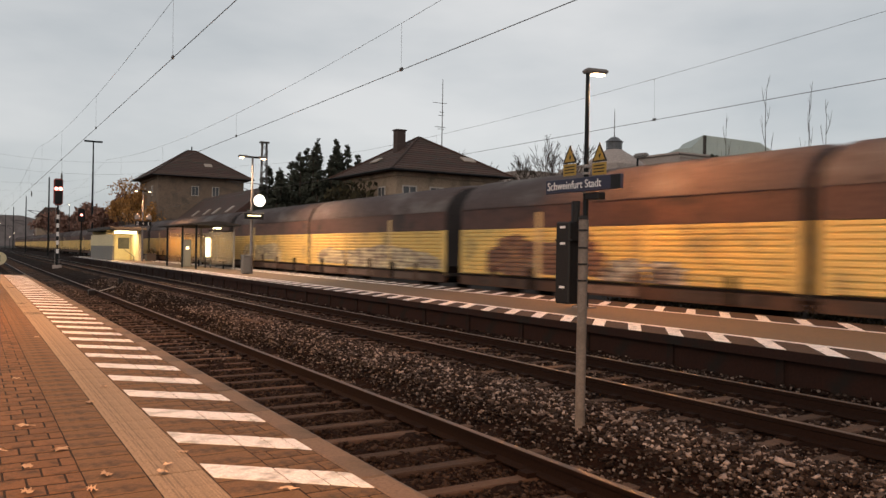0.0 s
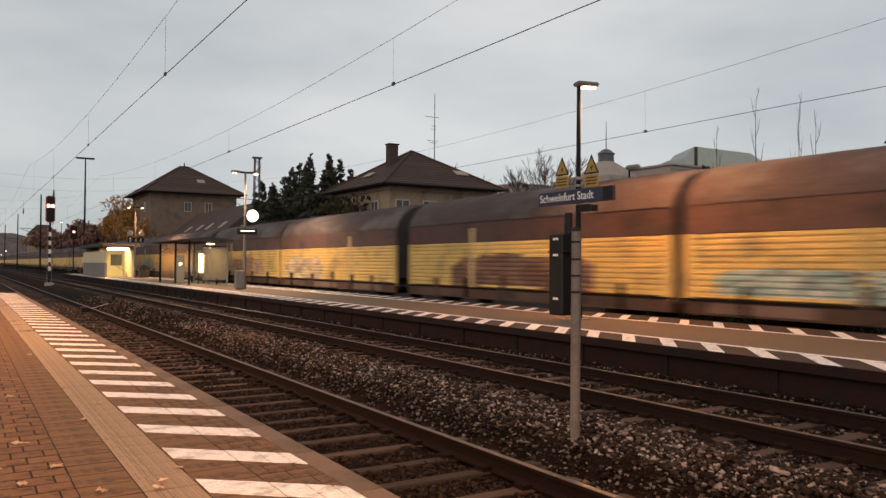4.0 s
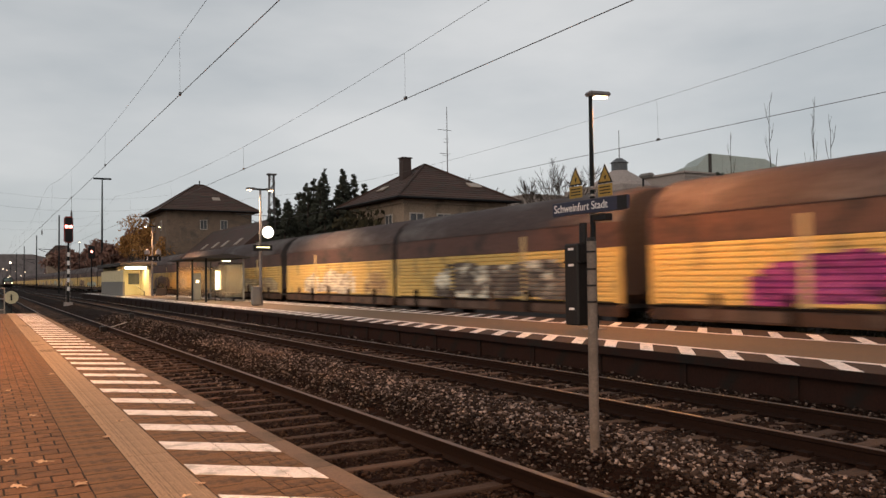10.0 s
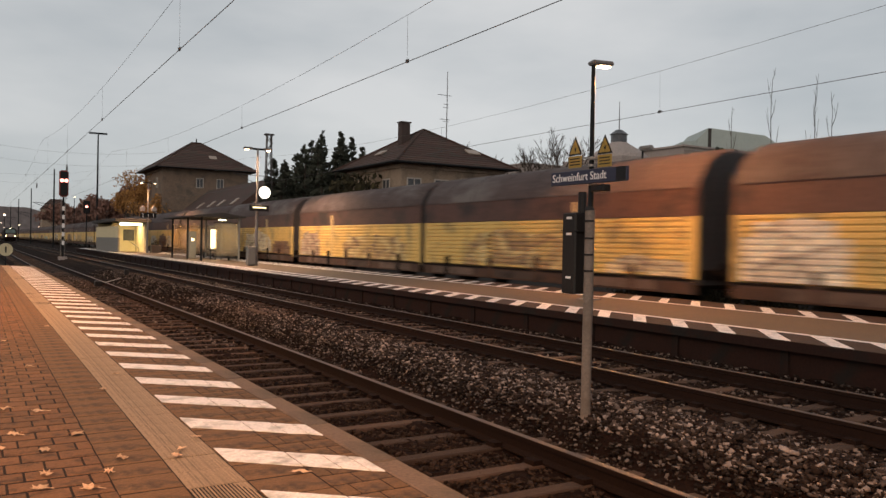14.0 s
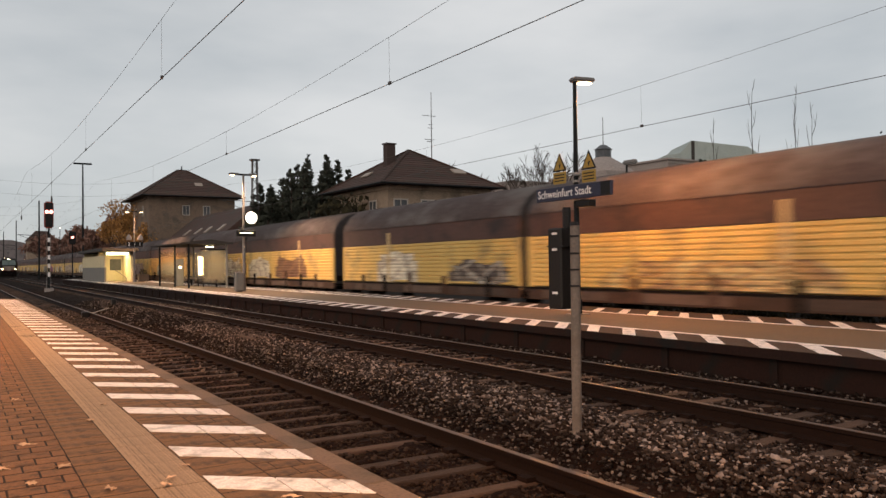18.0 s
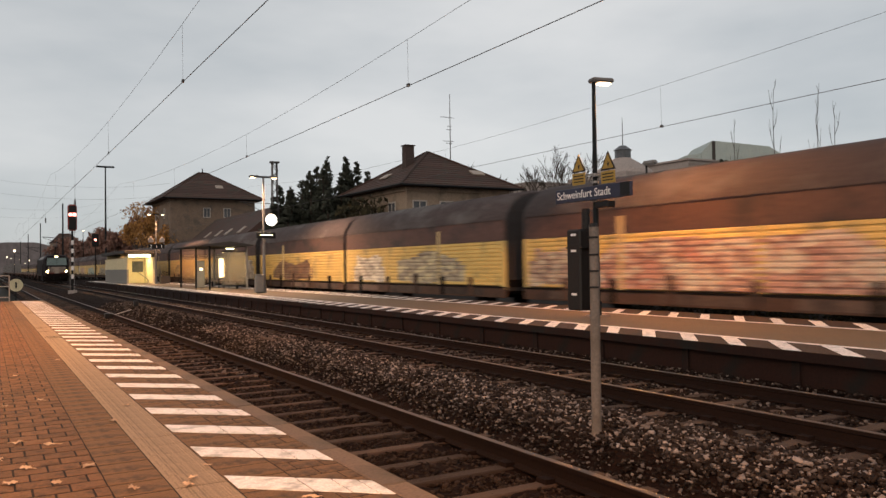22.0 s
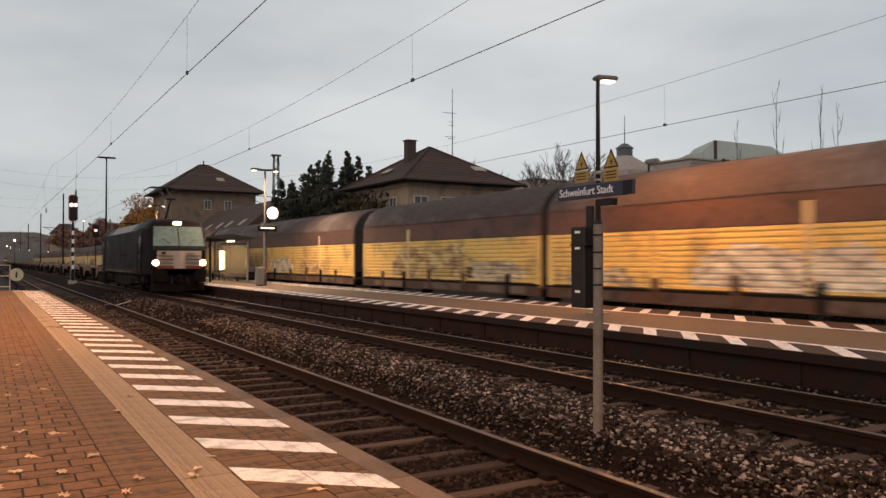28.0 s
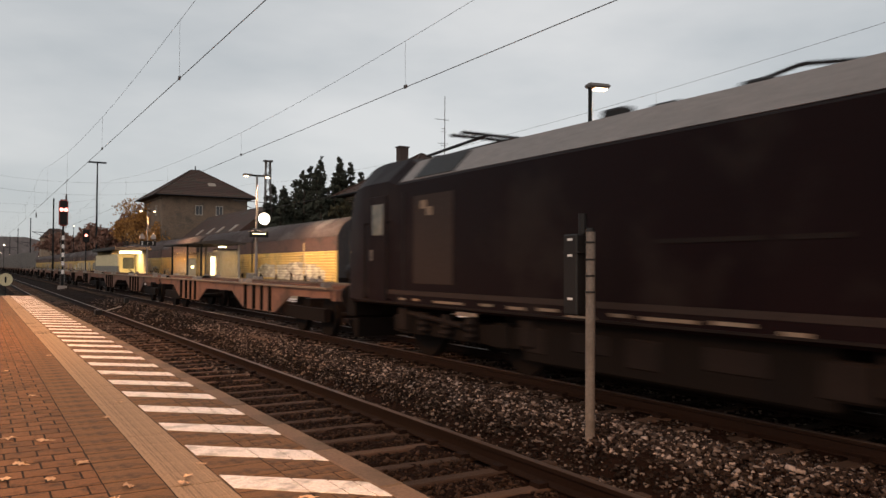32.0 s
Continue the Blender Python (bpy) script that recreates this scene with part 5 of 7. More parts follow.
tree("ivy_tree", "small leafy tree against the house wall", 33.0, 44.5, 7.5, 161, "leaf_g", 4, 22, 0.18, 0.1)
tree("ivy_tree", "leafy tree against the house wall", 22.0, 50.0, 8.0, 162, "leaf_g", 4, 30, 0.2, 0.1)


def green_hall():
    g = thing("green_roofed_hall", "hall with a pale green sheet metal gabled roof", "building", pose(112.8, 100, 0, 0, 0, -30.6))
    part("wall", boxes((0, 14.5, 0.05, 12, -1.05, 19.2), (-5, 0, 0.3, 10, -1.05, 18.9)), M["concrete"], g)
    part("roof", prism_of([(0, 19.2), (0, 21.2), (2, 23.3), (12.3, 22.1), (14.5, 20.7), (14.5, 19.2)], "y", 0, 12.2), M["copper"], g, "pale green sheet roof")
    part("edge_strip", boxes((1.9, 2.5, -0.06, -0.003, 19.2, 23.2)), M["darkroof"], g)
    for u in (4.5, 6.5, 8.5, 10.5):
        part("roof_seam", boxes((u, u + 0.08, -0.05, -0.003, 19.2, 23.2 - 0.117 * u)), M["copper"], g)
    part("low_roof", prism_of([(-5, 18.9), (-5, 19.1), (-3, 20.6), (-0.01, 21.0), (-0.01, 18.9)], "y", 0.2, 10.2), M["copper"], g, "lower green roof")
    d = thing("domed_tower", "pale domed roof with a lantern and a thin spire", "building")
    x, y = 62.0, 66.2
    part("wall", boxes((58, 66, 61.5, 71, -1.05, 10.9)), M["concrete"], d)
    part("dome", lathe(bmesh.new(), [(3.6, 10.9), (3.2, 11.5), (2.2, 12.2), (1.2, 12.8), (0.9, 13.0)], 16, "z", (x, y, 0)), M["concrete"], d, "pale dome")
    part("lantern", lathe(bmesh.new(), [(0.9, 13.0), (0.9, 13.8), (1.05, 13.9), (0.4, 14.4)], 10, "z", (x, y, 0)), M["window"], d, "dark glazed lantern")
    part("spire", tubes([((x, y, 14.3), (x, y, 17.6), 0.06, 0.03)], 6), M["wire"], d)
    o = thing("flat_block", "pale flat-roofed block behind the trees", "building")
    part("wall", boxes((46, 56, 62, 70, -1.05, 9.2)), M["concrete"], o)
    part("roof", boxes((45.9, 56.1, 61.9, 70.1, 9.2, 9.32)), M["concrete"], o)
    l = thing("street_lamp", "slim street lamp behind the railway", "street lamp")
    part("pole", tubes([((24.0, 24.2, -1.05), (24.0, 24.2, 5.3), 0.06, 0.04)]), M["pole"], l)
    part("lantern", bevelled(boxes((23.75, 24.05, 23.55, 24.25, 5.3, 5.48)), 0.06, 2), M["steel"], l)


green_hall()


def office():
    o = thing("office_building", "long brownish concrete office building with rows of narrow windows", "building")
    x0, x1, y0 = 82.0, 119.5, 75.0
    part("wall", boxes((x0, x1, y0, y0 + 14, -1.05, 15.0), (x1, x1 + 5, y0 + 1.5, y0 + 14, -1.05, 14.9)), M["concrete"], o)
    part("roof", boxes((x0 - 0.3, x1 + 0.3, y0 - 0.3, y0 + 14.3, 15.0, 15.25)), M["concrete"], o)
    for z in (14.6, 11.75):
        part("string_course", boxes((x0, x1, y0 - 0.12, y0 - 0.002, z, z + 0.18)), M["frame"], o)
    for z in (12.5, 9.4):
        for i in range(38):
            window_part(o, 83.5 + i * 0.94, y0, z, 0.62, 1.8, "y", -1)
    b = thing("brick_house", "brown brick house with a lit lamp beside it", "building")
    part("wall", boxes((48, 58, 19.0, 29.5, -1.05, 6.0)), M["sandstone"], b)
    part("roof", hip_roof(48, 58, 19.0, 29.5, 6.0, 7.2, 0.4, 2.0), M["tile"], b)
    for i in range(5):
        window_part(b, 48, 20.5 + i * 1.9, 3.4, 1.1, 1.5, "x", -1)
    for x, y, z in ((24.9, 20.0, 3.72), (45.0, 24.7, 4.6)):
        l = thing("street_lamp", "lit street lamp behind the thicket", "street lamp")
        part("pole", tubes([((x, y, -0.06), (x, y, z), 0.05, 0.035)], 8), M["pole"], l)
        part("lantern", bevelled(boxes((x - 0.06, x + 0.06, y - 0.07, y + 0.07, z, z + 0.06)), 0.015), M["lampglow"], l, "glowing lantern")
    st = tagged(new("street", mesh_of("street", prism_of([(21.9, -1.05), (23.4, -0.06), (64, -0.06), (64, -1.05)], "y", -40, 60), M["street"])), "dark asphalt street behind the thicket", "street", kind="structure")
    v = thing("white_van", "white high-roofed van parked behind the shrubs", "van", pose(24.3, 16.6, -0.055, 0, 0, -55))
    prof = [(0, 0.35), (0, 1.05), (0.75, 1.3), (1.45, 2.1), (1.9, 2.65), (5.6, 2.7), (5.7, 0.4)]
    body = part("body", bevelled(prism_of(prof, "x", -1.0, 1.0), 0.07, 2), M["vanwhite"], v)
    part("windscreen", prism_of([(0.74, 1.335), (1.4, 2.09), (1.36, 2.11), (0.7, 1.35)], "x", -0.85, 0.85), M["window"], v)
    part("grille", boxes((-0.5, 0.5, -0.03, -0.002, 0.6, 0.85)), M["black"], v)
    part("bumper", bevelled(boxes((-0.95, 0.95, -0.1, 0.1, 0.32, 0.55)), 0.03), M["black"], v)
    for s in (-1, 1):
        part("headlamp", bevelled(boxes((s * 0.75 - 0.17, s * 0.75 + 0.17, -0.04, 0.05, 0.72, 0.98)), 0.03), M["frame"], v)
        part("side_window", boxes((s * 1.0 - 0.01, s * 1.0 + 0.01, 1.2, 2.1, 1.4, 1.95)), M["window"], v)
        part("mirror", bevelled(boxes((s * 1.15 - 0.1, s * 1.15 + 0.1, 1.1, 1.2, 1.3, 1.6)), 0.03), M["black"], v)
        for yy in (1.0, 4.6):
            wh = part("wheel", lathe(bmesh.new(), [(0.2, -0.11), (0.34, -0.1), (0.34, 0.1), (0.2, 0.11)], 16, "x", (s * 0.88, yy, 0.34)), M["black"], v)
            part("rim", lathe(bmesh.new(), [(0.19, -0.115), (0.19, 0.115)], 12, "x", (s * 0.88, yy, 0.34)), M["steel"], wh)


office()


def distance():
    """Low wooded hills, far houses and town lights down the line."""
    rng = random.Random(5)
    bm = bmesh.new()
    ridge = []
    for i in range(121):
        a = radians(-50 + i * 1.6)
        r = 900
        h = 24 + 13 * noise.noise((i * 0.11, 0, 0)) + 6 * noise.noise((i * 0.6, 2, 0))
        ridge.append((r * math.sin(a), r * math.cos(a), max(4, h)))
    for p, q in zip(ridge, ridge[1:]):
        quad(bm, (p[0], p[1], -2), (q[0], q[1], -2), q, p)
    ob = tagged(new("backdrop_hills", mesh_of("backdrop_hills", bm, M["hill"])), "low wooded hills on the horizon, paled by painted haze", "hills", kind="structure")
    for i in range(12):
        x, y, h = rng.uniform(20, 75), rng.uniform(260, 420), rng.uniform(6, 12)
        b = thing("far_house", "distant house with a dull red roof", "house", group="far houses")
        part("wall", boxes((x, x + 10, y, y + 9, -1.05, h)), M["plaster"], b)
        part("roof", hip_roof(x, x + 10, y, y + 9, h, h + 4, 0.5, 2), M["tile"], b)
        for k in range(3):
            window_part(b, x + 2 + 3 * k, y, h - 2.5, 1.2, 1.4, "y", -1)
    for i in range(34):
        x, y, z = rng.uniform(-12, 34), rng.uniform(190, 520), rng.uniform(4, 11)
        l = thing("far_lamp", "distant lit street lamp", "street lamp", group="far lamps")
        part("pole", tubes([((x, y, -1.05), (x, y, z), 0.07)], 5), M["pole"], l)
        bm = bmesh.new()
        bmesh.ops.create_icosphere(bm, subdivisions=1, radius=rng.uniform(0.12, 0.28), matrix=Matrix.Translation((x, y, z)))
        part("light", bm, M["citylight"], l, "glowing warm light")
    for i in range(14):
        tree("dark_tree", "dark half-bare tree beside the line", -6 - rng.uniform(0, 10), 70 + i * 22, 8 + rng.uniform(0, 4), 200 + i, "leaf_far", 4, 22, 0.42, 0.2, group="far trees")


distance()

# platform lamps over the near platform, out of view behind and along it
for yy, watts, blend in ((-2.5, 2300, 0.5), (16.0, 1900, 0.45), (30.0, 1900, 0.45)):
    double_lamp(-2.6, yy, 5.6, watts, (1.0, 0.46, 0.155), blend, 152)


# ---------------------------------------------------------------- trains
def clean_sections(bm, sections, cap=True):
    """Lofts closed rings of equal length."""
    rings = [[bm.verts.new(p) for p in s] for s in sections]
    n = len(rings[0])
    for a, b in zip(rings, rings[1:]):
        for i in range(n):
            j = (i + 1) % n
            bm.faces.new((a[i], a[j], b[j], b[i]))
    if cap:
        bm.faces.new(rings[0][::-1])
        bm.faces.new(rings[-1])
    return bm


def wheel_mesh(r=0.46):
    bm = lathe(bmesh.new(), [(r - 0.1, -0.75 - 0.06), (r, -0.75 - 0.06), (r, -0.75 + 0.05), (r + 0.028, -0.75 + 0.055), (r + 0.028, -0.75 + 0.075), (0.09, -0.75 + 0.06), (0.08, 0.75 - 0.06), (r + 0.028, 0.75 - 0.075), (r + 0.028, 0.75 - 0.055), (r, 0.75 - 0.05), (r, 0.75 + 0.06), (r - 0.1, 0.75 + 0.06)], 20, "x")
    return mesh_of("wheelset", bm, M["under"])


WHEEL = wheel_mesh()
PITCH, BODY_Z = 14.42, 0.386      # wagon origin lies on the rail head


def rib_outline(z0, z1, count, x, depth):
    """Corrugated side profile: (x, z) pairs from bottom to top."""
    pts, step = [], (z1 - z0) / count
    for i in range(count):
        z = z0 + i * step
        pts += [(x, z + 0.02), (x - depth, z + 0.045), (x - depth, z + step - 0.03), (x, z + step - 0.005)]
    return pts


def car_wagon():
    """One half of a closed double-unit car transporter; y = 0 at its middle, its narrow joint towards +y."""
    w = thing("car_transport_wagon", "closed car transport wagon with ribbed yellow sides and a brown roof", "railway wagon", group="car transport wagons")
    y0, y1 = -PITCH / 2 + 0.55, PITCH / 2 - 0.2
    hw = 1.45
    z_s, z_y, z_r = 0.48, 0.87, 2.44          # sill foot, yellow foot, yellow top above the rail
    part("underframe", boxes((-1.2, 1.2, y0 + 0.1, y1 - 0.1, 0.62, z_y), (-0.25, 0.25, y0 - 0.45, y1 + 0.15, 0.75, 1.05)), M["under"], w)
    for s in (-1, 1):
        side = "sill"
        part(side, bevelled(boxes((s * hw - 0.05, s * hw + 0.05, y0, y1, z_s, z_y)), 0.01), M["sill"], w, "grimy brown lower sill")
        # rail coloured near-black to draw the shadow line between yellow side and sill
        part("side_rail", bevelled(boxes((s * (hw + 0.05) - 0.02, s * (hw + 0.05) + 0.02, y0 + 0.05, y1 - 0.05, z_y - 0.06, z_y)), 0.006), M["under"], w, "side rail painted near-black as a shadow line")
        n = 3
        step = (y1 - y0) / n
        for i in range(n):
            a, b = y0 + i * step + 0.13, y0 + (i + 1) * step - 0.13
            prof = rib_outline(z_y, z_r, 11, -hw + 0.0, 0.035)
            prof = [(-s * px, pz) for px, pz in prof]
            inner = [(s * (hw - 0.06), z_r), (s * (hw - 0.06), z_y)]
            part("ribbed_panel", prism_of(prof + inner, "y", a, b), M["yellow"], w)
        for i in range(n + 1):
            c = min(max(y0 + i * step, y0 + 0.13), y1 - 0.13)
            top = z_r + (0.5 if i == 1 else 0.0)
            wide = 0.1 if i == 1 else 0.13
            part("post", bevelled(boxes((s * hw - 0.04, s * hw + (0.046 if i == 1 else 0.034), c - wide, c + wide, z_y - 0.12, top)), 0.01), M["postpale" if i == 1 else "yellow"], w)
        for u in (0.16, 0.31, 0.47, 0.66, 0.87):
            c = y0 + (y1 - y0) * u
            part("stake", bevelled(boxes((s * (hw + 0.06) - 0.04, s * (hw + 0.06) + 0.04, c - 0.11, c + 0.11, z_s + 0.03, z_y + (0.3 if u != 0.47 else 0.42))), 0.012), M["under" if u in (0.31, 0.87) else "sill"], w, "dirty bracket on the sill")
        for u in (0.2, 0.54, 0.84):
            c = y0 + (y1 - y0) * u
            part("sill_panel", boxes((s * (hw + 0.05) - 0.006, s * (hw + 0.05) + 0.006, c - 1.4, c + 1.4, z_s + 0.06, z_s + 0.3)), M["sillpale"], w, "faded pale sill panel")
    z_b = 3.15                                # eave of the arched roof
    for s in (-1, 1):
        part("upper_wall", bevelled(boxes((s * hw - 0.03, s * hw + 0.018, y0 + 0.02, y1 - 0.02, z_r + 0.003, z_b)), 0.006), M["band"], w, "red-brown upper side wall")
    prof = [(-hw - 0.05, z_b), (-hw - 0.05, z_b + 0.05), (-hw + 0.04, 3.45), (-1.2, 3.8), (-0.85, 4.05), (-0.45, 4.18), (0, 4.22), (0.45, 4.18), (0.85, 4.05), (1.2, 3.8), (hw - 0.04, 3.45), (hw + 0.05, z_b + 0.05), (hw + 0.05, z_b)]
    roof = part("roof", clean_sections(bmesh.new(), [[(x * k, y, z_b + (z - z_b) * k2) for x, z in prof] for y, k, k2 in ((y0, 0.97, 0.93), (y0 + 0.14, 1, 1), (y1 - 0.14, 1, 1), (y1, 0.97, 0.93))]), M["roofbrown"], w, "arched brown-grey sheet roof", smooth=True)
    for i in range(1, 8):
        y = y0 + (y1 - y0) * i / 8
        rim = [[(x * 1.004, yy, z_b + (z - z_b) * 1.012) for x, z in prof] for yy in (y - 0.025, y + 0.025)]
        part("roof_seam", clean_sections(bmesh.new(), rim), M["roofbrown"], roof)
    arch = [(-1.42, 0.72), (-1.44, z_b), (-1.38, 3.4), (-1.14, 3.72), (-0.8, 3.95), (-0.42, 4.07), (0, 4.1), (0.42, 4.07), (0.8, 3.95), (1.14, 3.72), (1.38, 3.4), (1.44, z_b), (1.42, 0.72)]
    for y, d in ((y0, -1), (y1, 1)):
        wall = part("end_wall", prism_of(arch, "y", *sorted((y + d * 0.004, y + d * 0.06))), M["endgrey"], w, "dark grey end wall")
        for x in (-1.05, -0.35, 0.35, 1.05):
            part("end_rib", boxes((x - 0.05, x + 0.05, *sorted((y + d * 0.06, y + d * 0.1)), 0.8, 3.6)), M["endgrey"], wall)
        part("end_sill", boxes((-1.4, 1.4, *sorted((y + d * 0.06, y + d * 0.12)), 0.85, 1.1)), M["under"], wall)
    part("joint_bellows", boxes((-1.15, 1.15, y1 + 0.07, PITCH / 2, 1.0, 3.5)), M["under"], w)
    for y in (y0 + 2.2, y1 - 2.2):
        part("wheelset", WHEEL, None, w, at=pose(0, y, 0.46))
        for s in (-1, 1):
            part("axle_box", boxes((s * 1.0 - 0.12, s * 1.0 + 0.12, y - 0.25, y + 0.25, 0.3, 0.62)), M["under"], w)
    for s in (-0.87, 0.87):
        part("buffer", lathe(bmesh.new(), [(0.09, y0 - 0.1), (0.09, y0 - 0.42), (0.24, y0 - 0.46), (0.24, y0 - 0.5)], 14, "y", (s, 0, 1.05)), M["under"], w)
    return w


def graffiti_material(name, fill, second, edge, pale, scale=1.6):
    m, n, l, b = nodes_of(name)
    co = n.new("ShaderNodeTexCoord")
    mp = n.new("ShaderNodeMapping")
    mp.inputs["Scale"].default_value = (0.2, 0.6, 1.05)
    info = n.new("ShaderNodeObjectInfo")
    add = n.new("ShaderNodeVectorMath")
    add.operation = "MULTIPLY_ADD"
    cmb = n.new("ShaderNodeCombineXYZ")
    for s in ("X", "Y", "Z"):
        l.new(info.outputs["Random"], cmb.inputs[s])
    add.inputs[1].default_value = (40, 60, 50)
    l.new(co.outputs["Object"], mp.inputs["Vector"])
    l.new(cmb.outputs[0], add.inputs[0])
    l.new(mp.outputs[0], add.inputs[2])
    vec = add.outputs[0]
    warp = n.new("ShaderNodeTexNoise")
    warp.inputs["Scale"].default_value = 2.2
    l.new(vec, warp.inputs["Vector"])
    v2 = mix_node(n, l, 0.35, vec, warp.outputs["Color"], "ADD")
    vo = n.new("ShaderNodeTexVoronoi")
    vo.feature = "DISTANCE_TO_EDGE"
    vo.inputs["Scale"].default_value = scale
    l.new(v2, vo.inputs["Vector"])
    vc = n.new("ShaderNodeTexVoronoi")
    vc.inputs["Scale"].default_value = scale
    l.new(v2, vc.inputs["Vector"])
    body = mix_node(n, l, vc.outputs["Color"], fill, second)
    line = ramp_node(n, l, vo.outputs["Distance"], [(0.03, (0.7, 0.7, 0.7)), (0.1, (0, 0, 0))])
    body = mix_node(n, l, line, body, edge)
    hl = ramp_node(n, l, noise_node(n, l, v2, scale * 1.8, 2), [(0.5, (0, 0, 0)), (0.62, (1, 1, 1))])
    body = mix_node(n, l, hl, body, pale)
    l.new(body, b.inputs["Base Color"])
    b.inputs["Roughness"].default_value = 0.55
    return m


GRAFFITI = {
    "pink": graffiti_material("graffiti_pink", (0.42, 0.29, 0.2), (0.33, 0.2, 0.15), (0.14, 0.07, 0.05), (0.5, 0.4, 0.27), 1.7),
    "brown": graffiti_material("graffiti_brown", (0.15, 0.07, 0.04), (0.11, 0.05, 0.032), (0.26, 0.13, 0.06), (0.18, 0.1, 0.06), 1.1),
    "white": graffiti_material("graffiti_white", (0.6, 0.51, 0.40), (0.46, 0.38, 0.29), (0.17, 0.115, 0.09), (0.70, 0.62, 0.48), 1.7),
    "teal": graffiti_material("graffiti_teal", (0.23, 0.32, 0.28), (0.34, 0.38, 0.30), (0.11, 0.11, 0.10), (0.48, 0.46, 0.38)),
    "magenta": graffiti_material("graffiti_magenta", (0.3, 0.03, 0.17), (0.22, 0.02, 0.13), (0.1, 0.02, 0.06), (0.36, 0.06, 0.2)),
    "red": graffiti_material("graffiti_red", (0.43, 0.19, 0.13), (0.48, 0.3, 0.21), (0.18, 0.07, 0.05), (0.55, 0.42, 0.3), 1.7),
    "dark": graffiti_material("graffiti_dark", (0.06, 0.045, 0.04), (0.1, 0.07, 0.055), (0.5, 0.44, 0.36), (0.16, 0.12, 0.09)),
    "box": graffiti_material("graffiti_box", (0.07, 0.05, 0.04), (0.12, 0.08, 0.06), (0.2, 0.15, 0.11), (0.74, 0.66, 0.52), 0.8),
    "ochre": graffiti_material("graffiti_ochre", (0.46, 0.3, 0.1), (0.3, 0.17, 0.08), (0.16, 0.09, 0.055), (0.55, 0.4, 0.18), 1.3),
    "mixed": graffiti_material("graffiti_mixed", (0.45, 0.35, 0.22), (0.29, 0.22, 0.16), (0.14, 0.09, 0.065), (0.58, 0.46, 0.27), 1.7),
}


def graffiti(wagon, a, b, z0, z1, kind, seed=0, flip=1):
    """Sprayed paint that follows the ribs of a wagon's platform side, with a wavy outline; a and b run along the wagon."""
    rng = random.Random(seed)
    prof = rib_outline(0.87, 2.44, 11, -1.45, 0.035)
    n = max(6, int((b - a) / 0.3))
    bm = bmesh.new()
    ph, amp = rng.uniform(0, 6), rng.uniform(0.05, 0.25) * (z1 - z0)
    grid = []
    for i in range(n + 1):
        u = i / n
        y = a + (b - a) * u
        top = z1 - amp * (1 + math.sin(ph + u * rng.uniform(9, 11))) * 0.5 - (z1 - z0) * 0.5 * max(0, abs(u - 0.5) * 2 - 0.8) * 3
        low = z0 + amp * 0.4 * (1 + math.sin(ph * 2 + u * 7)) * 0.5
        grid.append([bm.verts.new((flip * (px - 0.005), flip * y, pz)) if low <= pz <= top else None for px, pz in prof])
    for g, h in zip(grid, grid[1:]):
        for k in range(len(prof) - 1):
            q = (g[k], h[k], h[k + 1], g[k + 1])
            if all(q):
                bm.faces.new(q)
    for v in [v for v in bm.verts if not v.link_faces]:
        bm.verts.remove(v)
    part("graffiti", bm, GRAFFITI[kind], wagon, "sprayed %s graffiti" % kind)


def train_y(t):
    """How far the yellow train has run by t seconds."""
    return ((4.9735e-05 * t - 0.0052158) * t + 0.0147916) * t * t + 22.49935 * t


def loco_y(t):
    """Where the locomotive's face stands at t seconds."""
    return 17.5 - 10.2 * (t - 30) + 0.225 * (t - 30) ** 2


def build_yellow_train():
    """Unit k reaches from joint k to joint k + 1; joints of even k are narrow."""
    first = car_wagon()
    wagons = {}
    for k in range(-24, 41):
        # joint k lies at 10.36 - PITCH * k at the start, so the middle of unit k lies half a pitch behind it
        y = 10.36 - PITCH * k - PITCH / 2
        turn = 0 if k % 2 == 0 else 180
        m = pose(C3, y, RAIL_3, 0, 0, turn)
        if k == -24:
            first.matrix_basis, w = m, first
        else:
            w = copy_thing(first, m)
        wagons[k] = (w, y, turn)
    return wagons


WAGONS = build_yellow_train()


def tag(k, a, b, z0, z1, kind):
    """Graffiti on unit k; a, b: metres from the unit's leading joint (nearer joint k)."""
    w, y, turn = WAGONS[k]
    # leading end is at +y in the world
    ya, yb = PITCH / 2 - b, PITCH / 2 - a
    # a turned wagon shows its other side to the platform
    ya, yb, z1 = max(ya - 0.15, -6.4), min(yb + 0.15, 6.4), min(z1 + 0.1, 2.38)
    graffiti(w, ya, yb, z0 - 0.03, z1, kind, k * 7 + int(a * 10), -1 if turn else 1)


tag(-3, 3, 10, 0.9, 1.9, "mixed")
tag(-2, 1.5, 13.5, 0.9, 1.8, "mixed")
tag(-1, 2.4, 8, 0.9, 2.2, "brown")
tag(-1, 8.1, 10.9, 0.9, 1.5, "dark")
tag(0, 4.1, 8.6, 0.9, 2.1, "pink")
tag(0, 10.2, 13.6, 0.9, 1.4, "dark")
tag(1, 1.3, 3.2, 0.9, 1.6, "pink")
tag(1, 3.8, 9.2, 0.9, 2.1, "teal")
tag(1, 9.6, 13.6, 0.9, 1.9, "mixed")
tag(2, 0.9, 7.5, 0.9, 1.7, "mixed")
tag(2, 7.9, 11.8, 0.9, 1.9, "white")
tag(3, 4.5, 11.5, 0.9, 2.0, "red")
tag(4, 1, 6, 0.9, 2.0, "mixed")
tag(5, 3.9, 11.2, 0.9, 2.0, "brown")
tag(6, 1.3, 13.5, 0.9, 1.7, "teal")
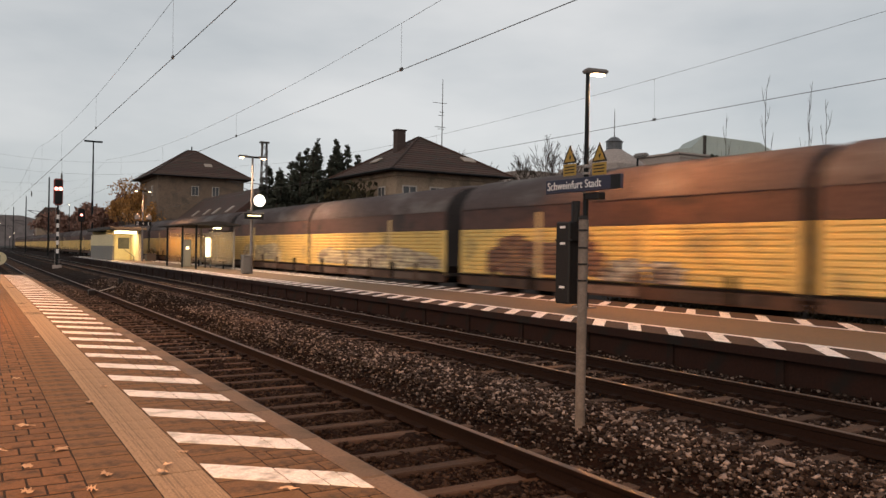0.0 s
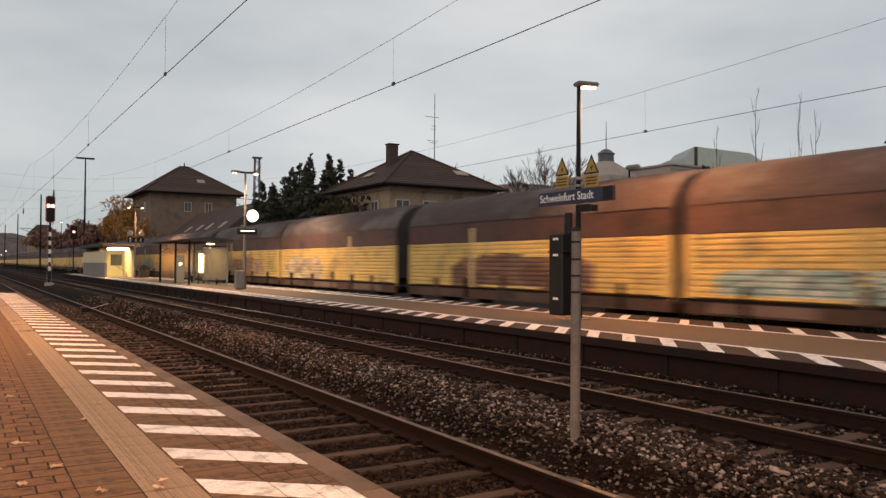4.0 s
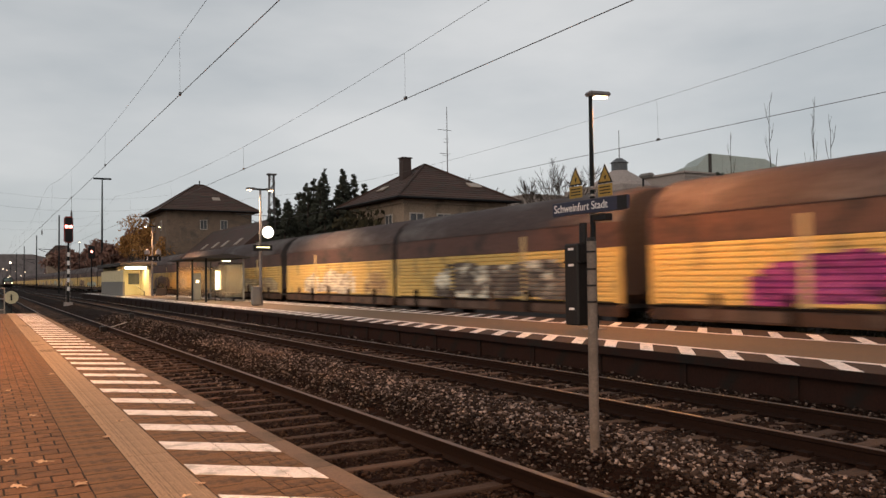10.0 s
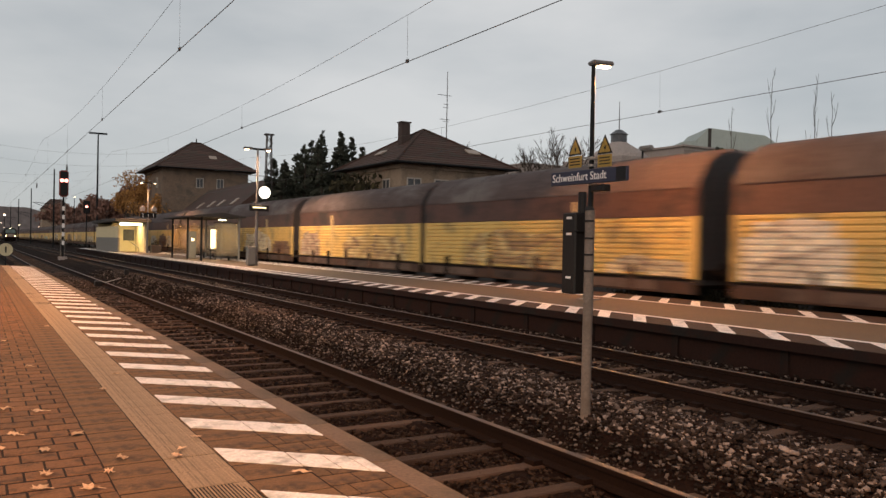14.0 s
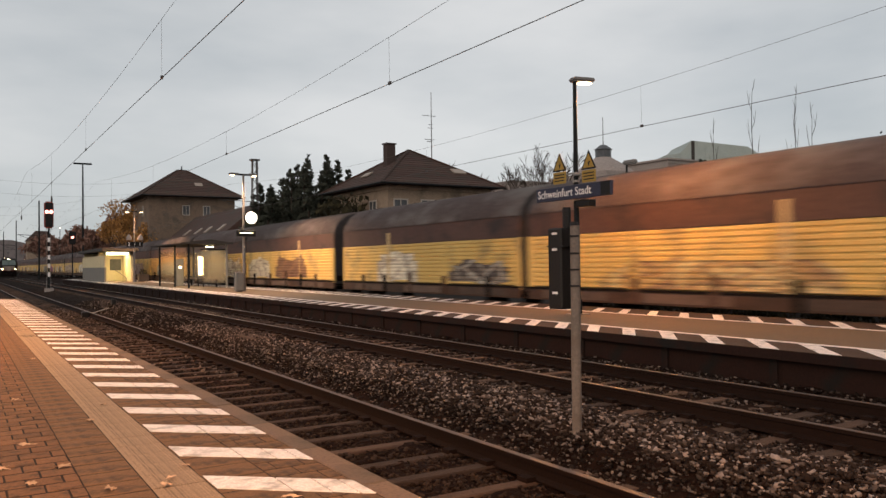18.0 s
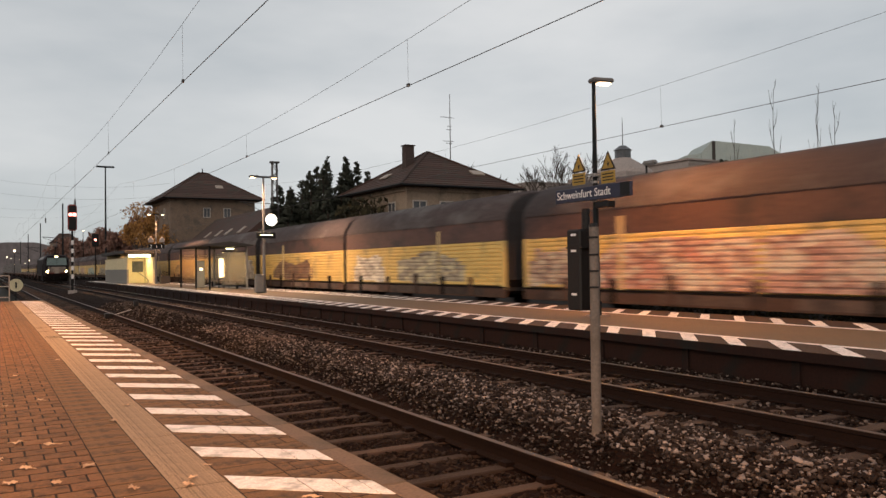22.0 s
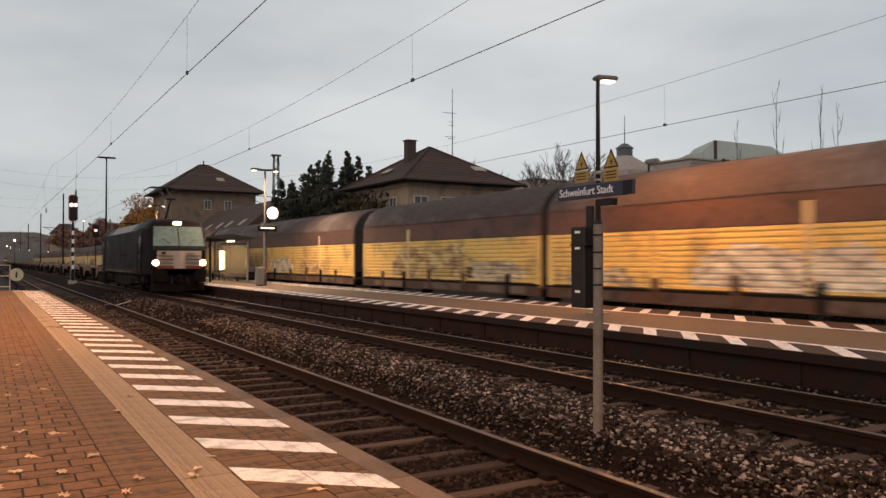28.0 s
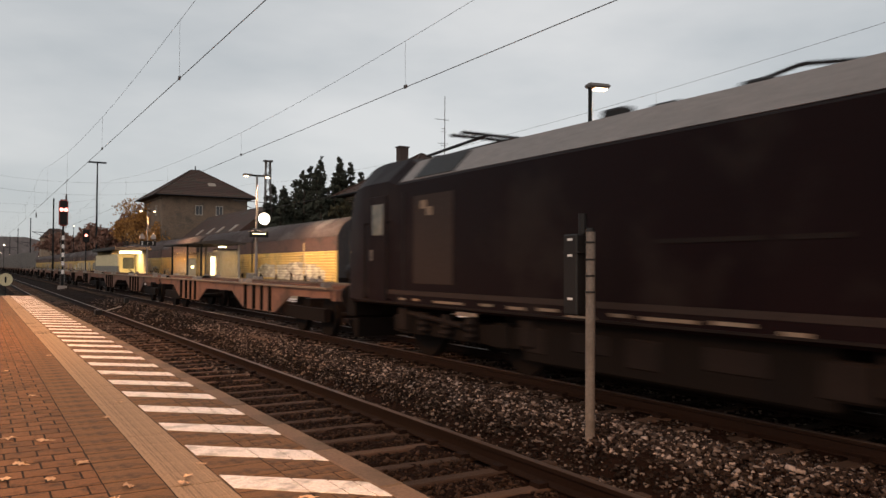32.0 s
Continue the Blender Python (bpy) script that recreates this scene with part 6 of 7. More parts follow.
tag(7, 4.6, 10.8, 0.9, 1.7, "mixed")
tag(8, 3.6, 11.6, 0.9, 2.1, "box")
tag(9, 4.6, 10.0, 0.9, 2.0, "brown")
tag(9, 10.6, 13.6, 0.9, 1.6, "white")
tag(10, 3.3, 10.6, 0.9, 2.1, "brown")
tag(11, 0.6, 3.2, 0.9, 2.1, "white")
tag(11, 5.7, 11.9, 0.9, 1.9, "ochre")
tag(12, 3.6, 13.2, 0.9, 1.7, "mixed")
tag(13, 3.6, 5.8, 0.9, 1.9, "white")
tag(13, 6, 10.1, 0.9, 2.1, "white")
tag(13, 11.5, 13.6, 0.9, 1.9, "ochre")
tag(14, 3.6, 11.8, 0.9, 2.1, "box")
tag(15, 3.8, 8.9, 0.9, 2.1, "magenta")
tag(15, 11, 13.3, 0.9, 2.0, "dark")
tag(16, 1.3, 3.9, 0.9, 1.9, "white")
tag(16, 5.3, 8.6, 0.9, 2.1, "brown")
tag(16, 8.7, 10.7, 0.9, 1.9, "white")
tag(17, 0.8, 13.4, 0.9, 2.2, "pink")
tag(18, 0.9, 2.5, 0.9, 1.6, "brown")
tag(18, 5.0, 10.0, 0.9, 2.2, "white")
tag(18, 10.6, 13.4, 0.9, 1.6, "brown")
tag(19, 0.7, 3.4, 0.9, 2.1, "pink")
tag(19, 6.7, 12.9, 0.9, 1.9, "ochre")
tag(20, 3.4, 9.1, 0.9, 2.1, "ochre")
tag(20, 10.8, 13.6, 0.9, 1.4, "mixed")
tag(21, 0.6, 3.3, 0.9, 2.3, "white")
tag(21, 5, 11, 0.9, 2.0, "red")
tag(22, 3, 11, 0.9, 2.0, "teal")
tag(23, 3.6, 9.8, 0.9, 1.9, "mixed")
tag(23, 10.3, 13.6, 0.9, 2.1, "white")
tag(24, 0.9, 4.6, 0.9, 2.1, "white")
tag(24, 5.8, 10.2, 0.9, 2.1, "brown")
tag(25, 4.2, 7.4, 0.9, 2.1, "white")
tag(25, 10.0, 13.4, 0.9, 1.7, "dark")
tag(26, 4, 10.5, 0.9, 1.6, "ochre")
tag(27, 3.1, 10.6, 0.9, 2.0, "ochre")
tag(28, 0.5, 5.7, 0.9, 2.1, "mixed")
tag(28, 6, 10.3, 0.9, 2.0, "pink")
tag(28, 11.3, 13.4, 0.9, 2.1, "white")
tag(29, 3.4, 9.8, 0.9, 2.0, "brown")
tag(30, 1.3, 4.3, 0.9, 2.1, "white")
tag(30, 5.9, 11.1, 0.9, 2.2, "mixed")
tag(31, 0.6, 3.3, 0.9, 2.1, "pink")
tag(31, 4.1, 12.6, 0.9, 2.2, "red")
tag(32, 0.5, 6.2, 0.9, 2.1, "red")
tag(32, 6.4, 10.6, 0.9, 2.0, "ochre")
tag(32, 10.8, 13.4, 0.9, 1.9, "white")
tag(33, 0.4, 3.3, 0.9, 2.2, "white")
tag(33, 3.6, 10, 0.9, 2.2, "mixed")
tag(33, 10.2, 13.8, 0.9, 2.2, "white")
tag(34, 0.5, 5, 0.9, 2.2, "mixed")
tag(34, 7, 11, 1.0, 2.3, "dark")
tag(35, 0.5, 12, 0.9, 1.8, "mixed")
tag(36, 0.7, 5.1, 0.9, 1.8, "white")
tag(36, 6.2, 9.3, 0.9, 1.6, "ochre")
tag(37, 3.8, 10, 0.9, 2.2, "ochre")
tag(37, 10, 13.3, 0.9, 1.6, "mixed")
tag(38, 1.3, 3.9, 0.9, 1.4, "mixed")
tag(38, 6.2, 11, 0.9, 2.0, "white")
tag(39, 3.8, 11.8, 0.9, 1.9, "mixed")
tag(40, 1.4, 12.2, 0.9, 1.8, "white")


LOCO_LONG, LOCO_WHEELS = 17.1, []


def locomotive():
    lo = thing("electric_locomotive", "black electric locomotive with a silver face and lit headlights", "locomotive")

    def ring(y, hb, z0, zs, wt, zt):
        half = [(hb * 0.97, z0), (hb, z0 + 0.06), (hb, zs), (wt, zt), (wt * 0.55, zt + 0.035)]
        return [(x, y, z) for x, z in half] + [(-x, y, z) for x, z in half[::-1]]
    secs = [(-0.1, 0.93, 0.95, 2.06, 0.9, 2.1), (-0.02, 1.2, 0.93, 2.1, 1.17, 2.18), (0.1, 1.27, 0.93, 2.3, 1.19, 2.45), (0.24, 1.31, 0.93, 2.6, 1.16, 2.8), (0.46, 1.36, 0.93, 3.0, 1.12, 3.3),
            (0.6, 1.39, 0.93, 3.1, 1.1, 3.46), (0.75, 1.42, 0.93, 3.14, 1.09, 3.55), (0.95, 1.455, 0.93, 3.17, 1.08, 3.61), (1.2, 1.485, 0.93, 3.19, 1.07, 3.645), (1.5, 1.5, 0.93, 3.2, 1.07, 3.655), (2.35, 1.5, 0.93, 3.2, 1.06, 3.64), (2.65, 1.5, 0.93, 3.1, 1.06, 3.52), (4.0, 1.5, 0.93, 3.1, 1.06, 3.52)]
    tail = [(LOCO_LONG - y, *r) for y, *r in secs[::-1]]
    part("body", clean_sections(bmesh.new(), [ring(*s) for s in secs + tail]), M["loco"], lo)
    roof = part("roof_panel", prism_of([(-1.46, 3.15), (-1.07, 3.56), (1.07, 3.56), (1.46, 3.15), (1.3, 3.05), (-1.3, 3.05)], "y", 2.7, LOCO_LONG - 2.7), M["locoroof"], lo, "grey roof panels")
    for s in (-1, 1):
        for a, b in ((3.0, 4.6), (12.6, 13.9)):
            part("roof_grille", prism_of([(s * 1.45, 3.18), (s * 1.11, 3.545), (s * 1.09, 3.53), (s * 1.43, 3.165)], "y", a, b), M["black"], roof)
        part("side_skirt", boxes((s * 1.5 - 0.02, s * 1.5 + 0.012, 1.0, LOCO_LONG - 1.0, 0.97, 1.0)), M["loco_grey"], lo, "dull side line")
        for y in (1.62, LOCO_LONG - 1.9):
            door = part("door", bevelled(boxes((s * 1.5 - 0.015, s * 1.5 + 0.012, y - 0.36, y + 0.36, 1.0, 2.95)), 0.006), M["loco"], lo, "black cab door")
            part("door_window", bevelled(boxes((s * 1.5, s * 1.522, y - 0.22, y + 0.22, 2.22, 2.8)), 0.004), M["sidepane"], door, "pane with a mottled painted reflection")
            part("door_handle", boxes((s * 1.5, s * 1.535, y + 0.2, y + 0.26, 1.75, 1.95)), M["steel"], door)
            for d in (-0.46, 0.46):
                part("handrail", tubes([((s * 1.56, y + d, 1.05), (s * 1.56, y + d, 2.45), 0.018), ((s * 1.48, y + d, 2.45), (s * 1.57, y + d, 2.45), 0.018), ((s * 1.48, y + d, 1.05), (s * 1.57, y + d, 1.05), 0.018)]), M["loco_grey"], lo, "dull metal handrail")
        part("text_bar", boxes((s * 1.5, s * 1.512, 5.9, 6.6, 1.9, 1.95), (s * 1.5, s * 1.512, 6.75, 8.2, 1.9, 1.95)), M["loco_grey"], lo, "faint side lettering")
        for a, b, z in ((4.3, 4.9, 1.04), (5.2, 5.5, 1.04), (6.3, 6.6, 1.0), (6.9, 7.4, 1.05), (7.6, 8.4, 1.04), (8.6, 8.9, 1.05), (9.2, 9.7, 0.985), (9.9, 10.3, 1.05), (10.6, 11.0, 1.04), (11.4, 11.7, 1.05), (12.2, 13.1, 1.04), (13.6, 13.8, 1.05), (14.1, 14.3, 1.05)):
            part("marking", boxes((s * 1.5, s * 1.514, a, b, z, z + 0.04)), M["deck"], lo, "small pale marking")
        part("side_step", boxes((s * 1.42 - 0.1, s * 1.42 + 0.1, 2.3, 2.9, 0.3, 0.36), (s * 1.42 - 0.1, s * 1.42 + 0.1, 2.3, 2.9, 0.55, 0.6)), M["black"], lo)
    for y0, d in ((0.0, 1), (LOCO_LONG, -1)):
        def f(y):
            return y0 + d * y
        for s in (-1, 1):
            pane = [(s * 0.02, f(0.02), 2.3), (s * 1.2, f(0.03), 2.3), (s * 1.1, f(0.44), 3.24), (s * 0.02, f(0.44), 3.25)]
            bm = bmesh.new()
            q = [bm.verts.new(p) for p in pane] + [bm.verts.new((p[0], p[1] - d * 0.05, p[2] + 0.03)) for p in pane]
            for fc in ((0, 1, 2, 3), (7, 6, 5, 4), (0, 4, 5, 1), (1, 5, 6, 2), (2, 6, 7, 3), (3, 7, 4, 0)):
                bm.faces.new([q[i] for i in fc])
            part("windscreen", bm, M["windscreen"], lo, "grey-green windscreen pane")
            part("wiper", tubes([((s * 0.25, f(-0.02), 2.27), (s * 0.75, f(0.1), 2.7), 0.014)], 5), M["black"], lo)
            bm = bmesh.new()
            q = [(s * 0.0, -0.17, 2.1), (s * 1.02, -0.1, 2.1), (s * 1.05, -0.1, 1.3), (s * 0.0, -0.17, 1.25)]
            va = [bm.verts.new((x, f(y), z)) for x, y, z in q] + [bm.verts.new((x, f(y + 0.25), z)) for x, y, z in q]
            for fc in ((0, 1, 2, 3), (7, 6, 5, 4), (0, 4, 5, 1), (1, 5, 6, 2), (2, 6, 7, 3), (3, 7, 4, 0)):
                bm.faces.new([va[i] for i in fc])
            panel = part("front_panel", bm, M["locowhite"], lo, "silver front panel")
            for z in (1.84, 1.67, 1.5):
                part("front_stripe", boxes(*[tuple(sorted((s * 0.28, s * 1.03))) + tuple(sorted((f(-0.185), f(-0.13)))) + (z, z + 0.028)]), M["black"], panel, "black stripe")
            part("front_stripe", boxes(*[tuple(sorted((s * 0.28, s * 1.03))) + tuple(sorted((f(-0.185), f(-0.13)))) + (1.25, 1.39)]), M["locored"], panel, "dull dark red stripe")
            lamp = part("headlight", lathe(bmesh.new(), [(0.18, -0.06), (0.18, 0.06)], 18, "y", (s * 1.09, f(-0.06), 1.53)), M["black"], lo)
            part("lens", lathe(bmesh.new(), [(0.145, -0.012), (0.145, 0.012)], 18, "y", (s * 1.09, f(-0.135), 1.53)), M["headlight"] if d == 1 else M["redpaint"], lamp, "glowing warm headlight" if d == 1 else "dark lens")
            part("buffer", lathe(bmesh.new(), [(0.1, 0.0), (0.1, -d * 0.4), (0.27, -d * 0.42), (0.27, -d * 0.47)], 16, "y", (s * 0.87, f(-0.1), 0.95)), M["under"], lo)
        part("top_light", bevelled(boxes((-0.19, 0.19, *sorted((f(0.46), f(0.7))), 3.33, 3.52)), 0.04), M["toplight"] if d == 1 else M["black"], lo, "glowing top light" if d == 1 else "")
        part("bumper_beam", bevelled(boxes((-1.25, 1.25, *sorted((f(-0.1), f(0.3))), 0.6, 1.2)), 0.03), M["under"], lo)
        part("snow_plough", prism_of([(-1.25, f(0.25)), (-0.7, f(-0.05)), (0.7, f(-0.05)), (1.25, f(0.25)), (1.2, f(0.4)), (-1.2, f(0.4))], "z", 0.2, 0.58), M["under"], lo)
        part("face_band", bevelled(boxes((-1.2, 1.2, *sorted((f(-0.12), f(0.1))), 2.1, 2.27)), 0.02), M["black"], lo, "black band under the windscreen")
        for s in (-1, 1):
            part("foot_step", boxes((s * 1.1 - 0.18, s * 1.1 + 0.18, *sorted((f(-0.2), f(0.05))), 0.5, 0.54)), M["loco_grey"], lo)
            part("brake_hose", tubes([((s * 0.35, f(-0.15), 0.85), (s * 0.4, f(-0.32), 0.5), 0.025)], 6), M["black"], lo)
        part("number_bar", boxes((0.35, 0.72, *sorted((f(-0.19), f(-0.13))), 1.96, 2.0)), M["container"], lo, "faint grey marking")
        part("emblem", boxes((-0.85, -0.65, *sorted((f(-0.19), f(-0.13))), 1.93, 2.05)), M["black"], lo, "small dark emblem")
        part("coupling", tubes([((0, f(-0.1), 0.95), (0, f(-0.45), 0.9), 0.05), ((0, f(-0.45), 0.9), (0, f(-0.45), 0.55), 0.035)]), M["under"], lo)
    for s in (-1, 1):
        part("side_band", boxes((s * 1.5 - 0.01, s * 1.5 + 0.008, 1.3, LOCO_LONG - 1.3, 1.14, 1.22)), M["locopanel"], lo, "dull grey-brown side band")
        part("cant_rail", boxes((s * 1.47 - 0.02, s * 1.47 + 0.03, 2.4, LOCO_LONG - 2.4, 3.06, 3.12)), M["black"], lo)
        for y in (2.05, LOCO_LONG - 3.0):
            part("door_seam", boxes((s * 1.5 - 0.01, s * 1.5 + 0.024, y + 0.06, y + 0.09, 1.0, 2.96)), M["black"], lo)
        part("side_hatch", boxes((s * 1.5 - 0.01, s * 1.5 + 0.01, LOCO_LONG - 4.6, LOCO_LONG - 3.3, 1.35, 2.85)), M["locopanel"], lo, "brownish side grille")
        for a, z in ((LOCO_LONG - 3.75, 2.62), (LOCO_LONG - 3.95, 2.5)):
            part("small_plate", boxes((s * 1.5, s * 1.516, a, a + 0.2, z, z + 0.14)), M["deck"], lo, "small pale plate")
        for y, a in ((6.1, 0.5), (7.3, 0.8), (8.6, 0.55), (9.5, 0.7), (10.6, 0.4)):
            part("tank", bevelled(boxes((s * 1.22 - 0.1, s * 1.22 + 0.1, y - a / 2, y + a / 2, 0.42 + 0.1 * (a > 0.6), 0.8)), 0.03), M["loco_grey"], lo)
        for yc in (4.1, 13.0):
            for dy in (-0.75, 0.0, 0.75):
                part("spring", lathe(bmesh.new(), [(0.09, 0.5), (0.13, 0.55), (0.09, 0.6), (0.13, 0.65), (0.09, 0.7), (0.13, 0.75), (0.09, 0.85)], 10, "z", (s * 1.3, yc + dy, 0)), M["loco_grey"], lo)
            part("damper", tubes([((s * 1.36, yc - 0.6, 0.7), (s * 1.36, yc + 1.2, 0.82), 0.045)]), M["loco_grey"], lo)
            for dy in (-2.2, 1.5):
                part("sand_box", bevelled(boxes((s * 1.22 - 0.14, s * 1.22 + 0.14, yc + dy - 0.16, yc + dy + 0.16, 0.5, 0.92)), 0.03), M["loco_grey"], lo)
    part("equipment_box", bevelled(boxes((-1.3, 1.3, 6.2, 10.9, 0.3, 0.95)), 0.03), M["under"], lo)
    for yc in (4.1, 13.0):
        bogie = part("bogie", boxes((-1.25, -1.05, yc - 2.0, yc + 2.0, 0.45, 0.75), (1.05, 1.25, yc - 2.0, yc + 2.0, 0.45, 0.75), (-1.1, 1.1, yc - 0.3, yc + 0.3, 0.4, 0.75)), M["under"], lo)
        for dy in (-1.5, 1.5):
            LOCO_WHEELS.append((part("wheelset", LOCO_WHEEL, None, bogie, at=pose(0, yc + dy, 0.6)), pose(0, yc + dy, 0.6)))
            for s in (-1, 1):
                part("axle_box", bevelled(boxes((s * 1.18 - 0.12, s * 1.18 + 0.12, yc + dy - 0.22, yc + dy + 0.22, 0.42, 0.8)), 0.03), M["under"], bogie)
    # raised collector towards the leading cab, folded one at the trailing end
    pan = part("pantograph", tubes([((-0.5, 3.2, 3.62), (0.5, 3.2, 3.62), 0.04), ((-0.5, 4.4, 3.62), (0.5, 4.4, 3.62), 0.04), ((-0.5, 3.2, 3.62), (-0.5, 4.4, 3.62), 0.04), ((0.5, 3.2, 3.62), (0.5, 4.4, 3.62), 0.04)]), M["black"], lo, "raised current collector")
    part("lower_arm", tubes([((0, 3.6, 3.65), (0, 2.05, 4.72), 0.06, 0.045)]), M["black"], pan)
    part("knee", tubes([((-0.22, 2.05, 4.72), (0.22, 2.05, 4.72), 0.05)]), M["black"], pan)
    part("upper_arm", tubes([((0.12, 2.05, 4.72), (0.3, 4.6, 5.42), 0.03), ((-0.12, 2.05, 4.72), (-0.3, 4.6, 5.42), 0.03), ((0, 2.25, 4.7), (0, 4.5, 5.3), 0.015)]), M["black"], pan)
    part("collector_head", tubes([((-0.55, 4.45, 5.5), (0.55, 4.45, 5.5), 0.03), ((-0.55, 4.85, 5.5), (0.55, 4.85, 5.5), 0.03), ((0.55, 4.45, 5.5), (0.85, 4.5, 5.3), 0.025), ((-0.55, 4.45, 5.5), (-0.85, 4.5, 5.3), 0.025), ((0.55, 4.85, 5.5), (0.85, 4.8, 5.3), 0.025), ((-0.55, 4.85, 5.5), (-0.85, 4.8, 5.3), 0.025), ((-0.3, 4.45, 5.46), (-0.3, 4.85, 5.46), 0.02), ((0.3, 4.45, 5.46), (0.3, 4.85, 5.46), 0.02)]), M["black"], pan)
    for y in (14.5,):
        pan = part("pantograph", tubes([((-0.5, y - 0.6, 3.64), (0.5, y - 0.6, 3.64), 0.04), ((-0.5, y + 0.6, 3.64), (0.5, y + 0.6, 3.64), 0.04), ((-0.5, y - 0.6, 3.64), (-0.5, y + 0.6, 3.64), 0.04), ((0.5, y - 0.6, 3.64), (0.5, y + 0.6, 3.64), 0.04)]), M["black"], lo, "folded current collector")
        part("lower_arm", tubes([((0, y - 0.4, 3.7), (0, y + 1.2, 3.85), 0.05)]), M["black"], pan)
        part("upper_arm", tubes([((0.15, y + 1.2, 3.88), (0.3, y - 1.2, 3.95), 0.03), ((-0.15, y + 1.2, 3.88), (-0.3, y - 1.2, 3.95), 0.03)]), M["black"], pan)
        part("collector_head", tubes([((-0.85, y - 1.2, 3.95), (0.85, y - 1.2, 3.95), 0.03), ((-0.85, y - 0.85, 3.95), (0.85, y - 0.85, 3.95), 0.03)]), M["black"], pan)
    for y in (6.5, 8.0, 9.4, 11.2):
        part("insulator", lathe(bmesh.new(), [(0.1, 3.56), (0.1, 3.6), (0.05, 3.63), (0.1, 3.66), (0.05, 3.69), (0.08, 3.74)], 10, "z", (-0.3, y, 0)), M["black"], lo)
    for y, w0, h0 in ((7.45, 0.3, 0.14), (9.7, 0.22, 0.2), (8.8, 0.4, 0.12)):
        part("roof_box", bevelled(boxes((-0.75, -0.75 + w0, y - 0.22, y + 0.22, 3.555, 3.56 + h0)), 0.03), M["black"], lo, "dark roof equipment box")
    part("roof_conductor", tubes([((-0.3, 6.5, 3.75), (-0.3, 7.2, 3.86), 0.025), ((-0.3, 7.2, 3.86), (-0.3, 8.0, 3.75), 0.025), ((-0.3, 8.0, 3.75), (-0.3, 11.2, 3.74), 0.018)]), M["black"], lo)
    return lo


LOCO_WHEEL = wheel_mesh(0.6)
LOCO_WHEEL.name = "loco_wheelset"
LOCO = locomotive()
LOCO.matrix_basis = pose(C2, loco_y(0), RAIL_2)


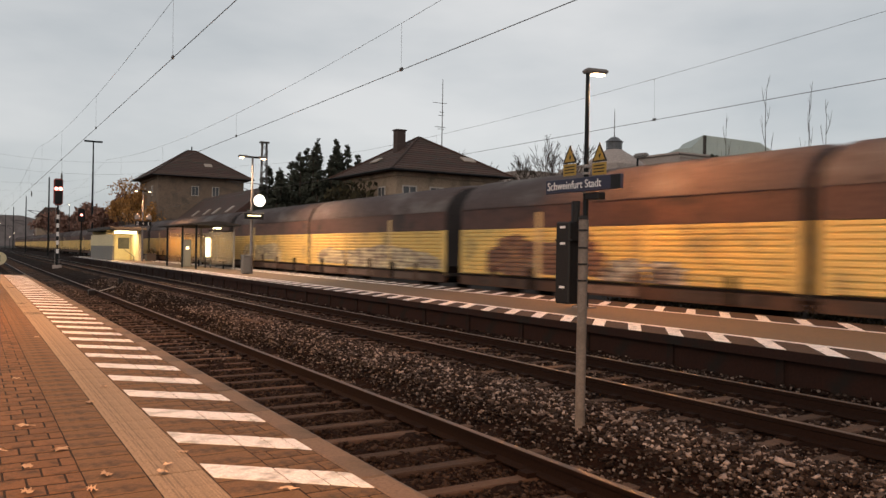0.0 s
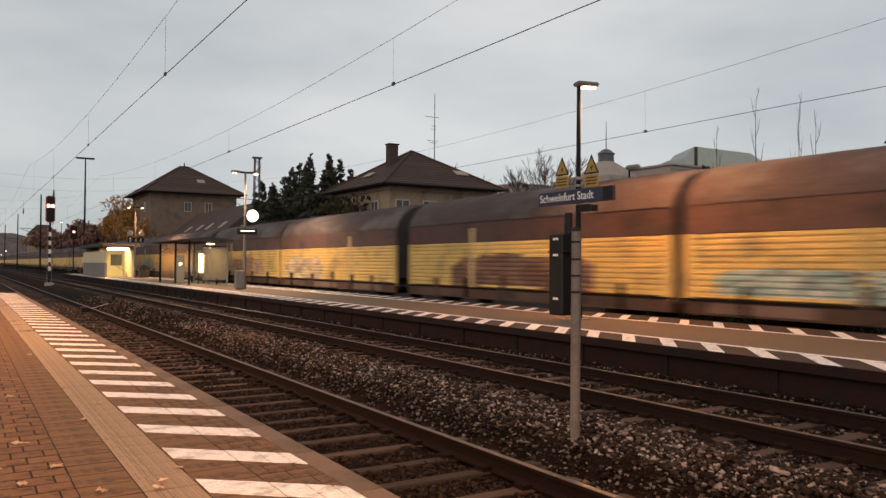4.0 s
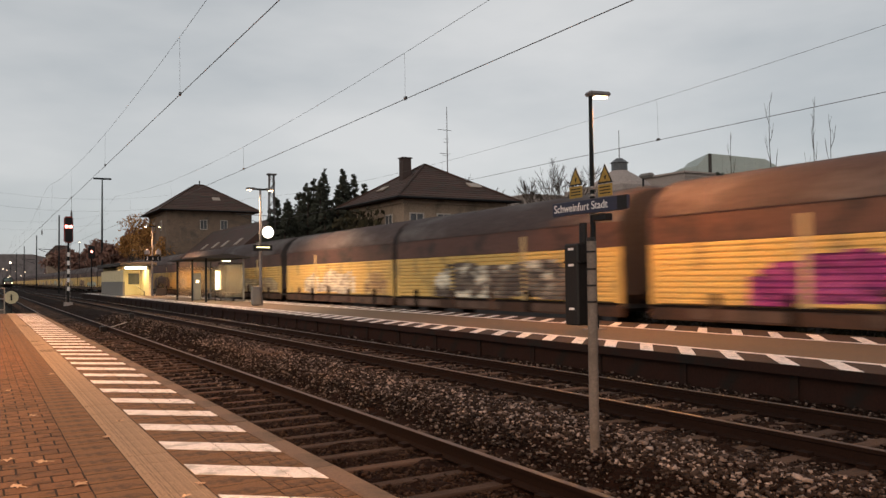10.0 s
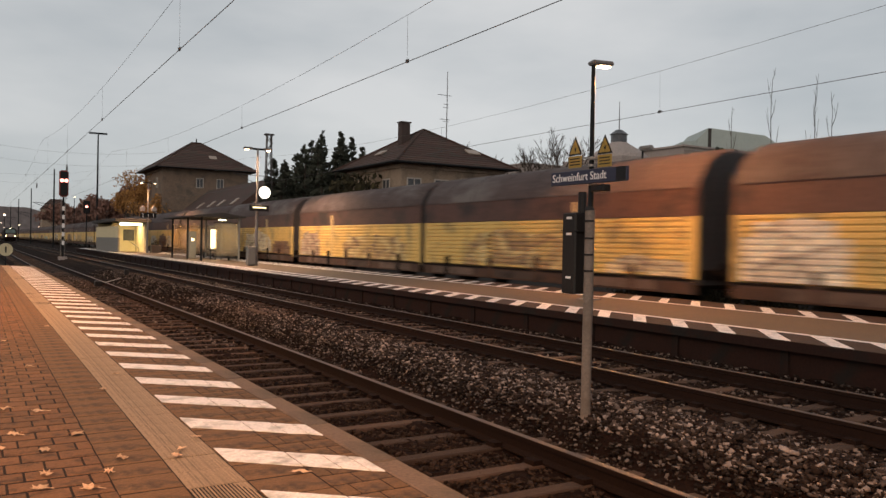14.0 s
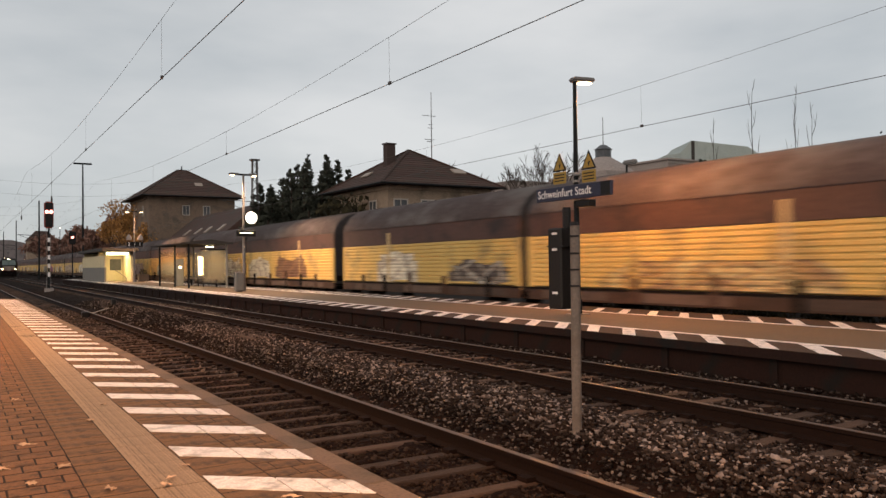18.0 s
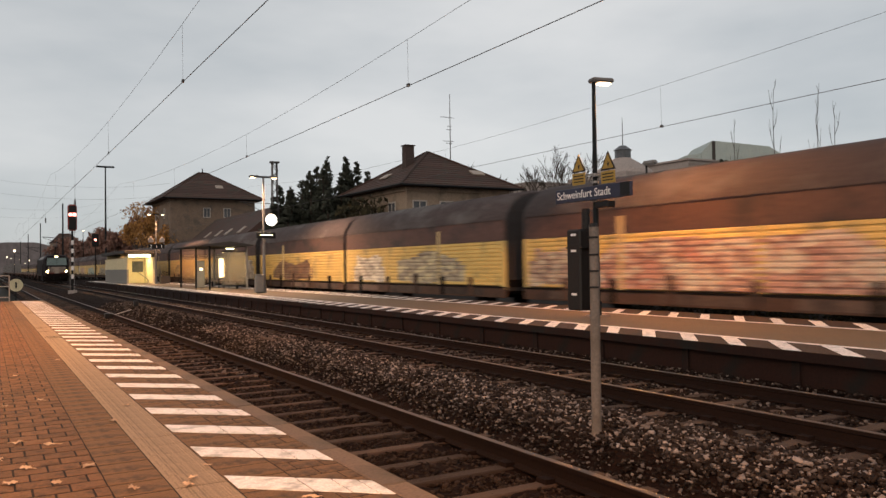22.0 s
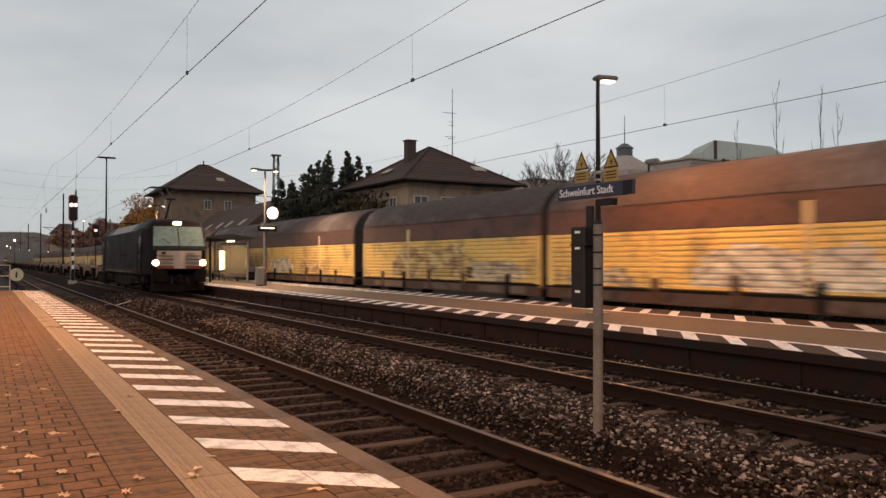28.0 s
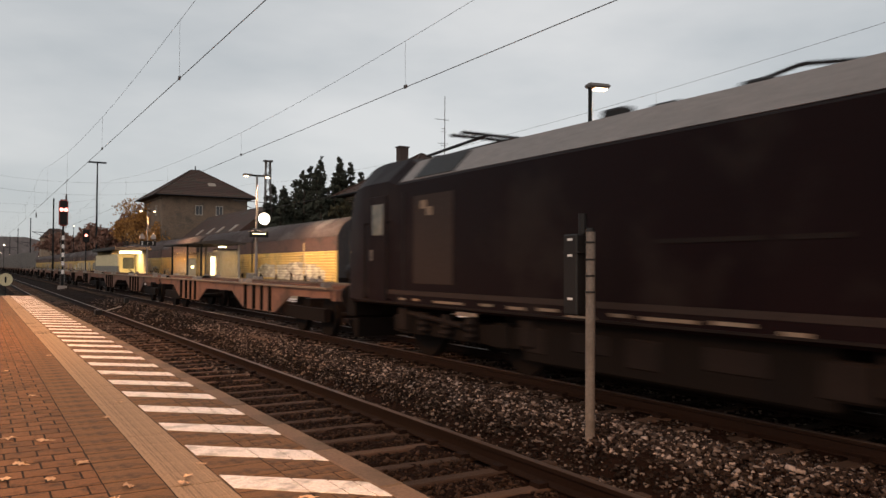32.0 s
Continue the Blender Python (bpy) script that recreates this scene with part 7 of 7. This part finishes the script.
def flat_wagon():
    """An empty container carrier, 19.7 m over its buffers; y = 0 at its leading end."""
    w = thing("container_flat_wagon", "empty rust-brown container flat wagon with deep side beams", "railway wagon", group="flat wagons")
    for s in (-1, 1):
        out = [(0.5, 1.12), (19.2, 1.12), (19.2, 0.92), (16.6, 0.9), (15.4, 0.42), (12.6, 0.42), (11.4, 0.88), (8.3, 0.88), (7.1, 0.42), (4.3, 0.42), (3.1, 0.9), (0.5, 0.92)]
        bm = prism_of(out, "x", s * 1.16 - 0.02, s * 1.16 + 0.02)
        beam = part("side_beam", bm, M["flat"], w, "deep rust-brown side beam")
        part("beam_flange", boxes((s * 1.2 - 0.09, s * 1.2 + 0.09, 0.5, 19.2, 1.12, 1.16)), M["deck"], beam)
        for y in (4.6, 5.3, 6.0, 6.8, 12.9, 13.6, 14.3, 15.1):
            part("beam_rib", boxes((s * 1.2 - 0.05, s * 1.2 + 0.05, y - 0.04, y + 0.04, 0.44, 1.11)), M["under"], beam)
        for y in (0.9, 6.9, 7.4, 12.8, 13.2, 18.8):
            part("container_lock", boxes((s * 1.12 - 0.09, s * 1.12 + 0.09, y - 0.1, y + 0.1, 1.161, 1.26)), M["steel"], w)
        for yb in (0.35, 19.35):
            d = -1 if yb < 1 else 1
            part("buffer", lathe(bmesh.new(), [(0.09, 0), (0.09, d * 0.2), (0.23, d * 0.24), (0.23, d * 0.3)], 12, "y", (s * 0.87, yb, 1.0)), M["under"], w)
    for y in (0.45, 4.0, 7.2, 9.8, 12.5, 15.7, 19.1):
        part("cross_member", boxes((-1.13, 1.13, y - 0.12, y + 0.12, 0.86, 1.11)), M["flat"], w)
    for yc in (2.4, 17.3):
        bg = part("bogie", boxes((-1.08, -0.92, yc - 1.3, yc + 1.3, 0.35, 0.65), (0.92, 1.08, yc - 1.3, yc + 1.3, 0.35, 0.65), (-1.0, 1.0, yc - 0.2, yc + 0.2, 0.4, 0.85)), M["under"], w)
        for dy in (-0.9, 0.9):
            part("wheelset", WHEEL, None, bg, at=pose(0, yc + dy, 0.46))
    return w


FLATS = []
first_flat = flat_wagon()
for i in range(14):
    y = loco_y(0) + 17.75 + 19.75 * i
    first_flat_m = pose(C2, y, RAIL_2)
    if i == 0:
        first_flat.matrix_basis, w = first_flat_m, first_flat
    else:
        w = copy_thing(first_flat, first_flat_m)
    FLATS.append((w, 17.75 + 19.75 * i))
CARGO = []


def container(y_off, length):
    c = thing("freight_container", "grey ribbed freight container on a flat wagon", "container", group="freight containers")
    part("body", boxes((-1.2, 1.2, 0.08, length - 0.08, 1.3, 3.85)), M["container"], c)
    n = int(length / 0.28)
    bm = bmesh.new()
    for i in range(n):
        y = 0.2 + i * (length - 0.4) / n
        for s in (-1, 1):
            box(bm, s * 1.2 - 0.025, s * 1.2 + 0.025, y, y + 0.12, 1.4, 3.75)
    part("side_ribs", bm, M["container"], c)["kind"] = "stuff"
    for y in (0.08, length - 0.08):
        for s in (-1, 1):
            part("corner_post", boxes((s * 1.16 - 0.07, s * 1.16 + 0.07, y - 0.08, y + 0.08, 1.26, 3.9)), M["container"], c)
    c.matrix_basis = pose(C2, loco_y(0) + y_off, RAIL_2)
    CARGO.append((c, y_off))


for i in range(7, 14):
    container(17.75 + 19.75 * i + 0.8, 6.0)
    container(17.75 + 19.75 * i + 7.2, 12.0)


def roll_wheels():
    """The locomotive's wheelsets turn as it runs."""
    for ob, at in LOCO_WHEELS:
        rows = []
        for k in range(0, 961):
            t = k / 30
            turn = -math.degrees((loco_y(t) - loco_y(30)) / 0.6)
            rows.append((t, at @ pose(0, 0, 0, -turn)))
        walk(ob, rows)


def motions():
    """Both trains run along their tracks, braking."""
    for w, y, turn in WAGONS.values():
        walk(w, [(t, pose(C3, y + train_y(t), RAIL_3, 0, 0, turn)) for t in range(0, 33)])
    for w, off in [(LOCO, 0.0)] + FLATS + CARGO:
        walk(w, [(t, pose(C2, loco_y(t) + 0.13 + off, RAIL_2)) for t in range(0, 33)])
    roll_wheels()


motions()
